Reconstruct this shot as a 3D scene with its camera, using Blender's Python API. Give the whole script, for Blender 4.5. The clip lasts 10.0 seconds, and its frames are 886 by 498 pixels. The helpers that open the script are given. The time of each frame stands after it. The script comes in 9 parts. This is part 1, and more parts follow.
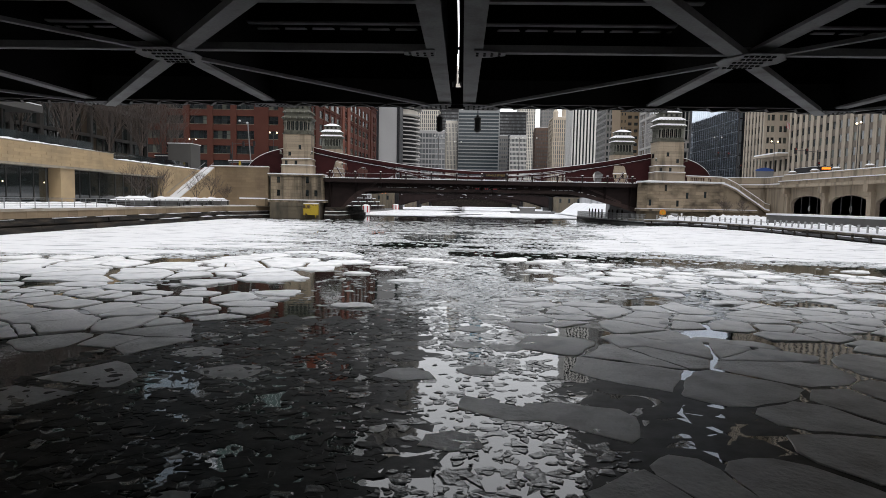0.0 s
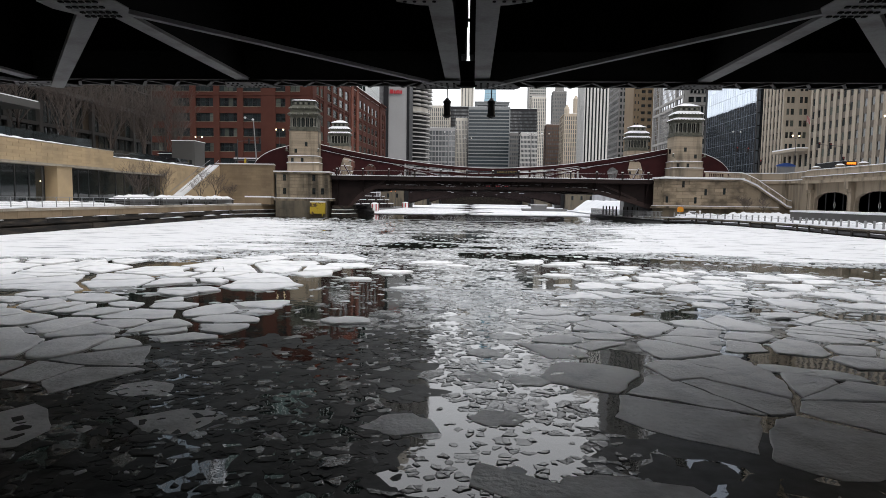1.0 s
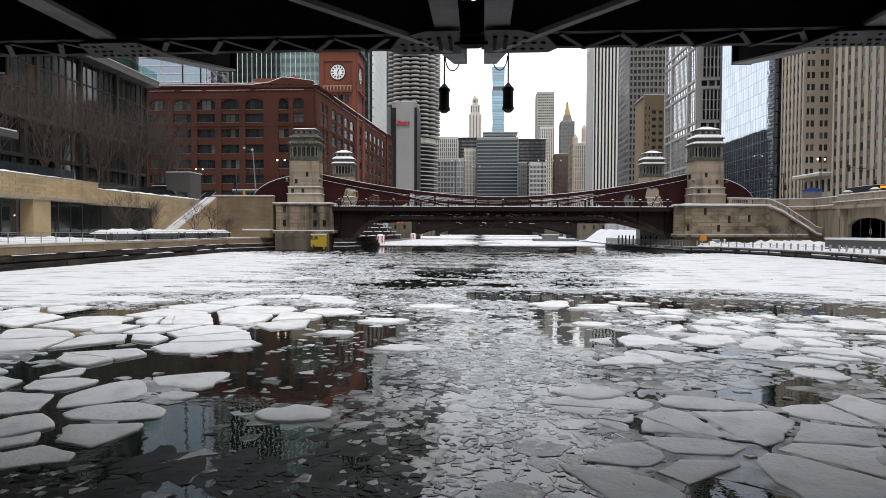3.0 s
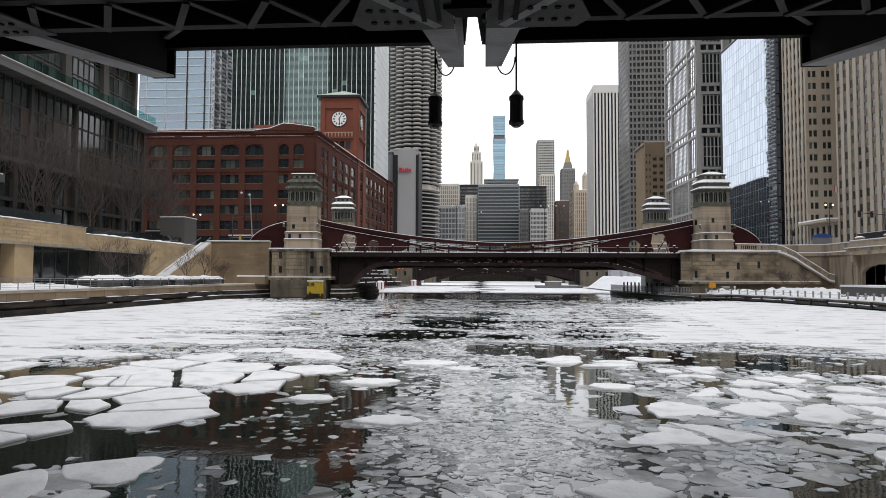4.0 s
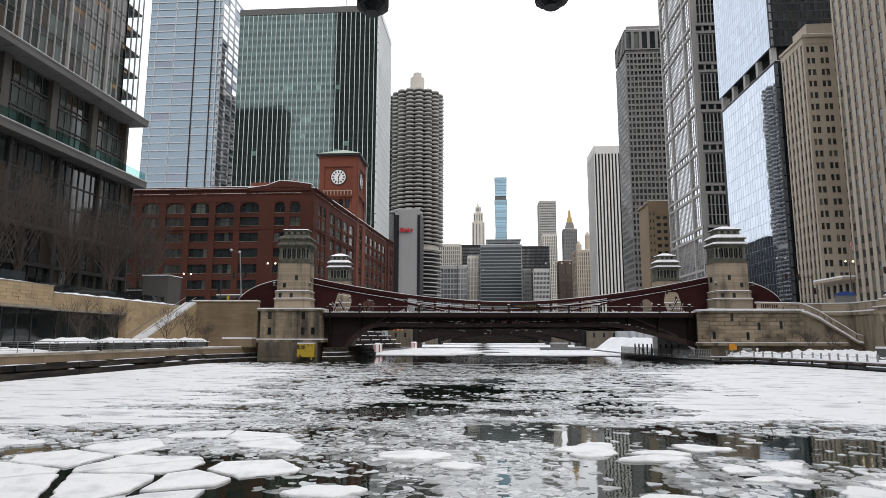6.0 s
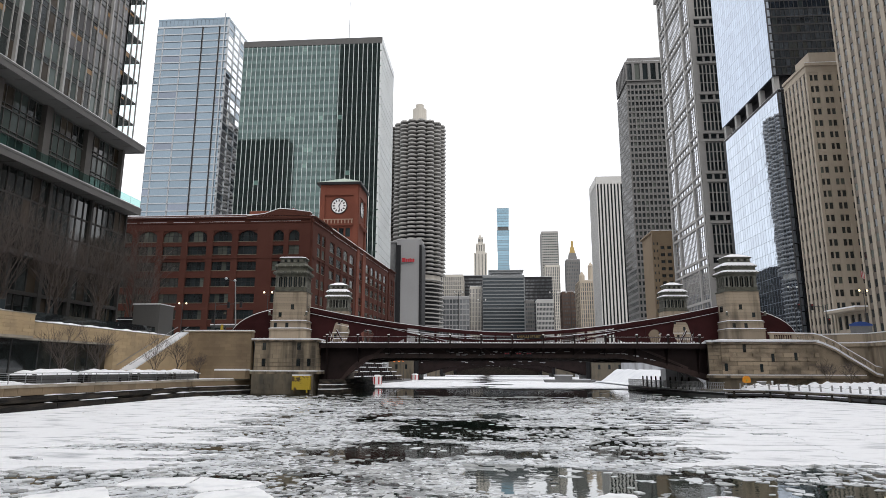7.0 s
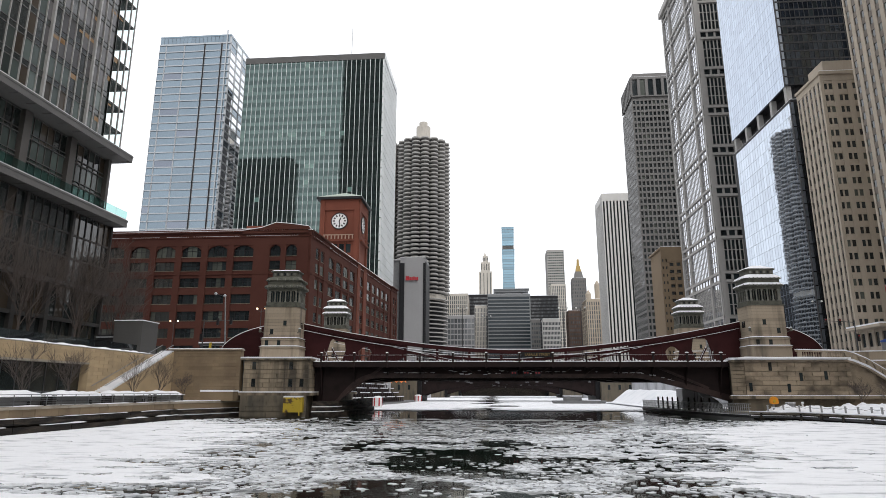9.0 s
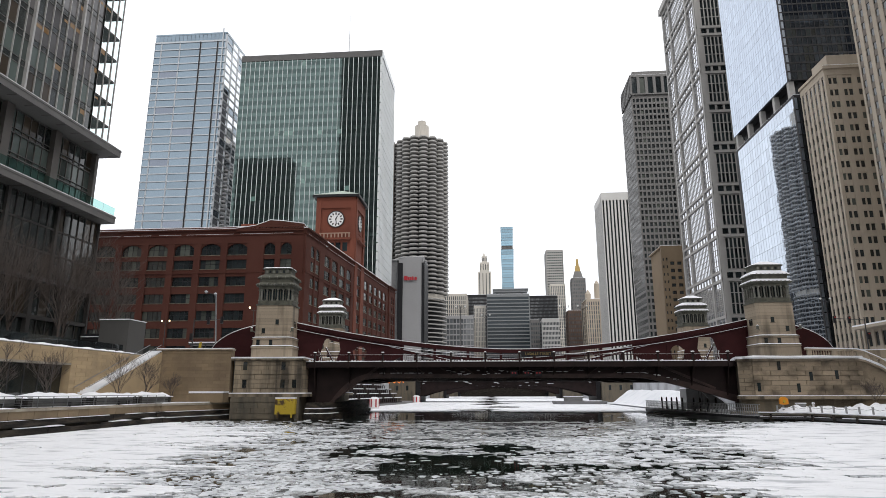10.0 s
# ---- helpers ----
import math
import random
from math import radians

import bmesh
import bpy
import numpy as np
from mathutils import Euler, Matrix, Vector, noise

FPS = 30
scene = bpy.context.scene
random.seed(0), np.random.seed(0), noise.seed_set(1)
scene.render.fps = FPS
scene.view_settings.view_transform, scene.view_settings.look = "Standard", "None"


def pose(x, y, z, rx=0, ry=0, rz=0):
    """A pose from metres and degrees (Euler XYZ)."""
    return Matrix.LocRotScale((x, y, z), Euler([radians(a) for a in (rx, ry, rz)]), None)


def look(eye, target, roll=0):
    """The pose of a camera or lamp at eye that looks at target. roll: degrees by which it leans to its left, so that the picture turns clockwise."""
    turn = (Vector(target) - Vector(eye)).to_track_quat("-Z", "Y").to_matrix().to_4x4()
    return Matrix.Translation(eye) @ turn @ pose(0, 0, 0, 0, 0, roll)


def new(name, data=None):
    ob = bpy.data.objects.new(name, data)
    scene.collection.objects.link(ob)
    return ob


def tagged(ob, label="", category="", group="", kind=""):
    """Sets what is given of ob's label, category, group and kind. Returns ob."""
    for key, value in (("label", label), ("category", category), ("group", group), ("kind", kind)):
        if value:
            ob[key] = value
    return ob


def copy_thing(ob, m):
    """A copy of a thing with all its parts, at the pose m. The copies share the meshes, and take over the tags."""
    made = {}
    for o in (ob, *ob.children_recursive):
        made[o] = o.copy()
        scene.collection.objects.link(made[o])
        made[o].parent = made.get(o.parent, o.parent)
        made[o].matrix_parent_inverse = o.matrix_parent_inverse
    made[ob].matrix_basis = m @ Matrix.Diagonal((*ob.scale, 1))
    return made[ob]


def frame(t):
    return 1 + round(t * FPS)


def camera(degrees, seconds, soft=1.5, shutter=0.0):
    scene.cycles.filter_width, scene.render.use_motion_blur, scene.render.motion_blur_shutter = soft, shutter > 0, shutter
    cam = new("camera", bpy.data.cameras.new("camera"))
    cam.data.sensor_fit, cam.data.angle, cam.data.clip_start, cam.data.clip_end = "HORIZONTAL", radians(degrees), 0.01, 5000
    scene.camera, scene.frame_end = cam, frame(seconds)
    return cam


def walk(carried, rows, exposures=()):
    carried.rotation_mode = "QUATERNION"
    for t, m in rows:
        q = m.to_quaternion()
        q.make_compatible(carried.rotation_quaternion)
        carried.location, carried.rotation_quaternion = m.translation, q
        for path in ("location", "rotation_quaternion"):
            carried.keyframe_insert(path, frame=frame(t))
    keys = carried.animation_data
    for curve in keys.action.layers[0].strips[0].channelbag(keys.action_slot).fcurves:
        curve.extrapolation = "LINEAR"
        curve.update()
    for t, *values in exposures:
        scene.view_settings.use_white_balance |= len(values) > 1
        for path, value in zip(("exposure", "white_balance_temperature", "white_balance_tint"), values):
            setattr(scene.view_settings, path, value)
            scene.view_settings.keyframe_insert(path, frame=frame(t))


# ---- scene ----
cam = camera(71.4, 10.0, soft=0.75)
METRES, EYE, TILT, LEAN, TURN = 30.0, 3.66, -0.28, 0.0, 1.7
ROWS = [
    (0.0, 0.0, 0.0, 0.0, 0.07, -4.12, -1.03),
    (0.5, 0.0008, 0.0515, 0.0003, 0.64, -4.19, -1.02),
    (1.0, 0.002, 0.1025, 0.0003, 1.02, -4.34, -0.82),
    (1.5, 0.0032, 0.1536, 0.0001, 1.29, -4.52, -0.25),
    (2.0, 0.0046, 0.2038, 0.0005, 1.49, -4.1, -0.1),
    (2.5, 0.0059, 0.254, 0.0007, 1.74, -3.22, -0.1),
    (4.0, 0.0103, 0.4067, 0.0019, 2.03, 2.83, -0.23),
    (4.5, 0.0119, 0.4556, 0.0025, 2.04, 4.35, -0.04),
    (5.0, 0.0133, 0.505, 0.0029, 2.04, 5.67, -0.28),
    (5.5, 0.0153, 0.5539, 0.0037, 2.13, 7.02, -0.15),
    (7.0, 0.0211, 0.7021, 0.0045, 2.48, 11.37, -0.16),
    (7.5, 0.0227, 0.75, 0.0048, 2.66, 12.4, -0.12),
    (8.0, 0.0243, 0.8, 0.0052, 2.85, 12.92, -0.04),
    (8.5, 0.0264, 0.8495, 0.0055, 2.95, 13.25, -0.09),
    (9.0, 0.027, 0.8998, 0.005, 2.97, 13.22, -0.06),
    (9.5, 0.0287, 0.9502, 0.0048, 2.95, 13.18, -0.03),
    (10.0, 0.0296, 0.9995, 0.006, 2.91, 13.28, 0.08),
]
walk(cam, [(t, pose(0, 0, EYE, TILT, LEAN, TURN) @ pose(METRES * x, METRES * y, METRES * z, 90 + pitch, roll, yaw)) for t, x, y, z, yaw, pitch, roll in ROWS], ((0, 0.28), (2.5, 0.26), (4.5, 0.07), (7, 0.12), (10, 0.1)))

# ---- overcast winter daylight ----
world = bpy.data.worlds.new("overcast")
scene.world = world
world.use_nodes = True
wn, wl = world.node_tree.nodes, world.node_tree.links
wn.clear()
sky = wn.new("ShaderNodeTexSky")
sky.sky_type, sky.sun_disc = "NISHITA", False
sky.sun_elevation, sky.sun_rotation = radians(38), radians(150)
sky.dust_density, sky.air_density = 4.0, 1.0
cloud = wn.new("ShaderNodeMix")
cloud.data_type = "RGBA"
cloud.inputs[0].default_value = 0.86
cloud.inputs[7].default_value = (11.2, 11.3, 11.6, 1)
back = wn.new("ShaderNodeBackground")
back.inputs["Strength"].default_value = 0.128
wout = wn.new("ShaderNodeOutputWorld")
wl.new(sky.outputs[0], cloud.inputs[6])
wl.new(cloud.outputs[2], back.inputs[0])
wl.new(back.outputs[0], wout.inputs[0])
sun = new("sun", bpy.data.lights.new("sun", "SUN"))
sun.data.energy, sun.data.angle, sun.data.color = 0.8, radians(25), (1.0, 0.97, 0.93)
sun.matrix_world = look((40, -60, 90), (0, 0, 0))


# ---- materials ----
def mat(name, col, rough=0.7, metal=0.0, scale=1.0, var=0.25, bump=0.1, col2=None, blend=(0.45, 0.75), fine=18.0, spec=0.5, stretch=(1, 1, 1), per=0.0):
    """Two scales of colour variation and a fine relief; per: variation from object to object."""
    m = bpy.data.materials.new(name)
    m.use_nodes = True
    n, l = m.node_tree.nodes, m.node_tree.links
    b = n["Principled BSDF"]
    geo = n.new("ShaderNodeNewGeometry")
    mp = n.new("ShaderNodeMapping")
    mp.inputs["Scale"].default_value = stretch
    l.new(geo.outputs["Position"], mp.inputs["Vector"])
    big, small = n.new("ShaderNodeTexNoise"), n.new("ShaderNodeTexNoise")
    big.inputs["Scale"].default_value, big.inputs["Detail"].default_value = scale, 5
    small.inputs["Scale"].default_value, small.inputs["Detail"].default_value = scale * fine, 4
    for t in (big, small):
        l.new(mp.outputs[0], t.inputs["Vector"])
    ramp = n.new("ShaderNodeMapRange")
    ramp.inputs["From Min"].default_value, ramp.inputs["From Max"].default_value = blend
    l.new(big.outputs["Fac"], ramp.inputs["Value"])
    mix = n.new("ShaderNodeMix")
    mix.data_type = "RGBA"
    c2 = col2 or tuple(c * (1 - var) for c in col)
    mix.inputs[6].default_value, mix.inputs[7].default_value = (*col, 1), (*c2, 1)
    l.new(ramp.outputs[0], mix.inputs[0])
    hsv = n.new("ShaderNodeHueSaturation")
    val = n.new("ShaderNodeMapRange")
    val.inputs["To Min"].default_value, val.inputs["To Max"].default_value = 1 - var * 0.6, 1 + var * 0.6
    l.new(small.outputs["Fac"], val.inputs["Value"])
    last = val.outputs[0]
    if per:
        info, mr, mul = n.new("ShaderNodeObjectInfo"), n.new("ShaderNodeMapRange"), n.new("ShaderNodeMath")
        mr.inputs["To Min"].default_value, mr.inputs["To Max"].default_value = 1 - per, 1 + per
        mul.operation = "MULTIPLY"
        l.new(info.outputs["Random"], mr.inputs["Value"])
        l.new(last, mul.inputs[0])
        l.new(mr.outputs[0], mul.inputs[1])
        last = mul.outputs[0]
    l.new(last, hsv.inputs["Value"])
    l.new(mix.outputs[2], hsv.inputs["Color"])
    l.new(hsv.outputs[0], b.inputs["Base Color"])
    b.inputs["Roughness"].default_value, b.inputs["Metallic"].default_value = rough, metal
    b.inputs["Specular IOR Level"].default_value = spec
    if bump:
        bp = n.new("ShaderNodeBump")
        bp.inputs["Strength"].default_value, bp.inputs["Distance"].default_value = min(1, bump * 3), bump * 0.3
        l.new(small.outputs["Fac"], bp.inputs["Height"])
        l.new(bp.outputs[0], b.inputs["Normal"])
    return m


def glass(name, col, rough=0.05, metal=0.0, spec=0.8, wave=0.02, per=0.35, coat=0.0):
    """Window glass seen from outside: dark body with a clear, slightly wavy reflection, each pane a little different."""
    m = bpy.data.materials.new(name)
    m.use_nodes = True
    n, l = m.node_tree.nodes, m.node_tree.links
    b = n["Principled BSDF"]
    info, geo = n.new("ShaderNodeObjectInfo"), n.new("ShaderNodeNewGeometry")
    add, mr, hsv = n.new("ShaderNodeMath"), n.new("ShaderNodeMapRange"), n.new("ShaderNodeHueSaturation")
    add.operation = "ADD"
    frac = n.new("ShaderNodeMath")
    frac.operation = "FRACT"
    l.new(info.outputs["Random"], add.inputs[0])
    l.new(geo.outputs["Random Per Island"], add.inputs[1])
    l.new(add.outputs[0], frac.inputs[0])
    l.new(frac.outputs[0], mr.inputs["Value"])
    mr.inputs["To Min"].default_value, mr.inputs["To Max"].default_value = 1 - per, 1 + per
    hsv.inputs["Color"].default_value = (*col, 1)
    l.new(mr.outputs[0], hsv.inputs["Value"])
    l.new(hsv.outputs[0], b.inputs["Base Color"])
    b.inputs["Roughness"].default_value, b.inputs["Metallic"].default_value = rough, metal
    b.inputs["Specular IOR Level"].default_value = spec
    b.inputs["Coat Weight"].default_value = coat
    b.inputs["Coat Roughness"].default_value = rough
    nz, bp = n.new("ShaderNodeTexNoise"), n.new("ShaderNodeBump")
    nz.inputs["Scale"].default_value = 0.35
    l.new(geo.outputs["Position"], nz.inputs["Vector"])
    bp.inputs["Strength"].default_value, bp.inputs["Distance"].default_value = 0.6, wave
    l.new(nz.outputs["Fac"], bp.inputs["Height"])
    l.new(bp.outputs[0], b.inputs["Normal"])
    return m


def emit(name, col, strength, body=1.0):
    m = bpy.data.materials.new(name)
    m.use_nodes = True
    b = m.node_tree.nodes["Principled BSDF"]
    b.inputs["Base Color"].default_value = (*(c * body for c in col), 1)
    b.inputs["Emission Color"].default_value, b.inputs["Emission Strength"].default_value = (*col, 1), strength
    return m


def water_material():
    m = bpy.data.materials.new("river_water")
    m.use_nodes = True
    n, l = m.node_tree.nodes, m.node_tree.links
    b = n["Principled BSDF"]
    geo = n.new("ShaderNodeNewGeometry")
    a, c, d = (n.new("ShaderNodeTexNoise") for _ in range(3))
    a.inputs["Scale"].default_value, a.inputs["Detail"].default_value = 0.5, 4
    c.inputs["Scale"].default_value, c.inputs["Detail"].default_value = 3.0, 3
    d.inputs["Scale"].default_value, d.inputs["Detail"].default_value = 0.22, 8
    for t in (a, c, d):
        l.new(geo.outputs["Position"], t.inputs["Vector"])
    ramp, mix = n.new("ShaderNodeMapRange"), n.new("ShaderNodeMix")
    ramp.inputs["From Min"].default_value, ramp.inputs["From Max"].default_value = 0.5, 0.72
    l.new(d.outputs["Fac"], ramp.inputs["Value"])
    mix.data_type = "RGBA"
    mix.inputs[6].default_value, mix.inputs[7].default_value = (0.010, 0.02, 0.014, 1), (0.033, 0.043, 0.039, 1)
    l.new(ramp.outputs[0], mix.inputs[0])
    l.new(mix.outputs[2], b.inputs["Base Color"])
    b.inputs["IOR"].default_value = 1.38
    b.inputs["Coat Weight"].default_value, b.inputs["Coat IOR"].default_value, b.inputs["Coat Roughness"].default_value = 0.5, 1.4, 0.02
    rr = n.new("ShaderNodeMapRange")
    rr.inputs["To Min"].default_value, rr.inputs["To Max"].default_value = 0.015, 0.07
    l.new(ramp.outputs[0], rr.inputs["Value"])
    l.new(rr.outputs[0], b.inputs["Roughness"])
    add, bp = n.new("ShaderNodeMath"), n.new("ShaderNodeBump")
    add.operation = "ADD"
    l.new(a.outputs["Fac"], add.inputs[0])
    l.new(c.outputs["Fac"], add.inputs[1])
    l.new(add.outputs[0], bp.inputs["Height"])
    bp.inputs["Strength"].default_value, bp.inputs["Distance"].default_value = 0.2, 0.012
    l.new(bp.outputs[0], b.inputs["Normal"])
    l.new(bp.outputs[0], b.inputs["Coat Normal"])
    return m


WATER = water_material()
SNOW = mat("snow", (0.86, 0.87, 0.9), 0.75, scale=0.35, var=0.06, bump=0.25, fine=14, col2=(0.74, 0.76, 0.8))
SHEET = mat("snowy_ice", (0.89, 0.9, 0.93), 0.7, scale=0.75, var=0.12, bump=0.4, fine=5, col2=(0.46, 0.475, 0.51), blend=(0.54, 0.69), stretch=(0.4, 1.3, 1))
FLOE = mat("floe_ice", (0.92, 0.925, 0.945), 0.7, scale=1.3, var=0.1, bump=0.16, fine=8, col2=(0.68, 0.695, 0.73), blend=(0.5, 0.74), per=0.05)
BRASH = mat("brash_ice", (0.2, 0.21, 0.215), 0.2, scale=0.9, var=0.4, bump=0.12, fine=14, col2=(0.055, 0.062, 0.064), blend=(0.4, 0.62), spec=0.6)
SLUSH = mat("frazil_slush", (0.66, 0.675, 0.69), 0.16, scale=0.8, var=0.25, bump=0.12, fine=10, col2=(0.2, 0.215, 0.22), blend=(0.42, 0.7))
SKIN = mat("frazil_skin", (0.42, 0.432, 0.435), 0.5, scale=1.6, var=0.4, bump=0.3, fine=9, col2=(0.11, 0.118, 0.12), blend=(0.4, 0.66), spec=0.25)
WET = mat("wet_frazil", (0.5, 0.515, 0.52), 0.12, scale=2.2, var=0.4, bump=0.08, fine=9, col2=(0.16, 0.17, 0.175), blend=(0.4, 0.66), spec=0.9)
# the near bridge's shade is put into this dark frazil colour
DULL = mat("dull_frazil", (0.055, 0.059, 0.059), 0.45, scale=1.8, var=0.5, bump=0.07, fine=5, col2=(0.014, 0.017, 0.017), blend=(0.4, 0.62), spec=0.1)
THIN = mat("thin_grey_ice", (0.66, 0.67, 0.69), 0.45, scale=1.1, var=0.25, bump=0.2, fine=9, col2=(0.38, 0.39, 0.405), blend=(0.44, 0.7), per=0.14)
BRASHW = mat("white_brash", (0.7, 0.72, 0.75), 0.6, scale=0.9, var=0.2, bump=0.2, fine=8, col2=(0.36, 0.38, 0.41), blend=(0.45, 0.7))
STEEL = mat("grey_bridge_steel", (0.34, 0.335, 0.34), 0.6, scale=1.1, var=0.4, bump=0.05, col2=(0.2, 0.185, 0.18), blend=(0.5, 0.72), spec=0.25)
# darker copies of the bridge steel; shade under the deck is in their colour
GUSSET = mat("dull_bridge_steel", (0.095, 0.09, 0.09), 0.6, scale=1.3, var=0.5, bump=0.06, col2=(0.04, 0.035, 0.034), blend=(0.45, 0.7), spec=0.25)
LACING = mat("dim_lacing_steel", (0.055, 0.052, 0.052), 0.6, scale=0.9, var=0.6, bump=0.06, col2=(0.02, 0.018, 0.018), blend=(0.42, 0.66), spec=0.25)
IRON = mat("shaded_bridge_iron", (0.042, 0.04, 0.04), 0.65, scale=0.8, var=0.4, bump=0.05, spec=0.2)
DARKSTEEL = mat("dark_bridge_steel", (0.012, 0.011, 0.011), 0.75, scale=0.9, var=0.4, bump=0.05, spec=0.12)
MAROON = mat("maroon_bridge_paint", (0.034, 0.0075, 0.0082), 0.6, scale=0.6, var=0.35, bump=0.03, spec=0.15)
# lighter copy of the girder paint; the light on it is in the colour
MAROONB = mat("lit_girder_paint", (0.05, 0.03, 0.027), 0.55, scale=0.7, var=0.5, bump=0.04, col2=(0.024, 0.015, 0.014), blend=(0.42, 0.66), spec=0.3)
MAROOND = mat("maroon_girder_paint", (0.021, 0.0125, 0.012), 0.65, scale=0.6, var=0.5, bump=0.03, spec=0.2)
STONE = mat("limestone", (0.335, 0.275, 0.205), 0.85, scale=0.45, var=0.24, bump=0.08, col2=(0.13, 0.108, 0.08), blend=(0.49, 0.72), stretch=(1.9, 1.9, 0.22), per=0.14)
STONEW = mat("streaked_limestone", (0.3, 0.24, 0.17), 0.88, scale=0.34, var=0.3, bump=0.12, col2=(0.085, 0.067, 0.048), blend=(0.47, 0.66), stretch=(0.8, 0.8, 1.1), per=0.2)
STONEB = mat("stained_limestone", (0.3, 0.245, 0.175), 0.9, scale=0.4, var=0.3, bump=0.12, col2=(0.07, 0.058, 0.044), blend=(0.48, 0.66), stretch=(1.7, 1.7, 0.2), per=0.16)
STONED = mat("weathered_limestone", (0.16, 0.135, 0.1), 0.9, scale=0.5, var=0.25, bump=0.08, col2=(0.07, 0.066, 0.055), blend=(0.45, 0.75), stretch=(1.6, 1.6, 0.4))
COPPER = mat("weathered_metal_lantern", (0.1, 0.1, 0.078), 0.7, scale=1.6, var=0.4, bump=0.1, col2=(0.035, 0.036, 0.028))
BRONZEPALE = mat("pale_weathered_bronze", (0.19, 0.19, 0.165), 0.7, scale=2.0, var=0.35, bump=0.05, col2=(0.08, 0.08, 0.065))
SANDSTONE = mat("buff_sandstone", (0.47, 0.352, 0.21), 0.85, scale=0.5, var=0.14, bump=0.05, col2=(0.36, 0.275, 0.17), per=0.09)
SANDOLD = mat("weathered_buff_sandstone", (0.225, 0.168, 0.105), 0.9, scale=0.35, var=0.2, bump=0.08, col2=(0.17, 0.125, 0.08), blend=(0.42, 0.7), stretch=(1, 1, 0.7), per=0.1)
CONCRETE = mat("concrete", (0.36, 0.32, 0.26), 0.9, scale=0.6, var=0.25, bump=0.08, col2=(0.2, 0.175, 0.14))
DARKWALL = mat("wet_dark_timber", (0.052, 0.041, 0.031), 0.8, scale=1.1, var=0.7, bump=0.25, col2=(0.011, 0.0095, 0.008), blend=(0.36, 0.56), fine=9, stretch=(1, 0.35, 2.2), spec=0.3, per=0.25)
GREYC = mat("grey_concrete", (0.2, 0.2, 0.2), 0.85, scale=0.6, var=0.25, bump=0.06)
BRICK = mat("red_brick", (0.078, 0.029, 0.021), 0.9, scale=0.12, var=0.25, bump=0.04, col2=(0.06, 0.02, 0.015), fine=60, spec=0.2)
BALCONY = mat("pale_terracotta_rail", (0.3, 0.2, 0.15), 0.8, scale=0.6, var=0.2, bump=0.04)
ORANGEBRICK = mat("orange_brick", (0.15, 0.042, 0.023), 0.9, scale=0.15, var=0.18, bump=0.04, fine=60)
MIRRORBAR = mat("blue_grey_glazing_bar", (0.3, 0.34, 0.4), 0.3, metal=0.8, scale=0.1, var=0.1, bump=0.0)
BANDED = mat("pale_blue_grey_band", (0.19, 0.2, 0.205), 0.7, scale=0.05, var=0.1, bump=0.0)
TANSTONE = mat("tan_limestone", (0.385, 0.33, 0.262), 0.85, scale=0.09, var=0.18, bump=0.03, col2=(0.29, 0.245, 0.195), fine=30, stretch=(1, 1, 0.35))
BRONZE = mat("bronze_spandrel", (0.12, 0.098, 0.077), 0.6, scale=0.1, var=0.2, bump=0.02)
GREYSTONE = mat("grey_granite", (0.3, 0.288, 0.272), 0.6, scale=0.06, var=0.12, bump=0.02, fine=30)
DARKGRID = mat("dark_grey_granite", (0.14, 0.135, 0.13), 0.7, scale=0.06, var=0.15, bump=0.02, fine=30)
BASALT = mat("dark_stone_cladding", (0.042, 0.039, 0.037), 0.7, scale=0.2, var=0.25, bump=0.03, fine=20)
DARKMETAL = mat("dark_grey_metal_cladding", (0.075, 0.073, 0.07), 0.55, scale=0.2, var=0.15, bump=0.02, fine=20)
WHITESTONE = mat("pale_marble", (0.5, 0.49, 0.47), 0.7, scale=0.05, var=0.08, bump=0.02, fine=30)
CREAM = mat("cream_terracotta", (0.46, 0.43, 0.38), 0.7, scale=0.05, var=0.12, bump=0.02, fine=30)
PALECONC = mat("pale_grey_concrete", (0.36, 0.35, 0.335), 0.85, scale=0.08, var=0.2, bump=0.03, fine=20)
HOTEL = mat("grey_panel", (0.3, 0.298, 0.3), 0.7, scale=0.05, var=0.08, bump=0.02, fine=20)
BLACKSTEEL = mat("black_steel_cladding", (0.016, 0.016, 0.018), 0.55, scale=0.05, var=0.2, bump=0.0, spec=0.25)
PLAZA = mat("snowy_paving", (0.5, 0.51, 0.53), 0.8, scale=0.2, var=0.2, bump=0.1, col2=(0.25, 0.25, 0.26))
METAL = mat("dark_metal", (0.05, 0.05, 0.052), 0.5, metal=0.3, scale=2, var=0.2, bump=0.0)
GALV = mat("galvanised_rail", (0.3, 0.31, 0.32), 0.45, metal=0.7, scale=2, var=0.2, bump=0.0)
ALU = mat("aluminium_mullion", (0.42, 0.44, 0.46), 0.4, metal=0.5, scale=0.1, var=0.1, bump=0.0)
BARK = mat("bare_bark", (0.085, 0.068, 0.06), 0.9, scale=3, var=0.3, bump=0.1)
YELLOW = mat("yellow_painted_steel", (0.5, 0.36, 0.03), 0.65, scale=1.3, var=0.35, bump=0.05, col2=(0.09, 0.055, 0.025), blend=(0.5, 0.6))
ORANGE = mat("orange_plastic", (0.7, 0.26, 0.01), 0.5, scale=2, var=0.1, bump=0.0)
RED = mat("red_paint", (0.4, 0.02, 0.03), 0.5, scale=2, var=0.15, bump=0.0)
WHITE = mat("white_paint", (0.75, 0.75, 0.74), 0.6, scale=2, var=0.1, bump=0.0)
GOLD = mat("gilded_ornament", (0.34, 0.24, 0.09), 0.4, metal=0.6, scale=1, var=0.2, bump=0.0)
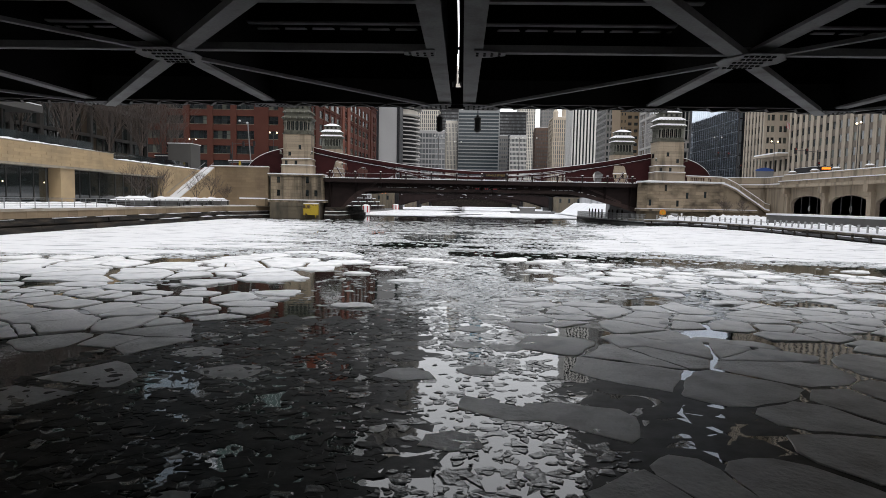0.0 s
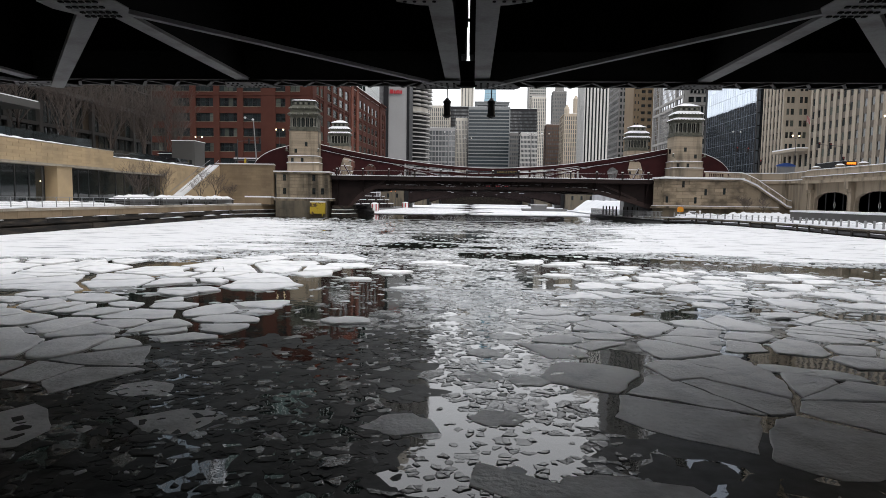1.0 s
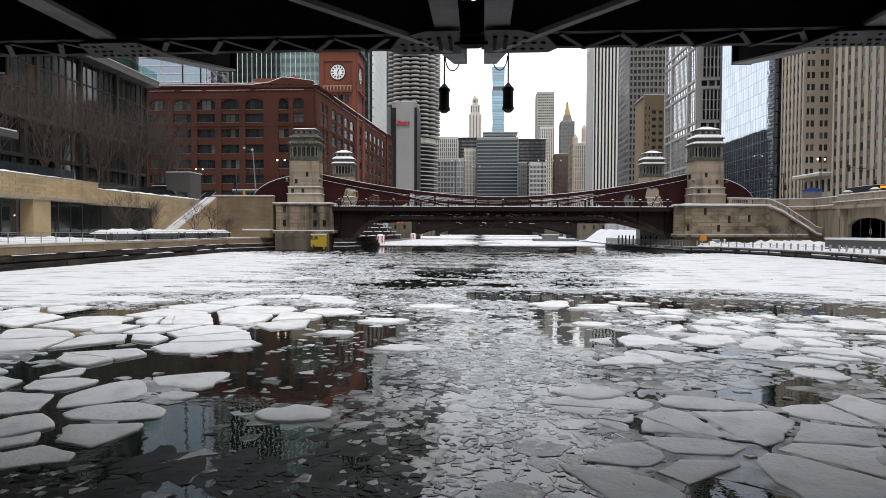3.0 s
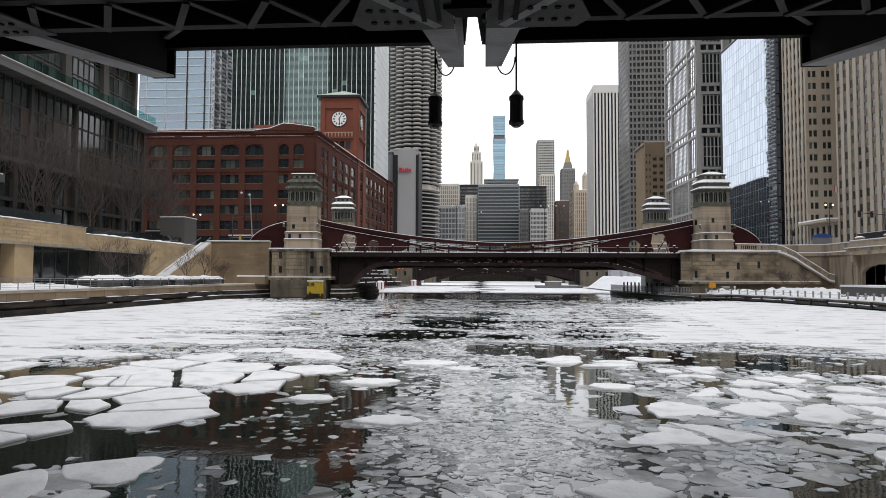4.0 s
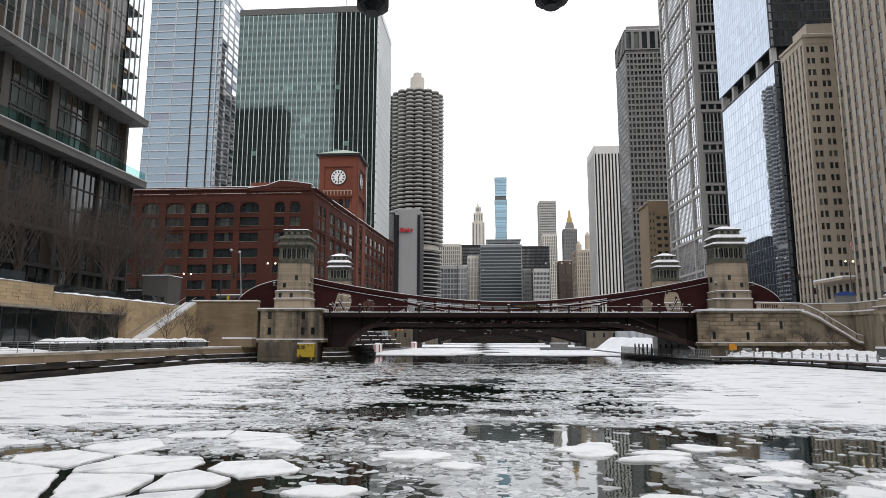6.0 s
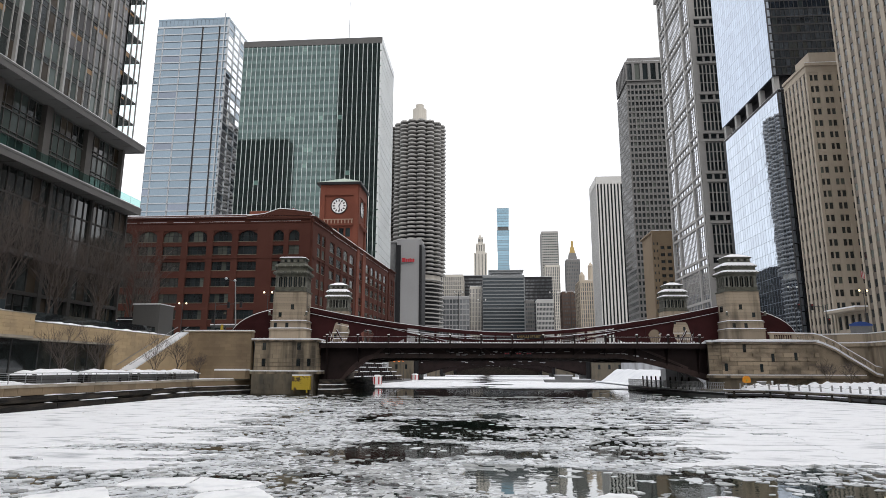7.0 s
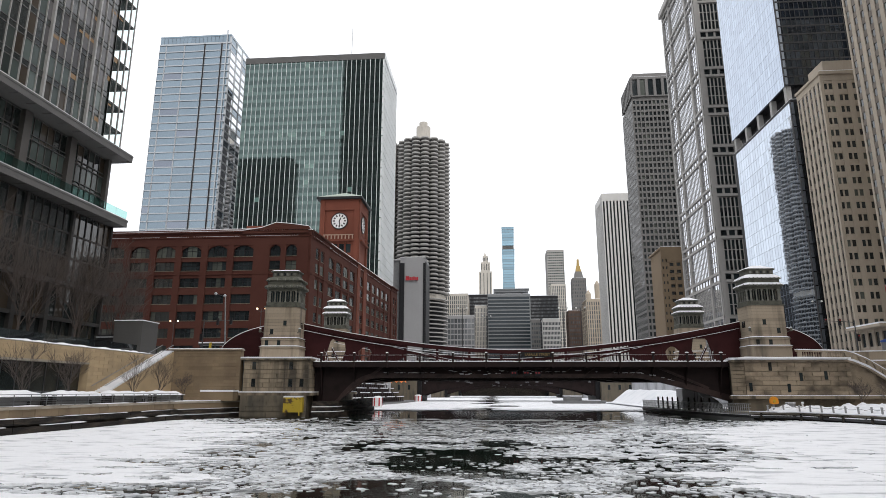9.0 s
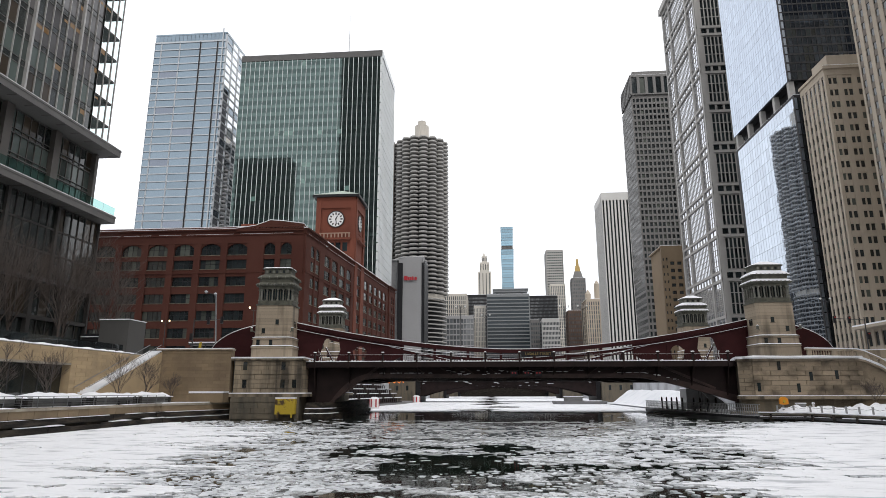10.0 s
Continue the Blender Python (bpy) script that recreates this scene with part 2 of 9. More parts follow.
G_DARK = glass("dark_window_glass", (0.02, 0.026, 0.028))
G_REID = glass("green_tinted_window_glass", (0.035, 0.05, 0.045))
G_GREEN = glass("green_curtain_glass", (0.064, 0.092, 0.088), 0.03, 0.8, spec=0.5, wave=0.008, per=0.14)
G_GREENSPAN = glass("pale_green_spandrel_glass", (0.112, 0.155, 0.145), 0.04, 0.8, spec=0.5, wave=0.008, per=0.05)
G_BLUE = glass("blue_grey_curtain_glass", (0.205, 0.258, 0.302), 0.05, 0.8, wave=0.015, per=0.07)
G_BLUEDIM = glass("dim_blue_curtain_glass", (0.2, 0.225, 0.27), 0.05, 0.8, wave=0.015, per=0.1)
G_BLIND = glass("window_with_pale_blind", (0.085, 0.095, 0.083), 0.12, spec=0.5, wave=0.01, per=0.3)
G_GREENLIT = glass("lit_green_curtain_glass", (0.12, 0.2, 0.175), 0.05, 0.1, spec=0.7, wave=0.02, per=0.2)
G_HAZE = glass("haze_pale_window_glass", (0.1, 0.108, 0.115), 0.08, wave=0.01, per=0.3)
G_FARBLUE = glass("teal_blue_curtain_glass", (0.2, 0.33, 0.41), 0.05, 0.3, wave=0.01, per=0.2)
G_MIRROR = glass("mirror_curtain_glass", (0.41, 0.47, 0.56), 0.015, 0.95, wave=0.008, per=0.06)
G_TEAL = glass("teal_curtain_glass", (0.075, 0.094, 0.088), 0.04, 0.05, spec=0.45, wave=0.01, per=0.6)
G_BANDED = glass("blue_grey_band_window", (0.03, 0.04, 0.047), 0.15, spec=0.3, wave=0.01, per=0.2)
# reflected pale stone and room glow are put into these two glass colours
G_PALE = glass("pale_reflection_painted_glass", (0.12, 0.116, 0.12), 0.06, 0.1, spec=0.6, wave=0.01, per=0.3)
G_SMOKE = glass("lit_room_tint_glass", (0.06, 0.047, 0.035), 0.05, spec=0.5, wave=0.01, per=0.4)
G_BRIGHT = glass("sky_reflecting_glass", (0.78, 0.81, 0.85), 0.04, 0.95, wave=0.01, per=0.12)
G_SILVER = glass("silver_curtain_glass", (0.6, 0.62, 0.655), 0.04, 0.95, wave=0.01, per=0.16)
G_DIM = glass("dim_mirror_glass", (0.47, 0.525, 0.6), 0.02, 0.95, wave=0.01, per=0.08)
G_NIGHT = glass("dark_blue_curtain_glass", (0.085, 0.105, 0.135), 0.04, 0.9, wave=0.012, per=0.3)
G_SHOP = glass("dark_shopfront_glass", (0.02, 0.026, 0.026), 0.05, spec=0.9, wave=0.005, per=0.3)


def clear_glass(name, col):
    """A pane that one sees through."""
    m = bpy.data.materials.new(name)
    m.use_nodes = True
    b = m.node_tree.nodes["Principled BSDF"]
    b.inputs["Base Color"].default_value = (*col, 1)
    b.inputs["Roughness"].default_value, b.inputs["Transmission Weight"].default_value, b.inputs["IOR"].default_value = 0.0, 1.0, 1.03
    return m


G_CLEAR = clear_glass("clear_corner_glass", (0.78, 0.9, 0.88))
G_RAIL = clear_glass("teal_railing_glass", (0.42, 0.66, 0.62))
MULLION = mat("pale_aluminium_mullion", (0.4, 0.39, 0.38), 0.45, metal=0.3, scale=0.1, var=0.1, bump=0.0)
LEDGE = mat("grey_ledge_panel", (0.122, 0.118, 0.114), 0.6, scale=0.3, var=0.2, bump=0.02, fine=10)
COLUMN = mat("brown_grey_column", (0.086, 0.077, 0.071), 0.6, scale=0.2, var=0.2, bump=0.02, fine=20)
PALEMULL = mat("white_metal_mullion", (0.6, 0.62, 0.62), 0.4, metal=0.2, scale=0.1, var=0.08, bump=0.0)
LAMP = emit("warm_lamp_glass", (1.0, 0.8, 0.5), 3.0)
AMBER = emit("amber_ceiling_lamp", (1.0, 0.62, 0.3), 0.1, 0.1)
SHOPBROWN = glass("brown_tinted_shop_glass", (0.045, 0.034, 0.028), 0.15, spec=0.35, wave=0.005, per=0.2)
RAILGREY = mat("grey_painted_rail", (0.33, 0.335, 0.34), 0.6, scale=2, var=0.2, bump=0.0)
LED = emit("orange_led_display", (1.0, 0.22, 0.02), 1.4)


# ---- mesh tools ----
class Acc:
    """Collects boxes, prisms and tubes into one mesh."""

    def __init__(self):
        self.v, self.f = [], []

    def hexa(self, p):
        k = len(self.v)
        self.v += [tuple(q) for q in p]
        self.f += [tuple(k + i for i in q) for q in ((3, 2, 1, 0), (4, 5, 6, 7), (0, 1, 5, 4), (1, 2, 6, 5), (2, 3, 7, 6), (3, 0, 4, 7))]

    def box(self, x0, x1, y0, y1, z0, z1):
        self.hexa([(x0, y0, z0), (x1, y0, z0), (x1, y1, z0), (x0, y1, z0), (x0, y0, z1), (x1, y0, z1), (x1, y1, z1), (x0, y1, z1)])

    def fbox(self, fr, u0, u1, n0, n1, z0, z1):
        """A box in a wall's frame: along the wall, out from it, up."""
        (ox, oy), (ux, uy) = fr
        nx, ny = uy, -ux
        P = lambda u, n, z: (ox + ux * u + nx * n, oy + uy * u + ny * n, z)
        self.hexa([P(u0, n1, z0), P(u1, n1, z0), P(u1, n0, z0), P(u0, n0, z0), P(u0, n1, z1), P(u1, n1, z1), P(u1, n0, z1), P(u0, n0, z1)])

    def prism(self, pts, z0, z1, top=None):
        """A prism over a footprint; top: the footprint at its upper end, if it tapers."""
        k, n = len(self.v), len(pts)
        top = top or pts
        z1s = z1 if isinstance(z1, (list, tuple)) else [z1] * n
        z0s = z0 if isinstance(z0, (list, tuple)) else [z0] * n
        self.v += [(x, y, z) for (x, y), z in zip(pts, z0s)] + [(x, y, z) for (x, y), z in zip(top, z1s)]
        self.f += [tuple(k + i for i in reversed(range(n))), tuple(k + n + i for i in range(n))]
        self.f += [(k + i, k + (i + 1) % n, k + n + (i + 1) % n, k + n + i) for i in range(n)]

    def tube(self, a, b, ra, rb=None, sides=6):
        rb = ra if rb is None else rb
        a, b = Vector(a), Vector(b)
        d = (b - a).normalized()
        s = d.cross((0, 0, 1) if abs(d.z) < 0.9 else (1, 0, 0)).normalized()
        t = d.cross(s)
        k = len(self.v)
        for c, r in ((a, ra), (b, rb)):
            for i in range(sides):
                g = 2 * math.pi * i / sides
                self.v.append(tuple(c + r * (math.cos(g) * s + math.sin(g) * t)))
        self.f += [(k + i, k + (i + 1) % sides, k + sides + (i + 1) % sides, k + sides + i) for i in range(sides)]
        self.f += [tuple(k + i for i in reversed(range(sides))), tuple(k + sides + i for i in range(sides))]

    def ribbon(self, pts, v0, v1):
        """One continuous bar along u: (u, lower z, upper z) at each station, between v0 and v1."""
        k, n = len(self.v), len(pts)
        for u, za, zb in pts:
            self.v += [(u, v0, za), (u, v1, za), (u, v1, zb), (u, v0, zb)]
        for i in range(n - 1):
            b = k + 4 * i
            self.f += [(b + j, b + (j + 1) % 4, b + 4 + (j + 1) % 4, b + 4 + j) for j in range(4)]
        self.f += [(k, k + 3, k + 2, k + 1), tuple(k + 4 * (n - 1) + j for j in range(4))]

    def beam(self, a, b, w, h):
        """A rectangular bar from a to b, w wide, h high."""
        a, b = Vector(a), Vector(b)
        d = (b - a).normalized()
        s = d.cross((0, 0, 1)).normalized() if abs(d.z) < 0.99 else Vector((1, 0, 0))
        t = s.cross(d)
        s, t = s * w / 2, t * h / 2
        self.hexa([a - s - t, a + s - t, b + s - t, b - s - t, a - s + t, a + s + t, b + s + t, b - s + t])

    def mesh(self, name):
        me = bpy.data.meshes.new(name)
        me.from_pydata(self.v, [], self.f)
        bm = bmesh.new()
        bm.from_mesh(me)
        if len(bm.faces) < 60000:
            bmesh.ops.recalc_face_normals(bm, faces=bm.faces)
        bm.to_mesh(me)
        bm.free()
        return me


def part(name, acc, material, parent=None, label="", smooth=False):
    """One mesh object, as a part under a thing or under a part; the mesh is in the world's or the thing's own metres."""
    me = acc.mesh(name) if isinstance(acc, Acc) else acc
    if material and not me.materials:
        me.materials.append(material)
    if smooth:
        for p in me.polygons:
            p.use_smooth = True
    ob = new(name, me)
    if parent is not None:
        ob.parent = parent
        base = parent
        while base.parent is not None:
            base = base.parent
        if parent is base:
            ob.matrix_parent_inverse = Matrix.Translation(-base.location)
    if label:
        ob["label"] = label
    return ob


def thing(name, label, category, at=(0, 0, 0), group="", kind=""):
    ob = new(name)
    ob.empty_display_size = 0.5
    ob.location = at
    return tagged(ob, label, category, group, kind)


def solo(name, acc, material, label, category, group="", kind="", smooth=False):
    """A thing of one mesh."""
    return tagged(part(name, acc, material, None, "", smooth), label, category, group, kind)


def piece(name, me, parent, m):
    """A repeat of a shared mesh under a thing whose Empty stands unturned."""
    ob = new(name, me)
    ob.parent = parent
    ob.matrix_parent_inverse = Matrix.Translation(-parent.location)
    ob.matrix_basis = m
    return ob


def frame_matrix(fr, u, n, z):
    (ox, oy), (ux, uy) = fr
    nx, ny = uy, -ux
    return Matrix(((ux, -nx, 0, ox + ux * u + nx * n), (uy, -ny, 0, oy + uy * u + ny * n), (0, 0, 1, z), (0, 0, 0, 1)))


def wall_frame(a, b):
    """The frame of a wall from a to b on the plan, outside on its right hand."""
    d = Vector((b[0] - a[0], b[1] - a[1]))
    w = d.length
    d /= w
    return ((a[0], a[1]), (d.x, d.y)), w


def lettering(text, size, material, parent, m):
    """Raised letters as a mesh part."""
    cu = bpy.data.curves.new("lettering", "FONT")
    cu.body, cu.size, cu.extrude, cu.align_x, cu.align_y = text, size, 0.012, "CENTER", "CENTER"
    tmp = bpy.data.objects.new("lettering_curve", cu)
    me = bpy.data.meshes.new_from_object(tmp)
    bpy.data.objects.remove(tmp)
    me.transform(m)
    return part("lettering", me, material, parent)

# ---- water, banks and ground ----
a = Acc()
a.v += [(-3000, -1500, 0), (3000, -1500, 0), (3000, 4500, 0), (-3000, 4500, 0)]
a.f.append((0, 1, 2, 3))
solo("river_water", a, WATER, "dark green river water between broken ice", "water", kind="structure")

a = Acc()
a.prism([(-60, -30), (-60, 97.5), (-48.7, 97.5), (-48.7, 114.6), (-36.4, 115.0), (-36.4, 158), (-41.8, 161), (-34, 270), (-34, 540), (-34, 1400), (-1500, 1400), (-1500, -30)][::-1], -1.0, 8.3)
solo("ground_north", a, PLAZA, "snowy street level above the river bank", "ground", kind="structure")
a = Acc()
a.prism([(58.6, -30), (1500, -30), (1500, 1400), (50, 1400), (46, 270), (46, 160), (42, 128), (58.6, 122)], -1.0, 8.3)
solo("ground_south", a, PLAZA, "snowy street level above the river bank", "ground", kind="structure")

a = Acc()
a.box(-33.9, 49.5, 545, 1400, -1.0, 8.3)
solo("ground_east", a, PLAZA, "snowy ground where the river bends away", "ground", kind="structure")

# ---- ice ----
def clip(poly, px, py, nx, ny):
    out = []
    n = len(poly)
    for i in range(n):
        ax, ay = poly[i]
        bx, by = poly[(i + 1) % n]
        da, db = (ax - px) * nx + (ay - py) * ny, (bx - px) * nx + (by - py) * ny
        if da <= 0:
            out.append((ax, ay))
        if (da < 0) != (db < 0) and abs(da - db) > 1e-12:
            t = da / (da - db)
            out.append((ax + (bx - ax) * t, ay + (by - ay) * t))
    return out


def cells(x0, x1, y0, y1, s, mask, rng, jit=0.85, sx=1.0):
    """Voronoi cells of a jittered grid inside a mask: the way that thin ice breaks."""
    dx, dy = s * sx, s
    nx, ny = int((x1 - x0) / dx) + 1, int((y1 - y0) / dy) + 1
    pts = {(i, j): (x0 + (i + 0.5 + jit * (rng.random() - 0.5)) * dx, y0 + (j + 0.5 + jit * (rng.random() - 0.5)) * dy) for i in range(-2, nx + 2) for j in range(-2, ny + 2)}
    near = sorted(((i, j) for i in range(-2, 3) for j in range(-2, 3) if (i, j) != (0, 0)), key=lambda q: q[0] ** 2 + q[1] ** 2)
    for i in range(nx):
        for j in range(ny):
            cx, cy = pts[i, j]
            if not mask(cx, cy):
                continue
            poly = [(cx - 2 * dx, cy - 2 * dy), (cx + 2 * dx, cy - 2 * dy), (cx + 2 * dx, cy + 2 * dy), (cx - 2 * dx, cy + 2 * dy)]
            for oi, oj in near:
                qx, qy = pts.get((i + oi, j + oj), (None, None))
                if qx is None:
                    continue
                poly = clip(poly, (cx + qx) / 2, (cy + qy) / 2, qx - cx, qy - cy)
                if len(poly) < 3:
                    break
            if len(poly) >= 3:
                yield cx, cy, poly


def slab(acc, poly, cx, cy, h, bev=0.015, low=-0.05, tilt=(0, 0)):
    """A plate of ice with a worn upper edge."""
    n, k = len(poly), len(acc.v)
    if n < 3:
        return
    s = 1 - bev
    acc.v += [(x, y, low) for x, y in poly] + [(x, y, h * 0.55) for x, y in poly]
    acc.v += [(cx + (x - cx) * s, cy + (y - cy) * s, h + tilt[0] * (x - cx) + tilt[1] * (y - cy)) for x, y in poly]
    for r in range(2):
        acc.f += [(k + r * n + i, k + r * n + (i + 1) % n, k + (r + 1) * n + (i + 1) % n, k + (r + 1) * n + i) for i in range(n)]
    acc.f.append(tuple(k + 2 * n + i for i in range(n)))


def line(pts, v, axis=0):
    """Linear interpolation through (y, x) pairs."""
    for (a0, b0), (a1, b1) in zip(pts, pts[1:]):
        if v <= a1:
            return b0 + (b1 - b0) * max(0.0, (v - a0) / (a1 - a0))
    return pts[-1][1]


def nz(x, y, s, k=0.0):
    return noise.noise((x / s, y / s, k))


def ragged(poly, cx, cy, gap, soft=1, amp=0.05, step=0.3, k=0.0):
    """Draws a cell in by a gap, wears its corners round and frays its edge."""
    n = len(poly)
    size = sum(math.hypot(x - cx, y - cy) for x, y in poly) / n
    s = max(0.25, 1 - gap / max(size, 0.05))
    p = [(cx + (x - cx) * s, cy + (y - cy) * s) for x, y in poly]
    for _ in range(soft):
        q = []
        for i in range(len(p)):
            (ax, ay), (bx, by) = p[i], p[(i + 1) % len(p)]
            q += [(ax * 0.8 + bx * 0.2, ay * 0.8 + by * 0.2), (ax * 0.2 + bx * 0.8, ay * 0.2 + by * 0.8)]
        p = q
    out = []
    for i in range(len(p)):
        (ax, ay), (bx, by) = p[i], p[(i + 1) % len(p)]
        m = max(1, int(math.hypot(bx - ax, by - ay) / step + 0.5))
        for j in range(m):
            x, y = ax + (bx - ax) * j / m, ay + (by - ay) * j / m
            d = math.hypot(x - cx, y - cy) or 1
            w = amp * size * (nz(x, y, 0.45 * size + 0.1, k) + 0.7 * nz(x, y, 0.16 * size + 0.05, k + 9))
            out.append((x + (x - cx) / d * w, y + (y - cy) / d * w))
    return out


def area(poly):
    return 0.5 * abs(sum(a[0] * b[1] - b[0] * a[1] for a, b in zip(poly, poly[1:] + poly[:1])))


def shards(poly, lo, hi, rng):
    """Breaks a field along straight cracks until its pieces are small enough: long edges, uneven sizes."""
    s = area(poly)
    if s < 0.2:
        return
    if s < lo or (s < hi and rng.random() < 0.45):
        n = len(poly)
        yield sum(p[0] for p in poly) / n, sum(p[1] for p in poly) / n, poly
        return
    n = len(poly)
    mx, my = sum(p[0] for p in poly) / n, sum(p[1] for p in poly) / n
    sxx = sum((p[0] - mx) ** 2 for p in poly)
    syy = sum((p[1] - my) ** 2 for p in poly)
    sxy = sum((p[0] - mx) * (p[1] - my) for p in poly)
    g = 0.5 * math.atan2(2 * sxy, sxx - syy) + rng.gauss(0, 0.5)
    r = 0.16 * math.sqrt((sxx + syy) / n)
    px, py = mx + rng.uniform(-r, r), my + rng.uniform(-r, r)
    nx, ny = math.cos(g), math.sin(g)
    for k in (1, -1):
        half = clip(poly, px, py, nx * k, ny * k)
        if len(half) >= 3:
            yield from shards(half, lo, hi, rng)


def mound(acc, poly, cx, cy, h, lump=0.03, k=0.0):
    """A floe under snow: low worn rim, uneven rounded top."""
    n, b = len(poly), len(acc.v)
    if n < 3:
        return
    for s, z, w in ((1.0, -0.05, 0), (1.0, 0.45 * h, 0), (0.97, 0.82 * h, 0.4), (0.9, h, 0.8), (0.5, 1.05 * h, 1.0)):
        for x, y in poly:
            qx, qy = cx + (x - cx) * s, cy + (y - cy) * s
            acc.v.append((qx, qy, z + w * lump * (nz(qx, qy, 0.5, k) + 0.5 * nz(qx, qy, 0.2, k))))
    acc.v.append((cx, cy, 1.06 * h + lump * nz(cx, cy, 0.5, k)))
    for r in range(4):
        acc.f += [(b + r * n + i, b + r * n + (i + 1) % n, b + (r + 1) * n + (i + 1) % n, b + (r + 1) * n + i) for i in range(n)]
    acc.f += [(b + 4 * n + i, b + 4 * n + (i + 1) % n, b + 5 * n) for i in range(n)]


LEAD_L = [(0, -7.0), (12, -7.6), (15.4, -7.8), (17, -6.4), (19.5, -5.6), (22, -6.3), (25.2, -5.6), (30, -5.1), (34, -5.3), (40, -7.2)]
LEAD_R = [(0, 2.2), (8, 1.8), (12, 1.4), (14, 1.1), (22, 1.8), (30, 2.2), (40, 2.6)]
SHEET_L = [(34, -60), (35.8, -24), (36.8, -17), (39.0, -13.8), (45, -12.0), (50, -11), (56, -11.2), (63, -13), (84, -15), (92, -19), (100, -27), (108, -37), (112, -45)]
SHEET_R = [(37.6, 60), (39.2, 26), (41.2, 20), (42.8, 16), (44.2, 10.4), (45.6, 6.2), (47.6, 4.4), (53, 5.0), (70, 7.8), (81, 9.2), (94, 15.5), (100, 24), (108, 33), (112, 40)]
EDGE_L = [(-60, 34), (-24, 35.8), (-17, 36.8), (-12.5, 39.0), (-10, 45), (-6, 60)]
EDGE_R = [(1, 46.4), (6, 44.6), (11, 43.0), (16, 41.6), (20, 40.0), (26, 38.2), (43, 35.8)]
QUAY_L, QUAY_R = -40.3, 43.0
rng = random.Random(5)

# floes along the north side, and the large plates along the south side, near the camera one by one
near_floes, rest, thin_rest = [], Acc(), Acc()


def floe(poly, cx, cy, h, one, thin=False):
    acc = Acc() if one and len(near_floes) < 290 else (thin_rest if thin else rest)
    own = acc is not rest and acc is not thin_rest
    ox, oy = (cx, cy) if own else (0, 0)
    p = [(x - ox, y - oy) for x, y in poly]
    if thin:
        slab(acc, p, cx - ox, cy - oy, h, tilt=(rng.uniform(-0.006, 0.006), rng.uniform(-0.006, 0.006)))
    else:
        mound(acc, p, cx - ox, cy - oy, h, k=cx + 3 * cy)
    if own:
        ob = solo("ice_floe", acc, THIN if thin else FLOE, "smooth grey plate of thin river ice" if thin else "flat snow-white floe of broken river ice", "ice floe", group="broken ice on the river", smooth=not thin)
        ob.location = (cx, cy, 0)
        near_floes.append(ob)


def mask_left(x, y):
    return x < line(LEAD_L, y) + 0.7 * nz(x, y, 2) and y < line(EDGE_L, x) - 0.2 and y < 44


def near_one(x, y):
    return y < 36 and abs(x) < 9 + 0.3 * y


for cx, cy, poly in cells(-41, -3, 4, 26, 1.2, mask_left, rng, 1.25, 1.5):
    if not mask_left(cx, cy) or cy > 24.5 + 1.2 * nz(cx, 0, 4):
        continue
    edge = line(LEAD_L, cy) - cx
    sunken = cy < 14.6 + 1.2 * nz(cx, 0, 3)
    if sunken and rng.random() < 0.62 or edge < 1.6 and rng.random() < 0.25 or rng.random() < 0.05:
        continue
    gap = 0.03 + 0.13 * rng.random() ** 1.5 + (0.16 * rng.random() if edge < 3.0 else 0) + (0.15 * rng.random() if cy > 21 else 0) + (0.35 * rng.random() if sunken else 0)
    thin = cy < 16.5 + 2 * nz(cx, cy, 5)
    floe(ragged(poly, cx, cy, gap, 0 if cy < 22 and rng.random() < 0.7 else 1, 0.09 if not thin else 0.05, 0.3), cx, cy, rng.uniform(0.008, 0.016) if sunken else rng.uniform(0.02, 0.03) if thin else rng.uniform(0.035, 0.06), near_one(cx, cy), thin)
for cx, cy, poly in cells(-41, -4, 24.2, 44, 1.65, lambda x, y: mask_left(x, y) and y > 25 + 1.2 * nz(x, 0, 4), rng, 1.3, 1.6):
    edge = line(LEAD_L, cy) - cx
    if rng.random() < (0.5 if edge < 4 else 0.1):
        continue
    floe(ragged(poly, cx, cy, 0.1 + 0.3 * rng.random(), 0, 0.055, 0.4), cx, cy, rng.uniform(0.05, 0.085), near_one(cx, cy))
for size, y0, y1 in ((1.45, 5.5, 16.5), (1.05, 16.5, 23.0)):
    for cx, cy, poly in cells(0.5, 43, y0 - 2, y1 + 2, size, lambda x, y: y0 <= y - 0.8 * nz(x, 0, 4) < y1, rng, 1.6, 1.5):
        if cx < line(LEAD_R, cy) + 0.5 + 0.6 * nz(cx, cy, 2):
            continue
        if (cy < 8.6 and rng.random() < 0.25) or (cy > 10 and cx < 4 and rng.random() < 0.1) or rng.random() < 0.03:
            continue
        thin = cy + 0.2 * cx < 15 + 4 * nz(cx, cy, 6)
        floe(ragged(poly, cx, cy, 0.035 + 0.12 * rng.random() ** 2 + (0.12 * rng.random() if cy > 18 else 0), 1 if rng.random() < 0.4 else 0, 0.07, 0.3), cx, cy, rng.uniform(0.012, 0.02) if thin else rng.uniform(0.025, 0.045), near_one(cx, cy), thin)
south = lambda x, y: x > line(LEAD_R, y) and y < line(EDGE_R, x) - 0.4
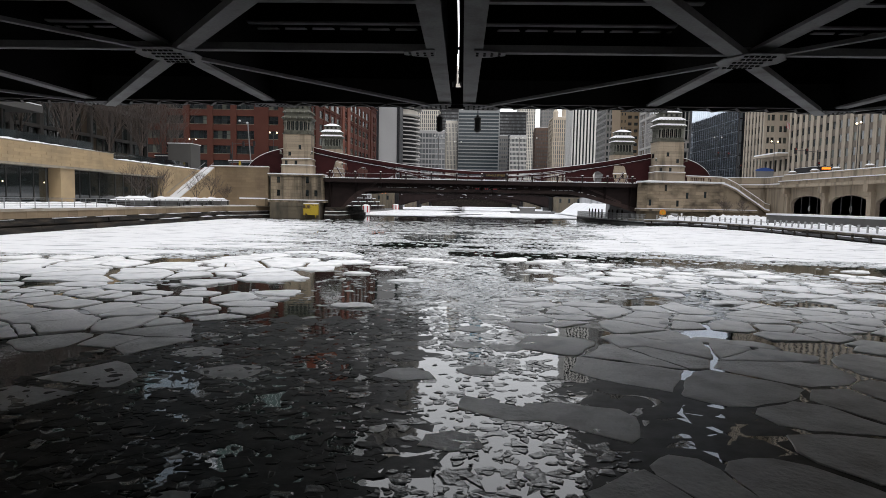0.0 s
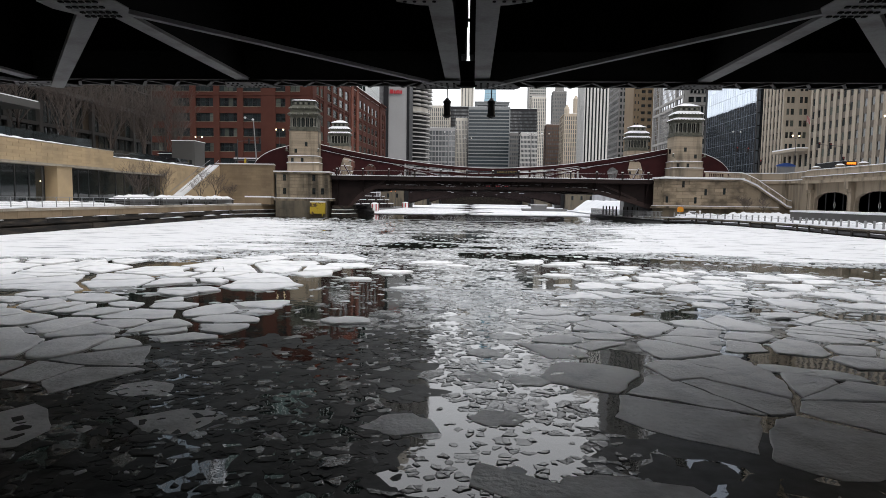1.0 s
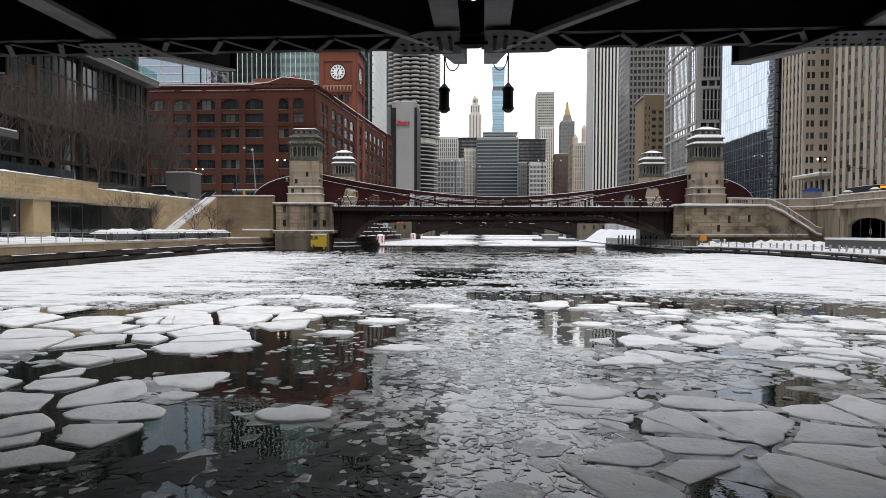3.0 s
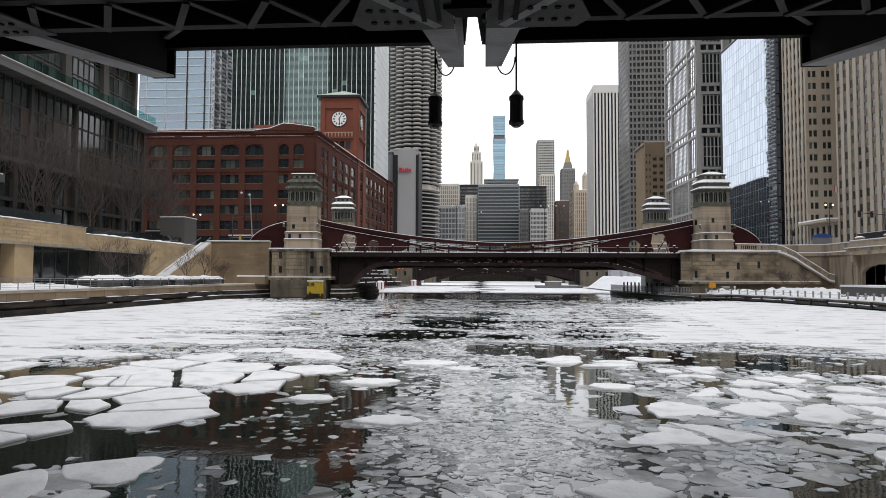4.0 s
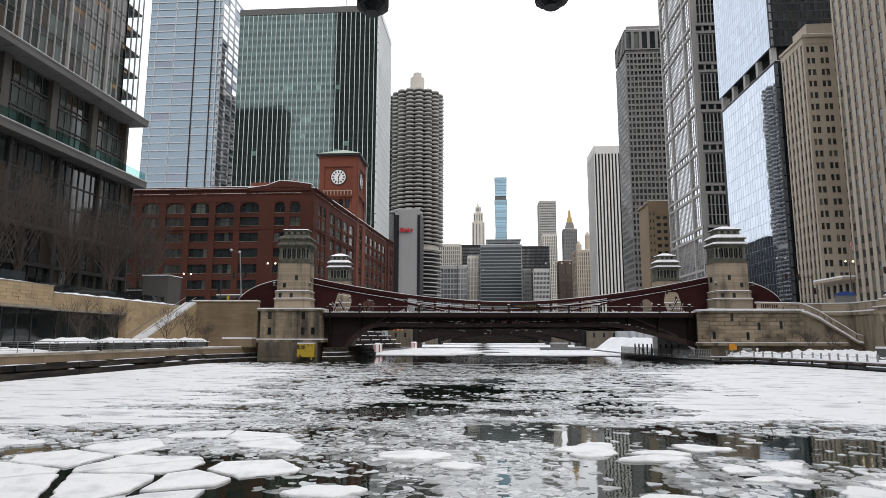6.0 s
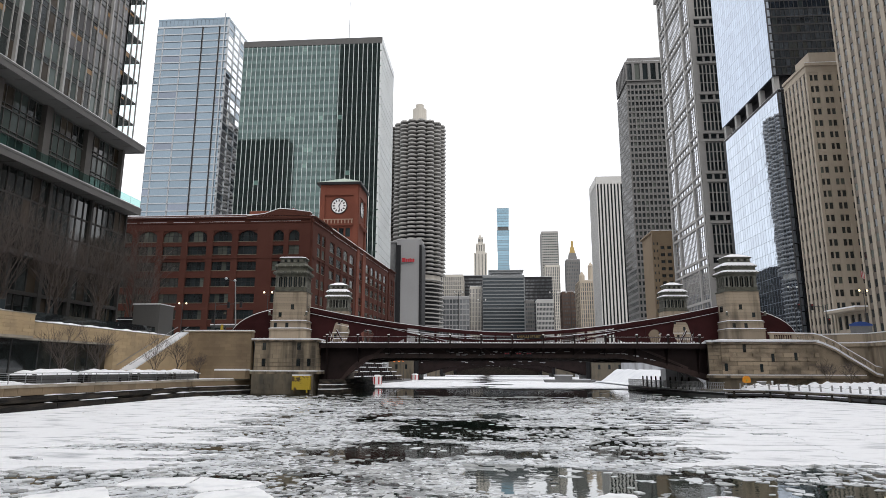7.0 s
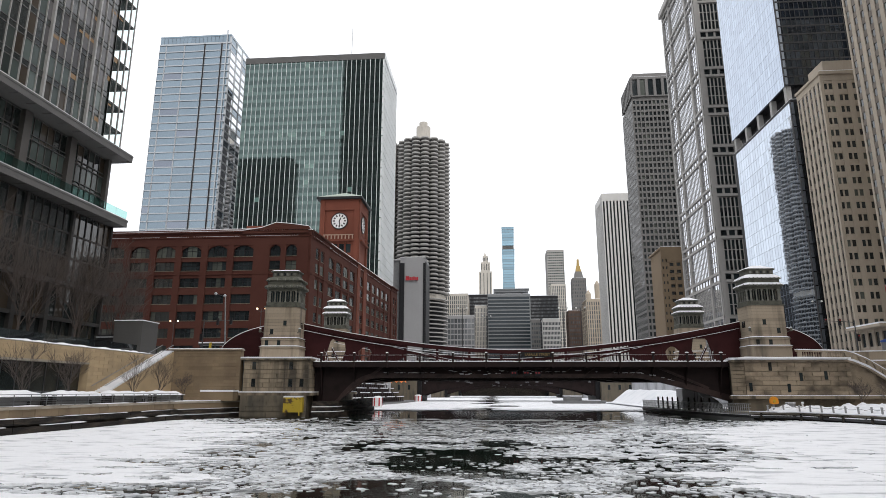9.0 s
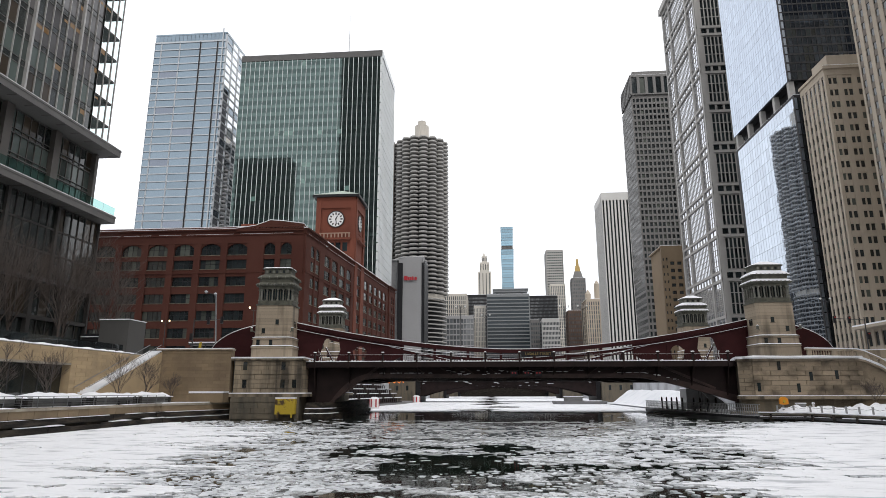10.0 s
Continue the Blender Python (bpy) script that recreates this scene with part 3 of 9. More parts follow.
# open water: a clear strip before the south sheet, and a pool beside the lead
open_water = lambda x, y: (x > -1 and line(EDGE_R, x) - 5.2 + 1.2 * nz(x, y, 3, 50) < y < line(EDGE_R, x) + 0.6) or (2.2 < x < 5.0 + 0.8 * nz(x, y, 2, 51) and 28 < y < 45)
for cx, cy, poly in cells(1, 43, 22.5, 45.5, 1.45, south, rng, 1.3, 1.5):
    if rng.random() < (0.96 if open_water(cx, cy) else 0.5 if cx < 7 else 0.42 if cx < 14 else 0.3):
        continue
    floe(ragged(poly, cx, cy, 0.1 + 0.45 * rng.random(), 1, 0.24, 0.22), cx, cy, rng.uniform(0.04, 0.08), near_one(cx, cy))
wedge = [(0.1, 11.4), (0.0, 10.7), (0.8, 10.15), (1.7, 10.2), (1.3, 10.75)]
floe(ragged(wedge, 0.95, 10.7, 0.0, 0, 0.05, 0.3), 0.95, 10.7, 0.02, True, True)
for cx, cy, r, turn in ((-1.1, 12.8, 0.62, 0.4), (0.45, 13.2, 0.5, 1.1), (0.37, 17.6, 0.5, 0.2), (0.15, 15.6, 0.52, 0.8), (1.15, 15.4, 0.48, 0.1), (-4.75, 12.6, 0.7, 1.0), (-0.1, 9.2, 0.5, 0.5), (0.9, 19.4, 0.5, 0.3), (-6.2, 14.2, 0.6, 0.7)):
    drift = [(cx + r * (1.0 + 0.25 * math.sin(3.0 * k + cx)) * math.cos(turn + 1.047 * k), cy + 0.85 * r * math.sin(turn + 1.047 * k)) for k in range(6)]
    floe(ragged(drift, cx, cy, 0.0, 0, 0.12, 0.2), cx, cy, 0.014, True, True)
# snow-heaped floes adrift in the lead, each with a fringe of wet slush
fringes = []
for cx, cy, r in ((-3.7, 20.9, 0.75), (-2.4, 27.8, 0.8), (-2.3, 38.2, 1.1), (-0.9, 36.7, 0.75), (-3.9, 33.4, 0.9), (3.1, 38.6, 0.6), (4.2, 33.2, 0.8), (-5.2, 30.4, 0.7)):
    ring_ = [(cx + r * 1.3 * math.cos(g * 0.785), cy + r * 0.8 * math.sin(g * 0.785)) for g in range(8)]
    floe(ragged(ring_, cx, cy, 0.16, 1, 0.3, 0.2), cx, cy, 0.07, True)
    fringes.append((ring_, cx, cy))
solo("thin_ice_plates", thin_rest, THIN, "field of thin grey ice plates", "ice", kind="stuff")
solo("far_ice_floes", rest, FLOE, "field of broken white ice floes", "ice", kind="stuff", smooth=True)

# snow-covered sheets: whole inside, broken into small bits towards the lead
sheets, white, brash, slush = Acc(), Acc(), Acc(), Acc()
skin, wet, dull = Acc(), Acc(), Acc()
for poly, cx, cy in fringes:
    slab(wet, ragged([(cx + 1.12 * (x - cx), cy + 1.25 * (y - cy)) for x, y in poly], cx, cy, 0.0, 1, 0.5, 0.15, cy), cx, cy, 0.006, 0.1, -0.03)


def break_up(inner, x, y, k):
    """How far the sheet has come apart here, 0 whole to 1 gone."""
    patch = nz(x * 0.35, y * 1.1, 3.2, k) + 0.5 * nz(x * 0.5, y * 1.5, 1.1, k + 4)
    return min(1.0, max(0.0, 0.52 - 0.055 * inner + 0.6 * patch))


for side, box, edge_at, lim in ((-1, (-41, -3, 34, 114), lambda x: line(EDGE_L, x), SHEET_L), (1, (2, 46, 36, 114), lambda x: line(EDGE_R, x) + 0.8, SHEET_R)):
    depth_of = lambda x, y: -side * (line(lim, y) - x) if side > 0 else line(lim, y) - x
    for cx, cy, poly in cells(*box, 1.1, lambda x, y: depth_of(x, y) > 11 and y > edge_at(x) + 0.5 * nz(x, 0, 3), rng, 0.9, 1.6):
        crack = abs(nz(cx * 0.25, cy, 2.6, 7 + side))
        if crack < 0.016 and rng.random() < 0.5:
            slab(sheets, ragged(poly, cx, cy, 0.12, 1, 0.12, 0.6), cx, cy, 0.09, 0.02)
        else:
            slab(sheets, poly, cx, cy, 0.09 + 0.025 * nz(cx, cy, 4), 0.0)
    for size, y0, y1 in ((0.24, box[2], 62), (0.42, 62, 114)):
        for cx, cy, poly in cells(box[0], box[1], y0, y1, size, lambda x, y: -3.5 < depth_of(x, y) <= 12.1 and y0 <= y < y1 and y > edge_at(x) + 0.4 * nz(x, 0, 3), rng, 1.15, 1.45):
            b = break_up(depth_of(cx, cy), cx, cy, 5 + side)
            if depth_of(cx, cy) > 11 and b <= 0:
                slab(sheets, poly, cx, cy, 0.085, 0.0)
            elif b <= 0.2:
                slab(sheets, poly, cx, cy, 0.07 + 0.02 * nz(cx, cy, 1.5), 0.0)
            elif rng.random() > 1.05 * b - 0.02:
                chip = ragged(poly, cx, cy, size * 0.35 * b * rng.random() + 0.004, 0, 0.5, 0.3, cx)
                slab(white if rng.random() > 0.3 * b else slush if rng.random() < 0.6 else brash, chip, cx, cy, rng.uniform(0.012, 0.055), 0.12, -0.03, (rng.uniform(-0.05, 0.05), rng.uniform(-0.05, 0.05)))
solo("snow_covered_ice_sheet", sheets, SHEET, "wide snow-covered ice sheets along both quays", "ice", kind="stuff")

# the ice beyond the second bridge, shut but for a lead in the middle
far = Acc()
for cx, cy, poly in cells(-48, 48, 142, 470, 4.0, lambda x, y: abs(x + 1.5 - 2 * nz(0, y, 20)) > 3.2 + 1.5 * nz(x, y, 9) and y > 143 + 0.12 * abs(x) + 3 * nz(x, y, 6), rng, 0.9, 2.0):
    slab(far, poly, cx, cy, 0.08, 0.0)
solo("distant_ice_sheet", far, SHEET, "snow-covered ice beyond the bridges", "ice", kind="stuff")

# brash: small grey wet pieces in the lead, whiter ones among the floes and further on
inside = lambda x, y: line(LEAD_L, y) - 1.0 < x < line(LEAD_R, y) + 1.0
# clear dark water on the north side of the lead
clear = lambda x, y: 18.5 < y < 35 and -6.9 + 0.6 * nz(x, y, 2, 55) < x < line([(18, -3.0), (22, -2.6), (25, -2.2), (28, -3.4), (30.6, -2.9), (35, -2.6)], y) + 0.7 * nz(0, y, 2, 56)
for size, keep in ((0.13, 0.75), (0.24, 0.72), (0.42, 0.5)):
    for cx, cy, poly in cells(-9.5, 4.4, 5, 46, size, lambda x, y: inside(x, y) and (size > 0.2 or y < 30), rng, 1.1, 1.35):
        mid = cx > -2.2 + 0.5 * nz(0, cy, 3)
        clump = 0.62 + 0.75 * nz(cx * 0.8, cy * 0.6, 1.4, 20) + 0.35 * nz(cx, cy, 0.5, 21)
        dens = keep * clump * (0.1 if clear(cx, cy) else 1.0 if mid or cy < 15 else 0.72)
        if open_water(cx, cy):
            dens *= 0.12
        elif cy > 24:
            dens *= 1.35
        if cy < 13.5 and cx > -0.6:
            dens *= 0.7 if size < 0.2 else 0.45
        if rng.random() > dens:
            continue
        p = ragged(poly, cx, cy, size * (0.03 + 0.28 * rng.random()), 0, 0.5, size * 0.5, cx)
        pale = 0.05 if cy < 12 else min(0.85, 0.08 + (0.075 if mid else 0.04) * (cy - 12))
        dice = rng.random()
        # pieces in the bridge's shade mostly take the dark frazil colour
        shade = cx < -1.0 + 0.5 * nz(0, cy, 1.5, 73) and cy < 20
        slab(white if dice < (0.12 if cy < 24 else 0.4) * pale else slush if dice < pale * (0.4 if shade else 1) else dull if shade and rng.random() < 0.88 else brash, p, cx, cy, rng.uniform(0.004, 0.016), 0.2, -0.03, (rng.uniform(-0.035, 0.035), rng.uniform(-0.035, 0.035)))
# slush between the floes
for size, keep in ((0.26, 0.5), (0.45, 0.5), (0.8, 0.3)):
    for cx, cy, poly in cells(-22, 26, 15, 45, size, lambda x, y: (south(x, y) and y > 19) or (mask_left(x, y) and x > line(LEAD_L, y) - 9), rng, 1.1, 1.5):
        clump = nz(cx * 0.7, cy, 2.2, 60) + (0.1 if cx > 0 else -0.45) - (0.3 if cy > 33 and cx < 0 else 0)
        if rng.random() > keep * (0.7 + 1.8 * clump) * (0.07 if open_water(cx, cy) else 1):
            continue
        p = ragged(poly, cx, cy, size * (0.05 + 0.3 * rng.random()), 1, 0.45, size * 0.4, cx)
        slab(white if rng.random() < 0.5 else slush, p, cx, cy, rng.uniform(0.008, 0.03), 0.14, -0.03, (rng.uniform(-0.03, 0.03), rng.uniform(-0.03, 0.03)))
POOLS = [(-2.4, 62.5, 3.9, 6.5), (-3.9, 51.3, 3.7, 2.9), (3.6, 58.4, 1.6, 2.0), (9.0, 64.5, 1.8, 2.2), (0.8, 73.0, 2.2, 3.0), (1.2, 50.0, 1.2, 1.4)]


def in_pool(x, y):
    """Dark pools of open water between the sheets, drawn out across the river."""
    w = 0.45 * nz(x, y, 1.6, 31) + 0.3 * nz(x, y, 0.6, 32)
    return any(((x - px) / rx) ** 2 + ((y - py) / ry) ** 2 < 1 + w for px, py, rx, ry in POOLS) or nz(x * 0.5, y, 3.0, 33) > 0.5


def streak(x, y):
    """Bands of closer and looser ice that the wind has drawn across the river."""
    return nz(x * 0.3, y, 3.2, 44) + 0.6 * nz(x * 0.35, y, 1.3, 45)


between = lambda x, y: (line(SHEET_L, y) < x < line(SHEET_R, y)) if y < 112 else (-27 + 0.1 * (y - 112) < x < 28)
for size, keep, y0, y1 in ((0.17, 0.85, 36, 62), (0.3, 0.8, 36, 90), (0.5, 0.42, 36, 116), (0.9, 0.5, 90, 146)):
    for cx, cy, poly in cells(-40, 44, y0, y1, size, between, rng, 1.15, 1.45):
        if (in_pool(cx, cy) and rng.random() < 0.93) or (open_water(cx, cy) and rng.random() < 0.93):
            continue
        rim = min(cx - line(SHEET_L, cy), line(SHEET_R, cy) - cx)
        dens = keep * (1.25 - 0.04 * max(0, rim) + 0.7 * nz(cx * 0.5, cy * 1.2, 1.5, 40))
        dens *= min(1.0, max(0.12, 0.62 + 1.5 * streak(cx, cy))) if cy < 84 else 0.45
        if rng.random() > dens * (0.6 if cy > 112 else 1):
            continue
        p = ragged(poly, cx, cy, size * (0.03 + 0.3 * rng.random()), 0, 0.6, size * 0.8, cx)
        slab(white if rng.random() < (0.62 - 0.045 * max(0, rim) + 0.7 * streak(cx, cy) if cy < 84 else 0.12) else slush if rng.random() < 0.75 else brash, p, cx, cy, rng.uniform(0.008, 0.03), 0.1, -0.03, (rng.uniform(-0.05, 0.05), rng.uniform(-0.05, 0.05)))
# thin skins of frazil: grey down the river, coloured dark for the near bridge's shade
for cx, cy, poly in cells(-16, 14, 44, 112, 1.1, lambda x, y: between(x, y) and not open_water(x, y), rng, 1.2, 1.7):
    if not in_pool(cx, cy) and streak(cx, cy) > -0.16 + (0.25 if cy > 84 else 0):
        slab(skin, ragged(poly, cx, cy, 0.05, 1, 0.5, 0.3, cx), cx, cy, rng.uniform(0.001, 0.003), 0.05, -0.03)
for cx, cy, poly in cells(-4.5, 3, 15, 46, 0.8, lambda x, y: inside(x, y) and not open_water(x, y) and not clear(x, y), rng, 1.2, 1.4):
    if nz(cx, cy, 1.6, 71) > -0.12 and (cy > 22 or cx > -0.6):
        slab(wet, ragged(poly, cx, cy, 0.03, 1, 0.5, 0.2, cx), cx, cy, rng.uniform(0.001, 0.003), 0.05, -0.03)
for cx, cy, poly in cells(2, 13, 18, 38, 0.9, lambda x, y: south(x, y) and not open_water(x, y), rng, 1.2, 1.4):
    if nz(cx, cy, 2.2, 74) > 0.02:
        slab(wet, ragged(poly, cx, cy, 0.03, 1, 0.5, 0.2, cx), cx, cy, rng.uniform(0.001, 0.003), 0.05, -0.03)
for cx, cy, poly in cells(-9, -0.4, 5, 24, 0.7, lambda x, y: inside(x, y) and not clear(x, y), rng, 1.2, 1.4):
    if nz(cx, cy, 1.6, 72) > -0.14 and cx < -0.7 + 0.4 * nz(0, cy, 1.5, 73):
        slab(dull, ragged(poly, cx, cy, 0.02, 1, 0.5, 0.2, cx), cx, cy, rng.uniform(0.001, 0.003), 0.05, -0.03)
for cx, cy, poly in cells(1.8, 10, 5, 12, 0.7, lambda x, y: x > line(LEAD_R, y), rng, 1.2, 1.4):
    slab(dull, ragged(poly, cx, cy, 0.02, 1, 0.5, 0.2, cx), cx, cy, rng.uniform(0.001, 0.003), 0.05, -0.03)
solo("frazil_skin", skin, SKIN, "thin grey skin of frazil ice on the water", "ice", kind="stuff")
solo("wet_frazil", wet, WET, "wet pale frazil filling the lead", "ice", kind="stuff")
solo("dull_frazil", dull, DULL, "wet frazil coloured dark for the shade of the bridge", "ice", kind="stuff")
solo("slush_ice", slush, SLUSH, "pale slush and frazil floating between the floes", "ice", kind="stuff")
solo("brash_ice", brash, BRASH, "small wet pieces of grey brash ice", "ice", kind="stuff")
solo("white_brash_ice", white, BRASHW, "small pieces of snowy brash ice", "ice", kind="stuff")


# ---- the bridge overhead ----
SEAM = -0.22
over = thing("bridge_overhead", "grey riveted steel bascule bridge seen from below", "bridge", (0, 12, 0))
a = Acc()
# roadway runs on unseen behind the camera, added to shade the near ice
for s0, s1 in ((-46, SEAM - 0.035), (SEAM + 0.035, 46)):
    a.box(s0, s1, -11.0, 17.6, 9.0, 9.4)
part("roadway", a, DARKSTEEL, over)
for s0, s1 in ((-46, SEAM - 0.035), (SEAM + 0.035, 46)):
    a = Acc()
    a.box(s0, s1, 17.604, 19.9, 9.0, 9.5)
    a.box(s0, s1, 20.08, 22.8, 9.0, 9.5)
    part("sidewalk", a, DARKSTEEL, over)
    # drain slots between the sidewalk slabs
    x = s0
    while x < s1 - 0.1:
        e = min(s1, x + (0.35 if abs(x) < 14 else 3.0))
        a = Acc()
        a.box(x, e, 19.9, 20.08, 9.0, 9.45)
        part("slot_bridge", a, DARKSTEEL, over)
        x = e + 0.5
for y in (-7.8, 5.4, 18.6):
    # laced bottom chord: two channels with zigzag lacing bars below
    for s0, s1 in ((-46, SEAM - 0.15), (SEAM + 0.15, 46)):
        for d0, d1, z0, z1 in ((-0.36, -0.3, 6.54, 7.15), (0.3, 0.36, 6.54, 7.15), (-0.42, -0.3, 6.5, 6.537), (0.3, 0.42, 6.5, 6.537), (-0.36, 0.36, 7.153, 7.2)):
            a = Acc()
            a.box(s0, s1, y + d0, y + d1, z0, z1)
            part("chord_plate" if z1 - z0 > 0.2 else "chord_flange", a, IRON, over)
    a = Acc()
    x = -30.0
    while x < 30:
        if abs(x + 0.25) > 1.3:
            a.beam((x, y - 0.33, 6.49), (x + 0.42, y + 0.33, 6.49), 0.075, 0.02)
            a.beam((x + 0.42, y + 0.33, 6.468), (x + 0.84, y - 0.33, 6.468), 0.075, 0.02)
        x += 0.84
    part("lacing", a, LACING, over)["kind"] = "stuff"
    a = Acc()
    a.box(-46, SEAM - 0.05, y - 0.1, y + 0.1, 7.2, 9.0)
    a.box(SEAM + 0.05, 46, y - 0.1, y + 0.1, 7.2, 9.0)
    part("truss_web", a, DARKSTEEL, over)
PANELS = [-27.1, -21.75, -16.4, -11.05, -5.7, 5.4, 10.75, 16.1, 21.45, 26.8]
for x in PANELS:
    a = Acc()
    a.box(x - 0.16, x + 0.16, 1.6, 18.3, 6.5, 6.56)
    part("floor_beam_flange", a, STEEL, over)
    # beam web in the darkest copy: shade between beams put into its colour
    a = Acc()
    a.box(x - 0.03, x + 0.03, 1.6, 18.3, 6.56, 9.0)
    part("floor_beam", a, DARKSTEEL, over)
    a = Acc()
    a.prism([(x - 0.12, 18.9), (x + 0.12, 18.9), (x + 0.12, 22.5), (x - 0.12, 22.5)], [6.55, 6.55, 7.2, 7.2], 9.0)
    part("bracket", a, DARKSTEEL, over)
    a = Acc()
    a.hexa([(x - 0.2, 18.9, 6.5), (x + 0.2, 18.9, 6.5), (x + 0.2, 22.6, 7.15), (x - 0.2, 22.6, 7.15), (x - 0.2, 18.9, 6.54), (x + 0.2, 18.9, 6.54), (x + 0.2, 22.6, 7.19), (x - 0.2, 22.6, 7.19)])
    part("bracket_flange", a, STEEL, over)
    a = Acc()
    a.box(x - 0.2, x + 0.2, 22.6, 22.66, 7.15, 8.9)
    part("bracket_end_plate", a, DARKSTEEL, over)
for x in (-0.55, 0.15):
    a = Acc()
    a.box(x - 0.18, x + 0.18, 1.6, 18.95, 6.5, 6.55)
    a.box(x - 0.03, x + 0.03, 1.6, 18.95, 6.55, 9.0)
    part("end_floor_beam", a, STEEL, over)
    side = -1 if x < SEAM else 1
    inner = x - side * 0.17
    a = Acc()
    a.prism([(inner, 18.95), (inner, 22.5), (inner + side * 0.27, 22.5), (inner + side * 0.42, 18.95)][::side * -1], [6.5, 7.2, 7.2, 6.5][::side * -1], 8.6)
    part("end_bracket", a, STEEL, over)
    # leaf end beside the seam, cut back towards the edge of the deck
    a = Acc()
    a.prism([(SEAM + side * 0.04, 19.0), (SEAM + side * 0.04, 20.9), (SEAM + side * 0.13, 22.44), (inner, 22.44), (inner, 19.0)][::side * -1], 7.62, 8.99)
    part("leaf_end_plate", a, DARKSTEEL, over)
    # chord end with its gusset: three rows of large bolts, outer corners cut
    a = Acc()
    a.prism([(inner, 17.9), (inner, 19.02), (x + side * 0.82, 19.02), (x + side * 0.95, 18.8), (x + side * 0.72, 18.2), (x + side * 0.3, 17.9)][::side * -1], 6.44, 6.462)
    gp = part("gusset_plate", a, GUSSET, over)
    a = Acc()
    for i, dx in enumerate((0.28, 0.42, 0.56, 0.7)):
        for y in (18.25, 18.5, 18.8):
            if y > 18.3 or i < 2:
                a.tube((x + side * dx, y, 6.425), (x + side * dx, y, 6.44), 0.035, 0.035, 6)
    part("rivets", a, DARKSTEEL, gp)["kind"] = "stuff"
    for dx in (-0.02, 0.14):
        a = Acc()
        a.box(x + side * dx - 0.025, x + side * dx + 0.025, 18.15, 18.75, 6.415, 6.44)
        part("gusset_rib", a, DARKSTEEL, gp)
a = Acc()
a.box(SEAM - 0.18, SEAM + 0.18, 18.24, 18.6, 6.5, 6.98)
a.prism([(SEAM - 0.25, 18.4), (SEAM + 0.25, 18.4), (SEAM + 0.12, 18.62), (SEAM - 0.12, 18.62)], 6.4, 6.5)
part("leaf_lock", a, DARKSTEEL, over)
a = Acc()
a.tube((SEAM - 0.1, 22.0, 9.0), (SEAM + 0.1, 22.0, 9.0), 0.05, 0.05, 8)
part("lock_pin", a, DARKSTEEL, over)
a = Acc()
a.box(-46, SEAM - 0.14, 22.45, 22.6, 7.62, 9.5)
a.box(SEAM + 0.14, 46, 22.45, 22.6, 7.62, 9.5)
part("fascia", a, DARKSTEEL, over)
for x0, x1 in [(-10.9, -0.55), (0.15, 10.6), (-21.6, -10.9), (10.6, 21.3)]:
    for ya, yb in ((18.95, 5.5), (5.5, 18.95)):
        a = Acc()
        thick = (x0 < 0) == (ya > yb)
        a.beam((x0, ya, 6.47), (x1, yb, 6.47), 0.3 if thick else 0.12, 0.12 if thick else 0.07)
        part("diagonal_brace", a, STEEL, over)
    xm = (x0 + x1) / 2
    a = Acc()
    a.prism([(xm - 0.3, 11.4), (xm + 0.3, 11.4), (xm + 0.58, 11.85), (xm + 0.58, 12.2), (xm + 0.3, 12.65), (xm - 0.3, 12.65), (xm - 0.58, 12.2), (xm - 0.58, 11.85)], 6.39, 6.405)
    gp = part("gusset_plate", a, STEEL, over)
    a = Acc()
    for i in range(6):
        for y in (11.6, 11.85, 12.1, 12.35, 12.55):
            bx = xm - 0.27 + i * 0.1 + (0.05 if y in (11.85, 12.35) else 0)
            a.box(bx - 0.03, bx + 0.03, y - 0.03, y + 0.03, 6.37, 6.39)
    part("rivets", a, DARKSTEEL, gp)["kind"] = "stuff"
for x in (-5.7, 5.4, -10.9, 10.6):
    a = Acc()
    a.prism([(x - 0.7, 18.95), (x + 0.7, 18.95), (x + 0.45, 18.2), (x - 0.45, 18.2)][::-1], 6.44, 6.462)
    gp = part("gusset_plate", a, GUSSET, over)
    a = Acc()
    for i in range(8):
        for y in (18.35, 18.6, 18.82):
            if abs(i - 3.5) < 1 and y < 18.8:
                continue
            bx = x - 0.42 + i * 0.12
            a.tube((bx, y, 6.425), (bx, y, 6.44), 0.03, 0.03, 6)
    part("rivets", a, DARKSTEEL, gp)["kind"] = "stuff"
for y in (12.05,):
    a = Acc()
    a.box(-46, -0.7, y - 0.08, y + 0.08, 6.5, 6.64)
    a.box(0.3, 46, y - 0.08, y + 0.08, 6.5, 6.64)
    part("longitudinal_strut", a, STEEL, over)
# only some flanges in the paler steel, for the lines that catch light
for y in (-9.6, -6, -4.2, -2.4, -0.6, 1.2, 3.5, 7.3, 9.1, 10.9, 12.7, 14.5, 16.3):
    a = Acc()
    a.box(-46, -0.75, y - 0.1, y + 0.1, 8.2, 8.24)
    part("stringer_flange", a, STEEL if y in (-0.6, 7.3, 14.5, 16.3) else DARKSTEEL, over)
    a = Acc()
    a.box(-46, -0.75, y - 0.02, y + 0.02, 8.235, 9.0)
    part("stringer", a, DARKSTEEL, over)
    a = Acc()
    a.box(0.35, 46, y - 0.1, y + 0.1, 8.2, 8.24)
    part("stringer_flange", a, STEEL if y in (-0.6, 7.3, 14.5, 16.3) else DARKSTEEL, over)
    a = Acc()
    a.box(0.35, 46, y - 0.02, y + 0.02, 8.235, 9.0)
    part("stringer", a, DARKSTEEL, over)
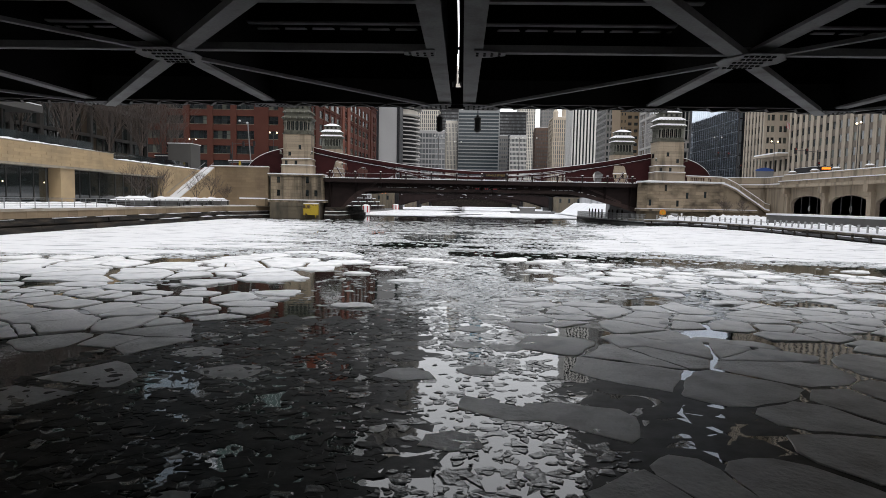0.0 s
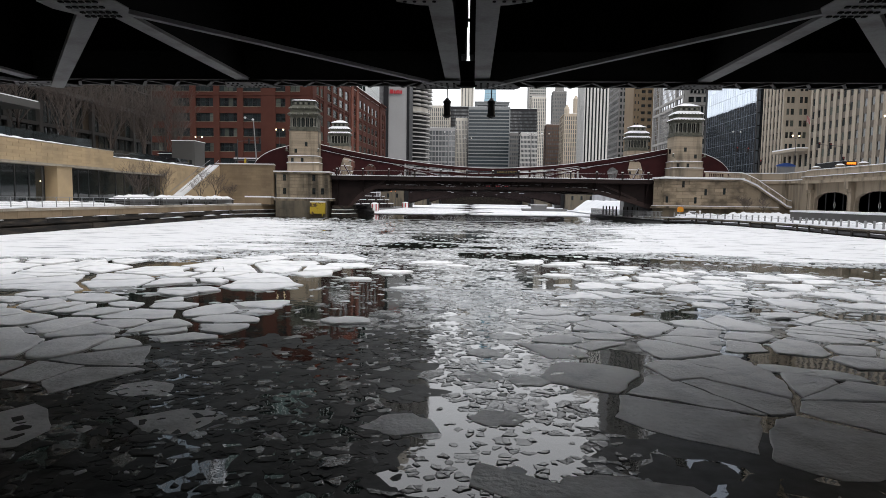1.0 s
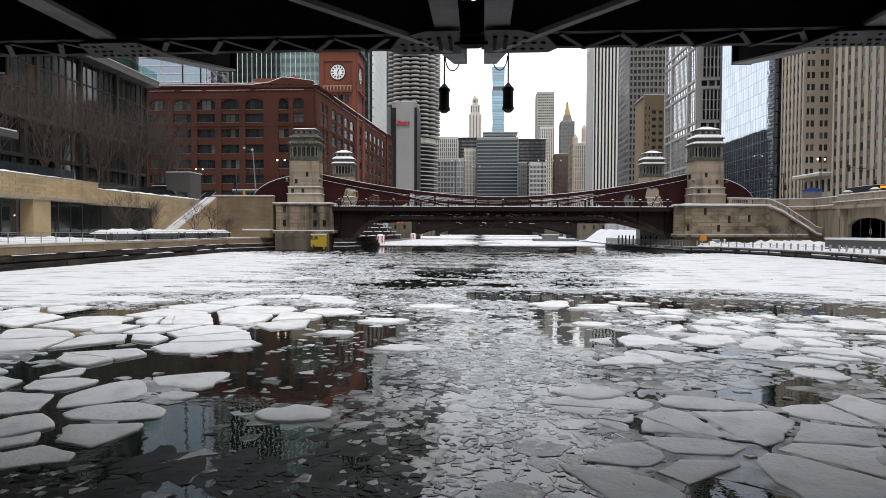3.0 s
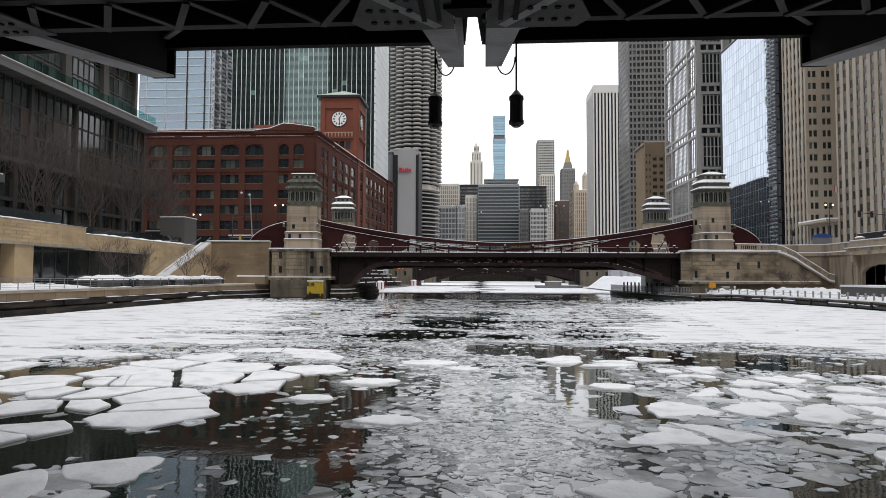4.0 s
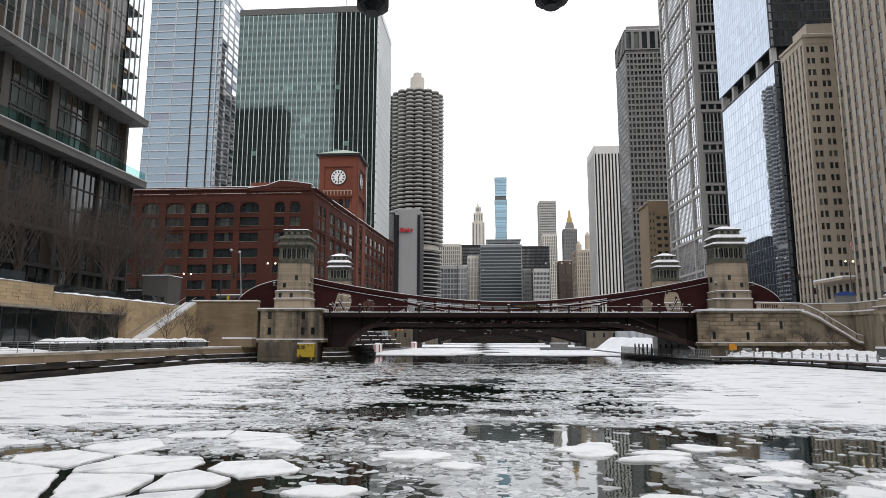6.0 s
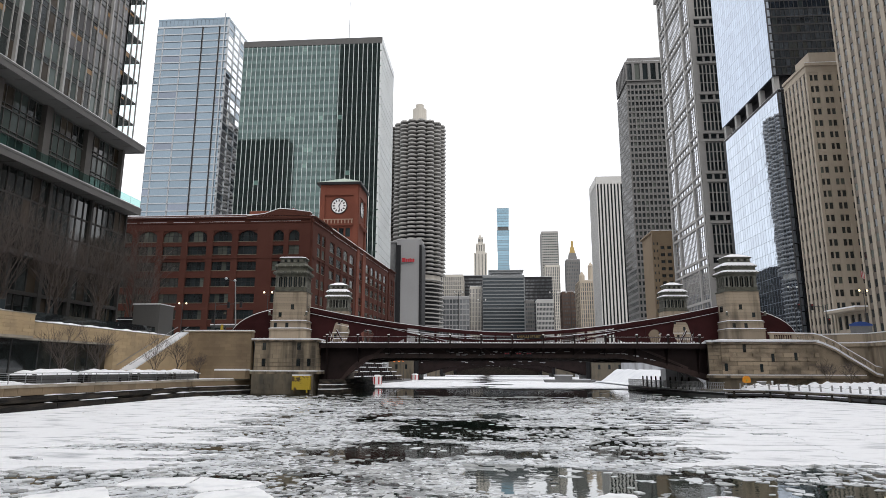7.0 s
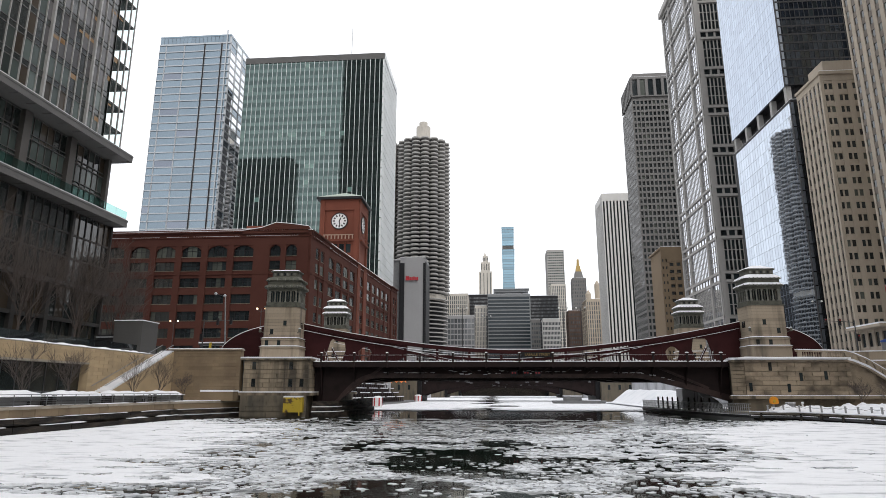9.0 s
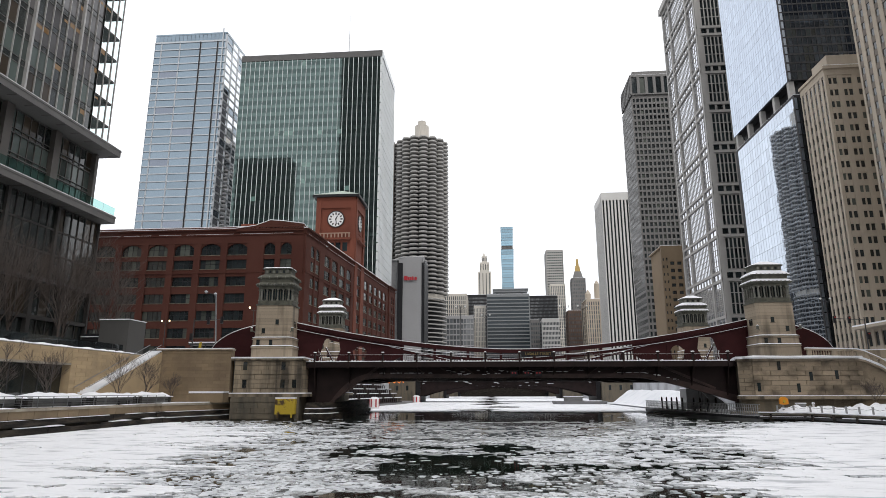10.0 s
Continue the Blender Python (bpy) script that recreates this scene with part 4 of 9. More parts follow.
for s in (-1, 1):
    a = Acc()
    a.box(s * 46 - 1.5, s * 46 + 1.5, -11, 23, -1, 9.4)
    solo("bridge_pier", a, STONED, "dark stone pier carrying the bridge overhead", "bridge pier")
# pale strips added at the stringer's edge for the bright dashes of its openings
for s in (-1, 1):
    x = SEAM + s * 1.35
    while abs(x) < 24:
        a = Acc()
        a.prism([(x - 0.26, 16.6), (x + 0.26, 16.6), (x + 0.3, 16.75), (x - 0.3, 16.75)], 8.17, 8.195)
        part("bearing_strip", a, STEEL, over)
        x += s * 0.74
# bracing under the sidewalk, from bracket to bracket
for x0, x1, x2 in [(-5.55, -3.5, -0.75), (5.25, 3.2, 0.35), (-5.85, -8.4, -10.9), (5.55, 8.1, 10.6)]:
    for xa, xb in ((x0, x1), (x2, x1)):
        a = Acc()
        a.beam((xa, 22.4, 7.78), (xb, 20.6, 7.78), 0.09, 0.05)
        part("sidewalk_brace", a, STEEL, over)
for x in (-0.55, 0.15):
    # riveted splice where the strut meets the end beam
    for s in (-1, 1):
        if (s < 0) != (x < 0):
            continue
        a = Acc()
        a.prism([(x + s * 0.02, 11.75), (x + s * 0.3, 11.78), (x + s * 0.62, 11.94), (x + s * 0.62, 12.16), (x + s * 0.3, 12.32), (x + s * 0.02, 12.35)][::s], 6.475, 6.495)
        gp = part("splice_plate", a, STEEL, over)
        a = Acc()
        for i in range(4):
            for y in (11.97, 12.13):
                bx = x + s * (0.08 + 0.14 * i)
                a.tube((bx, y, 6.46), (bx, y, 6.475), 0.03, 0.03, 6)
        part("rivets", a, DARKSTEEL, gp)["kind"] = "stuff"
# navigation lamps hanging from the bridge's edge
lamp0 = None
for x in (-0.87, 0.5):
    if lamp0 is None:
        t = thing("navigation_lamp", "black hanging navigation lamp on a thin rod", "lamp", (0, 0, 0), "navigation lamps under the bridge")
        a = Acc()
        a.tube((0, 0, 0.55), (0, 0, 1.56), 0.018)
        part("rod", a, METAL, t)
        a = Acc()
        a.tube((0, 0, 0.0), (0, 0, 0.05), 0.06, 0.115, 12)
        a.tube((0, 0, 0.05), (0, 0, 0.11), 0.125, 0.125, 12)
        a.tube((0, 0, 0.11), (0, 0, 0.46), 0.11, 0.11, 12)
        a.tube((0, 0, 0.46), (0, 0, 0.52), 0.125, 0.12, 12)
        part("housing", a, METAL, t)
        a = Acc()
        a.tube((0, 0, 0.52), (0, 0, 0.62), 0.11, 0.03, 12)
        part("cap", a, METAL, t)
        a = Acc()
        path = [(0.18 - 0.16 * math.cos(math.pi * i / 12), 1.2 - 0.3 * math.sin(math.pi * i / 12)) for i in range(13)]
        rings = []
        for i, (cx, cz) in enumerate(path):
            (ax, az), (bx, bz) = path[max(0, i - 1)], path[min(12, i + 1)]
            ln = math.hypot(bx - ax, bz - az)
            nx, nzz = (bz - az) / ln, -(bx - ax) / ln
            b0 = len(a.v)
            for k in range(6):
                g = math.pi * k / 3
                a.v.append((cx + 0.012 * math.cos(g) * nx, 0.012 * math.sin(g), cz + 0.012 * math.cos(g) * nzz))
            rings.append(b0)
        for r0, r1 in zip(rings, rings[1:]):
            for k in range(6):
                a.f.append((r0 + k, r0 + (k + 1) % 6, r1 + (k + 1) % 6, r1 + k))
        part("cable", a, METAL, t)
        t.matrix_basis = pose(x, 22.52, 6.17)
        lamp0 = t
    else:
        copy_thing(lamp0, pose(x, 22.52, 6.17, 0, 0, 180))

# ---- the bascule bridge ahead, in its own frame ----
BR = pose(3.6, 119.0, 0, 0, 0, 2.9)


def in_bridge(acc):
    acc.v = [tuple(BR @ Vector(p)) for p in acc.v]
    return acc


def under(u):
    """Height of the arched girder's lower edge."""
    if u < 0:
        return max(0.9, 5.6 - 5.0 * max(0, (-u - 19.8) / 7.5) ** 2.5)
    return 5.6 - 3.3 * max(0, (u - 17) / 13) ** 1.2


def chord(u):
    """Height of the trusses' upper chord."""
    d = min(abs(u), 33)
    return 9.6 + 4.1 * (d / 33) ** 1.75


bridge = thing("bascule_bridge", "dark maroon steel bascule bridge with snow on its chords", "bridge", tuple(BR.translation))
N = 62
US = [-31 + 62 * i / N for i in range(N + 1)]
for v in (0.6, 10.2, 19.8, 29.4):
    a = Acc()
    low = (lambda u: under(u)) if v < 1 else (lambda u: max(5.3, under(u)))
    a.ribbon([(u, low(u), 7.2) for u in US], v - 0.12, v + 0.12)
    part("arched_girder", in_bridge(a), MAROOND, bridge)
    a = Acc()
    a.ribbon([(u, low(u) - 0.1, low(u) - 0.004) for u in US], v - 0.35, v + 0.35)
    part("girder_flange", in_bridge(a), MAROONB, bridge)
    if v < 1:
        # riveted lower band of the near girder, a little proud of its web
        a = Acc()
        a.ribbon([(u, low(u) + 0.004, low(u) + 0.5 + 0.35 * max(0, (abs(u) - 12) / 19)) for u in US], v - 0.2, v - 0.124)
        part("girder_band", in_bridge(a), MAROONB, bridge, "brown plate along the arch's lower edge")
        for s in (-1, 1):
            a = Acc()
            a.beam((s * 20.0, v - 0.16, 7.1), (s * 27.2, v - 0.16, under(s * 27.2) + 0.9), 0.2, 0.35)
            part("girder_brace", in_bridge(a), MAROONB, bridge)
            for k in range(5):
                a = Acc()
                u0 = s * (2.6 + 3.4 * k)
                a.beam((u0, v - 0.3, 5.8), (u0 + s * 1.7, v - 0.3, 6.95), 0.05, 0.09)
                part("sway_rod", in_bridge(a), MAROONB, bridge)
for i in range(13):
    u = -28.8 + 4.8 * i
    a = Acc()
    a.box(u - 0.1, u + 0.1, 0.3, 29.7, max(5.6, under(u) + 0.3), 7.2)
    part("floor_beam", in_bridge(a), MAROOND, bridge)
    for v in (0.34,):
        a = Acc()
        a.prism([(u - 0.07, 0.45), (u + 0.07, 0.45), (u + 0.07, -0.9), (u - 0.07, -0.9)], [under(u) + 0.3, under(u) + 0.3, 7.05, 7.05], 7.25)
        part("stiffener", in_bridge(a), MAROOND, bridge)
for s0, s1 in ((-33, -0.03), (0.03, 33)):
    a = Acc()
    a.box(s0, s1, -1.0, 31.0, 7.25, 7.55)
    a.box(s0, s1, -1.06, -1.0, 7.0, 7.75)
    part("deck", in_bridge(a), MAROOND, bridge)
    a = Acc()
    a.box(s0, s1, -1.1, 1.5, 7.753, 7.86)
    for i in range(75):
        u = s0 + 0.3 + i * 0.43
        if u + 0.3 < s1:
            w = 0.1 + 0.16 * abs(nz(u, 0, 0.7, 2))
            a.prism([(u, -0.98), (u + 2 * w, -0.98), (u + 2 * w, -0.6), (u, -0.6)], 7.86, 7.9 + 0.3 * abs(nz(u, 3, 0.5, 1)), [(u + 0.06, -0.93), (u + 2 * w - 0.05, -0.93), (u + 2 * w - 0.05, -0.66), (u + 0.06, -0.66)])
    part("deck_snow", in_bridge(a), SNOW, bridge, "snow lying on the sidewalk")
for v in (2.0, 28.0):
    near = v < 10
    # pony truss: curved top chord, solid web plate near the ends, snow on top
    for s in (-1, 1):
        us = [s * 33 * i / 22 for i in range(23)]
        a = Acc()
        a.ribbon([(u, chord(u) - 0.55, chord(u)) for u in us], v - 0.3, v + 0.3)
        part("top_chord", in_bridge(a), MAROON, bridge)
        a = Acc()
        a.ribbon([(u, chord(u) + 0.003, chord(u) + 0.1) for u in us], v - 0.25, v + 0.25)
        part("chord_snow", in_bridge(a), SNOW, bridge, "snow along the top chord")
        a = Acc()
        a.ribbon([(u, chord(u) - 0.95, chord(u) - 0.9) for u in us if abs(u) > 5], v - 0.36, v + 0.1)
        part("snowy_flange", in_bridge(a), SNOW, bridge, "snow on the chord's lower flange")
        # posts and web plates with rounded openings between them
        for i, u in enumerate((2.4, 7.2, 12.0, 16.8, 21.6)):
            a = Acc()
            a.box(s * u - 0.18, s * u + 0.18, v - 0.2, v + 0.2, 7.55, chord(u) - 0.55)
            part("truss_post", in_bridge(a), MAROON, bridge)
        if not near:
            continue
        # web plate, pierced by a tall opening with a slanted side and a rounded one
        us = [16.5 + 0.3 * i for i in range(56)]
        low_edge, high_edge = [], []
        for u in us:
            zt = chord(u) - 0.55
            zb = 7.55 if u > 19 else 7.55 + (19 - u) * 0.5
            if 26.0 < u < 29.1:
                lo = 7.6 + max(0, (26.6 - u) * 2.2)
                hi = min(chord(27.4) - 1.3, 7.9 + (29.1 - u) * 3.4)
            elif 21.9 < u < 23.9:
                q = math.sqrt(max(0, 1 - ((u - 22.9) / 1.0) ** 2))
                lo, hi = 8.95 - 1.15 * q, 8.95 + 1.15 * q
            else:
                lo = hi = (zb + zt) / 2
            low_edge.append((s * u, min(zb, zt - 0.02), max(min(zb, zt - 0.02) + 0.01, lo)))
            high_edge.append((s * u, min(hi, zt - 0.02), zt))
        a = Acc()
        a.ribbon(low_edge, v - 0.08, v + 0.08)
        a.ribbon(high_edge, v - 0.08, v + 0.08)
        part("web_plate", in_bridge(a), MAROON, bridge)
        for u0, z0, u1, z1 in ((26.6, 7.6, 27.9, 9.9), (28.4, 7.6, 28.8, 9.2), (8.0, 7.6, 18.6, chord(18.6) - 1.2)):
            a = Acc()
            a.beam((s * u0, v, z0), (s * u1, v, z1), 0.22, 0.3)
            part("truss_diagonal", in_bridge(a), MAROON, bridge)
            a = Acc()
            a.beam((s * u0, v - 0.05, z0 + 0.17), (s * u1, v - 0.05, z1 + 0.17), 0.2, 0.05)
            part("diagonal_snow", in_bridge(a), SNOW, bridge)
        # rounded tail of the truss behind the tower
        a = Acc()
        n = 12
        pts = [(s * (33 + 12.3 * math.sin(math.pi / 2 * i / n)), 7.6 + 6.1 * math.cos(math.pi / 2 * i / n) ** 0.8) for i in range(n + 1)]
        a.ribbon([(u0, 7.6, z0 + 0.01) for u0, z0 in pts], v - 0.25, v + 0.25)
        part("truss_tail", in_bridge(a), MAROON, bridge)
        a = Acc()
        a.ribbon([(u0, z0 + 0.014, z0 + 0.13) for u0, z0 in pts[:-1]], v - 0.22, v + 0.22)
        part("tail_snow", in_bridge(a), SNOW, bridge)
for v in (-0.85, 30.85):
    for s in (-1, 1):
        a = Acc()
        a.box(*sorted((s * 0.06, s * 29.5)), v - 0.05, v + 0.05, 8.62, 8.72)
        a.box(*sorted((s * 0.06, s * 29.5)), v - 0.03, v + 0.03, 7.85, 7.92)
        part("rail", in_bridge(a), MAROON, bridge)
        a = Acc()
        a.box(*sorted((s * 0.06, s * 29.5)), v - 0.05, v + 0.05, 8.724, 8.75)
        part("rail_snow", in_bridge(a), SNOW, bridge)
        a = Acc()
        for i in range(96):
            u = s * (0.3 + i * 0.305)
            a.box(u - 0.014, u + 0.014, v - 0.02, v + 0.02, 7.75, 8.62)
        part("baluster_row", in_bridge(a), MAROON, bridge)["kind"] = "stuff"
    if v < 0:
        for i in range(13):
            u = -28.8 + 4.8 * i
            a = Acc()
            a.box(u - 0.11, u + 0.11, v - 0.34, v + 0.1, 6.9, 8.9)
            a.box(u - 0.17, u + 0.17, v - 0.38, v + 0.16, 8.9, 9.02)
            rp = part("rail_post", in_bridge(a), MAROOND, bridge)
            a = Acc()
            a.prism([(u - 0.2, v - 0.36), (u + 0.2, v - 0.36), (u + 0.2, v + 0.14), (u - 0.2, v + 0.14)], 9.023, 9.14, [(u - 0.1, v - 0.25), (u + 0.1, v - 0.25), (u + 0.1, v + 0.05), (u - 0.1, v + 0.05)])
            part("snow_cap", in_bridge(a), SNOW, rp)
# cable trays and lamp boxes under the deck by the centre lock, and snow caught on the flanges, with more white flecks
# added for glints
rs = random.Random(3)
for i in range(64):
    u = rs.uniform(-20, 22)
    z = rs.choice((6.35, 6.55, 5.95, 6.1)) if abs(u) < 12 else under(u) + 0.6
    a = Acc()
    a.box(u, u + rs.uniform(0.12, 0.8), 0.28, 0.38, z, z + rs.uniform(0.03, 0.06))
    part("flange_snow", in_bridge(a), SNOW, bridge)
for u in (-1.2, 0.6, 2.2):
    a = Acc()
    a.box(u, u + 0.9, -0.5, 0.0, 5.75, 6.5)
    sb = part("signal_box", in_bridge(a), BLACKSTEEL, bridge)
    for j in (0.2, 0.6):
        a = Acc()
        a.tube((u + j, -0.56, 6.2), (u + j, -0.5, 6.2), 0.11, 0.11, 8)
        part("signal_lens", in_bridge(a), RED, sb)
# the bridge's name board
a = Acc()
a.box(0.25, 4.95, -1.06, -0.95, 8.42, 9.12)
board = part("name_board", in_bridge(a), BLACKSTEEL, bridge, "dark board with the street's name in gold letters")
lettering("LASALLE STREET", 0.5, GOLD, board, BR @ pose(2.6, -1.075, 8.77, 90, 0, 0))


# ---- bridge houses: stone towers at the four corners ----
def ring(cx, cy, hx, hy, c):
    """A square with cut corners."""
    return [(cx - hx + c, cy - hy), (cx + hx - c, cy - hy), (cx + hx, cy - hy + c), (cx + hx, cy + hy - c), (cx + hx - c, cy + hy), (cx - hx + c, cy + hy), (cx - hx, cy + hy - c), (cx - hx, cy - hy + c)]


def bridge_house(u, v, label, snowy=1.0, hu=2.6, hv=2.1):
    """Shaft, belt courses, glazed lantern room and stepped roof; about 22 m above the water."""
    at = BR @ Vector((u, v, 0))
    t = thing("bridge_house", label, "tower", tuple(at), "towers of the bascule bridge")
    W = lambda acc: in_bridge(acc)
    rg = lambda d, c=0.4: ring(u, v, hu + d, hv + d, c)
    inward = -1 if u > 0 else 1
    a = Acc()
    a.prism(rg(0.3), 8.3, 9.7)
    part("plinth", W(a), STONE, t)
    a = Acc()
    a.prism(rg(0.42), 9.7, 9.95, rg(0.25))
    a.prism(rg(0.2), 9.95, 10.9)
    a.prism(rg(0.33), 10.9, 11.15, rg(0.1))
    part("belt_course", W(a), STONE, t)
    a = Acc()
    a.prism(rg(0.44), 9.953, 10.08, rg(0.25))
    a.prism(rg(0.33), 11.153, 11.28, rg(0.1))
    part("ledge_snow", W(a), SNOW, t, "snow on the belt courses")
    # coursed shaft
    z = 11.15
    while z < 15.75:
        a = Acc()
        a.prism(rg(0.0), z + 0.012, z + 0.448)
        part("stone_course", W(a), STONE, t)
        z += 0.46
    a = Acc()
    a.prism(rg(-0.03), 11.15, 15.75)
    part("shaft_core", W(a), STONED, t)
    f = v - hv
    for du, z in ((0.6 * inward, 13.0), (-1.3 * inward, 11.75), (-0.1, 10.1), (-1.9, 10.1)):
        a = Acc()
        a.box(u + du - 0.24, u + du + 0.24, f - 0.22 if z < 11 else f - 0.015, f + 0.2, z, z + 0.72)
        part("slit_window", W(a), G_DARK, t)
        a = Acc()
        a.box(u + du - 0.34, u + du + 0.34, f - 0.26 if z < 11 else f - 0.06, f + 0.1, z - 0.12, z - 0.003)
        part("window_sill", W(a), STONEB, t)
    for dv in (-0.3, 0.25):
        a = Acc()
        e = u + inward * hu
        a.box(min(e, e + 0.015 * inward) - 0.1, max(e, e + 0.015 * inward), v + dv - 0.14, v + dv + 0.14, 12.7, 13.6)
        part("slit_window", W(a), G_DARK, t)
    # lantern room
    a = Acc()
    a.prism(rg(0.12), 15.75, 15.95)
    a.prism(rg(-0.1), 15.95, 16.45)
    part("lantern_sill", W(a), COPPER, t)
    a = Acc()
    a.prism(rg(-0.45), 16.45, 18.15)
    part("lantern_glazing", W(a), G_DARK, t)
    corner = rg(-0.24)
    for k in range(8):
        (x0, y0), (x1, y1) = corner[k], corner[(k + 1) % 8]
        n = 5 if k % 4 == 0 else 4 if k % 2 == 0 else 1
        for j in range(n):
            q = j / n
            px, py = x0 + (x1 - x0) * q, y0 + (y1 - y0) * q
            a = Acc()
            w = 0.17 if j == 0 else 0.13
            a.box(px - w, px + w, py - w, py + w, 16.45, 16.62)
            a.tube((px, py, 16.6), (px, py, 17.95), w * 0.85, w * 0.7, 6)
            a.box(px - w, px + w, py - w, py + w, 17.95, 18.15)
            part("lantern_column", W(a), BRONZEPALE, t)
            if n > 1:
                qx, qy = x0 + (x1 - x0) * (q + 0.5 / n), y0 + (y1 - y0) * (q + 0.5 / n)
                a = Acc()
                a.box(qx - 0.03, qx + 0.03, qy - 0.03, qy + 0.03, 16.45, 18.15)
                part("mullion", W(a), COPPER, t)
    a = Acc()
    a.prism(rg(-0.12), 18.15, 18.5)
    a.prism(rg(0.1), 18.5, 18.75, rg(0.3))
    part("eave", W(a), COPPER, t)
    top = SNOW if snowy > 0.5 else COPPER
    a = Acc()
    a.prism(rg(0.28), 18.753, 19.0, rg(0.12))
    a.prism(rg(0.12), 19.0, 19.16, rg(-0.15))
    part("lower_roof", W(a), top, t, "snow-covered roof tier" if snowy > 0.5 else "weathered roof tier")
    a = Acc()
    a.prism(rg(-0.12), 19.05, 19.62)
    part("clerestory", W(a), COPPER, t)
    a = Acc()
    a.prism(rg(-0.05), 19.62, 19.78, rg(0.16))
    part("upper_eave", W(a), COPPER, t)
    a = Acc()
    a.prism(rg(0.15), 19.783, 20.1, rg(-0.08))
    a.prism(rg(-0.08), 20.1, 20.42, rg(-0.55))
    part("middle_roof", W(a), top, t)
    # acroteria along the eaves, and snow where the roofs keep little of it
    for z, d, n in ((18.72, 0.22, 9), (19.75, 0.08, 8)):
        for k in range(n):
            for front in (True, False):
                q = -1 + 2 * (k + 0.5) / n
                ax, ay = (u + q * (hu + d - 0.3), v - hv - d) if front else (u + inward * (hu + d), v + q * (hv + d - 0.3))
                a = Acc()
                a.tube((ax, ay, z - 0.12), (ax, ay, z + 0.1), 0.09, 0.1, 5)
                a.tube((ax, ay, z + 0.1), (ax, ay, z + (0.26 if snowy < 0.5 else 0.14)), 0.1, 0.02, 5)
                part("antefix", W(a), COPPER if k % 2 else BRONZEPALE, t)
    if snowy <= 0.5:
        for z, d in ((18.758, 0.28), (19.788, 0.14)):
            a = Acc()
            a.prism(rg(d), z, z + 0.06, rg(d - 0.12))
            part("eave_snow", W(a), SNOW, t)
    a = Acc()
    a.prism(rg(-0.62), 20.25, 21.1)
    part("attic", W(a), COPPER, t)
    for k in range(7):
        a = Acc()
        du = -1.5 + 0.5 * k
        a.box(u + du - 0.15, u + du + 0.15, f + 0.57, f + 0.66, 20.55, 20.95)
        part("attic_panel", W(a), G_DARK if k % 2 else BRONZEPALE, t)
    a = Acc()
    a.prism(rg(-0.5), 21.1, 21.25, rg(-0.38))
    part("cornice", W(a), COPPER, t)
    a = Acc()
    a.prism(rg(-0.42), 21.253, 21.4, rg(-0.55))
    a.prism(rg(-0.55), 21.4, 21.9 if snowy > 0.5 else 21.6, ring(u, v, 0.7, 0.5, 0.15))
    part("upper_roof", W(a), SNOW, t, "snow on the small upper roof")
    for s in (-1, 1):
        a = Acc()
        ex, ey = u + s * (hu - 0.1), v - hv + 0.1
        a.tube((ex, ey, 11.9), (ex + s * 0.4, ey - 0.4, 12.2), 0.06)
        a.tube((ex + s * 0.4, ey - 0.4, 12.0), (ex + s * 0.4, ey - 0.4, 12.5), 0.2, 0.16, 8)
        part("bracket_lantern", W(a), COPPER, t)
        a = Acc()
        a.tube((ex + s * 0.4, ey - 0.4, 12.503), (ex + s * 0.4, ey - 0.4, 12.62), 0.2, 0.06, 8)
        part("lantern_snow", W(a), SNOW, t)
    return t


bridge_house(-34.9, 0.5, "limestone bridge tower with a weathered bronze lantern", 0.2)
bridge_house(35.75, 0.45, "limestone bridge tower with snow on its stepped roof", 1.0)
bridge_house(-33.7, 33.0, "limestone bridge tower with a snow-capped lantern roof", 1.0, 2.4, 2.0)
bridge_house(36.9, 33.0, "limestone bridge tower with a snow-capped lantern roof", 0.9, 2.5, 2.0)


def stone_wall(t, fr, width, z0, z1, course, length, material, rng, thick=0.14, name="stone"):
    """Coursed ashlar: every block a piece of its own on shared meshes."""
    shapes = {}
    z, row = z0, 0
    while z < z1 - 0.05:
        h = min(course, z1 - z)
        u = -length * (0.5 if row % 2 else 0.0)
        while u < width - 0.02:
            a0, a1 = max(u, 0), min(u + length, width)
            if a1 - a0 > 0.05:
                w = round((a1 - a0) * 20) / 20
                if (w, round(h, 2)) not in shapes:
                    b = Acc()
                    g = 0.026
                    b.hexa([(g, 0.02, g), (w - g, 0.02, g), (w - g, thick, g), (g, thick, g), (g, 0.02, h - g), (w - g, 0.02, h - g), (w - g, thick, h - g), (g, thick, h - g)])
                    me = b.mesh(name)
                    me.materials.append(material)
                    shapes[w, round(h, 2)] = me
                piece(name, shapes[w, round(h, 2)], t, frame_matrix(fr, a0, thick + rng.uniform(-0.012, 0.012), z))
            u += length
        z += course
        row += 1


srng = random.Random(11)
# north pier
pier = thing("bridge_abutment", "coursed limestone bridge abutment with snow on its ledges", "abutment", tuple(BR @ Vector((-34, 0, 0))))
a = Acc()
a.prism([(-39.4, -3), (-30.1, -3), (-30.1, 34), (-39.4, 34)], 3.4, 7.9)
part("core", in_bridge(a), STONED, pier)
a = Acc()
a.prism([(-39.8, -3.4), (-29.7, -3.4), (-29.7, 34), (-39.8, 34)], 7.9, 8.15)
a.prism([(-39.9, -3.5), (-29.3, -3.5), (-29.3, 34), (-39.9, 34)], 3.0, 3.4)
part("ledge", in_bridge(a), STONEB, pier)
a = Acc()
a.prism([(-39.85, -3.5), (-29.65, -3.5), (-29.65, 34), (-39.85, 34)], 8.153, 8.36)
a.prism([(-39.85, -3.55), (-29.35, -3.55), (-29.35, 34), (-39.85, 34)], 3.403, 3.56)
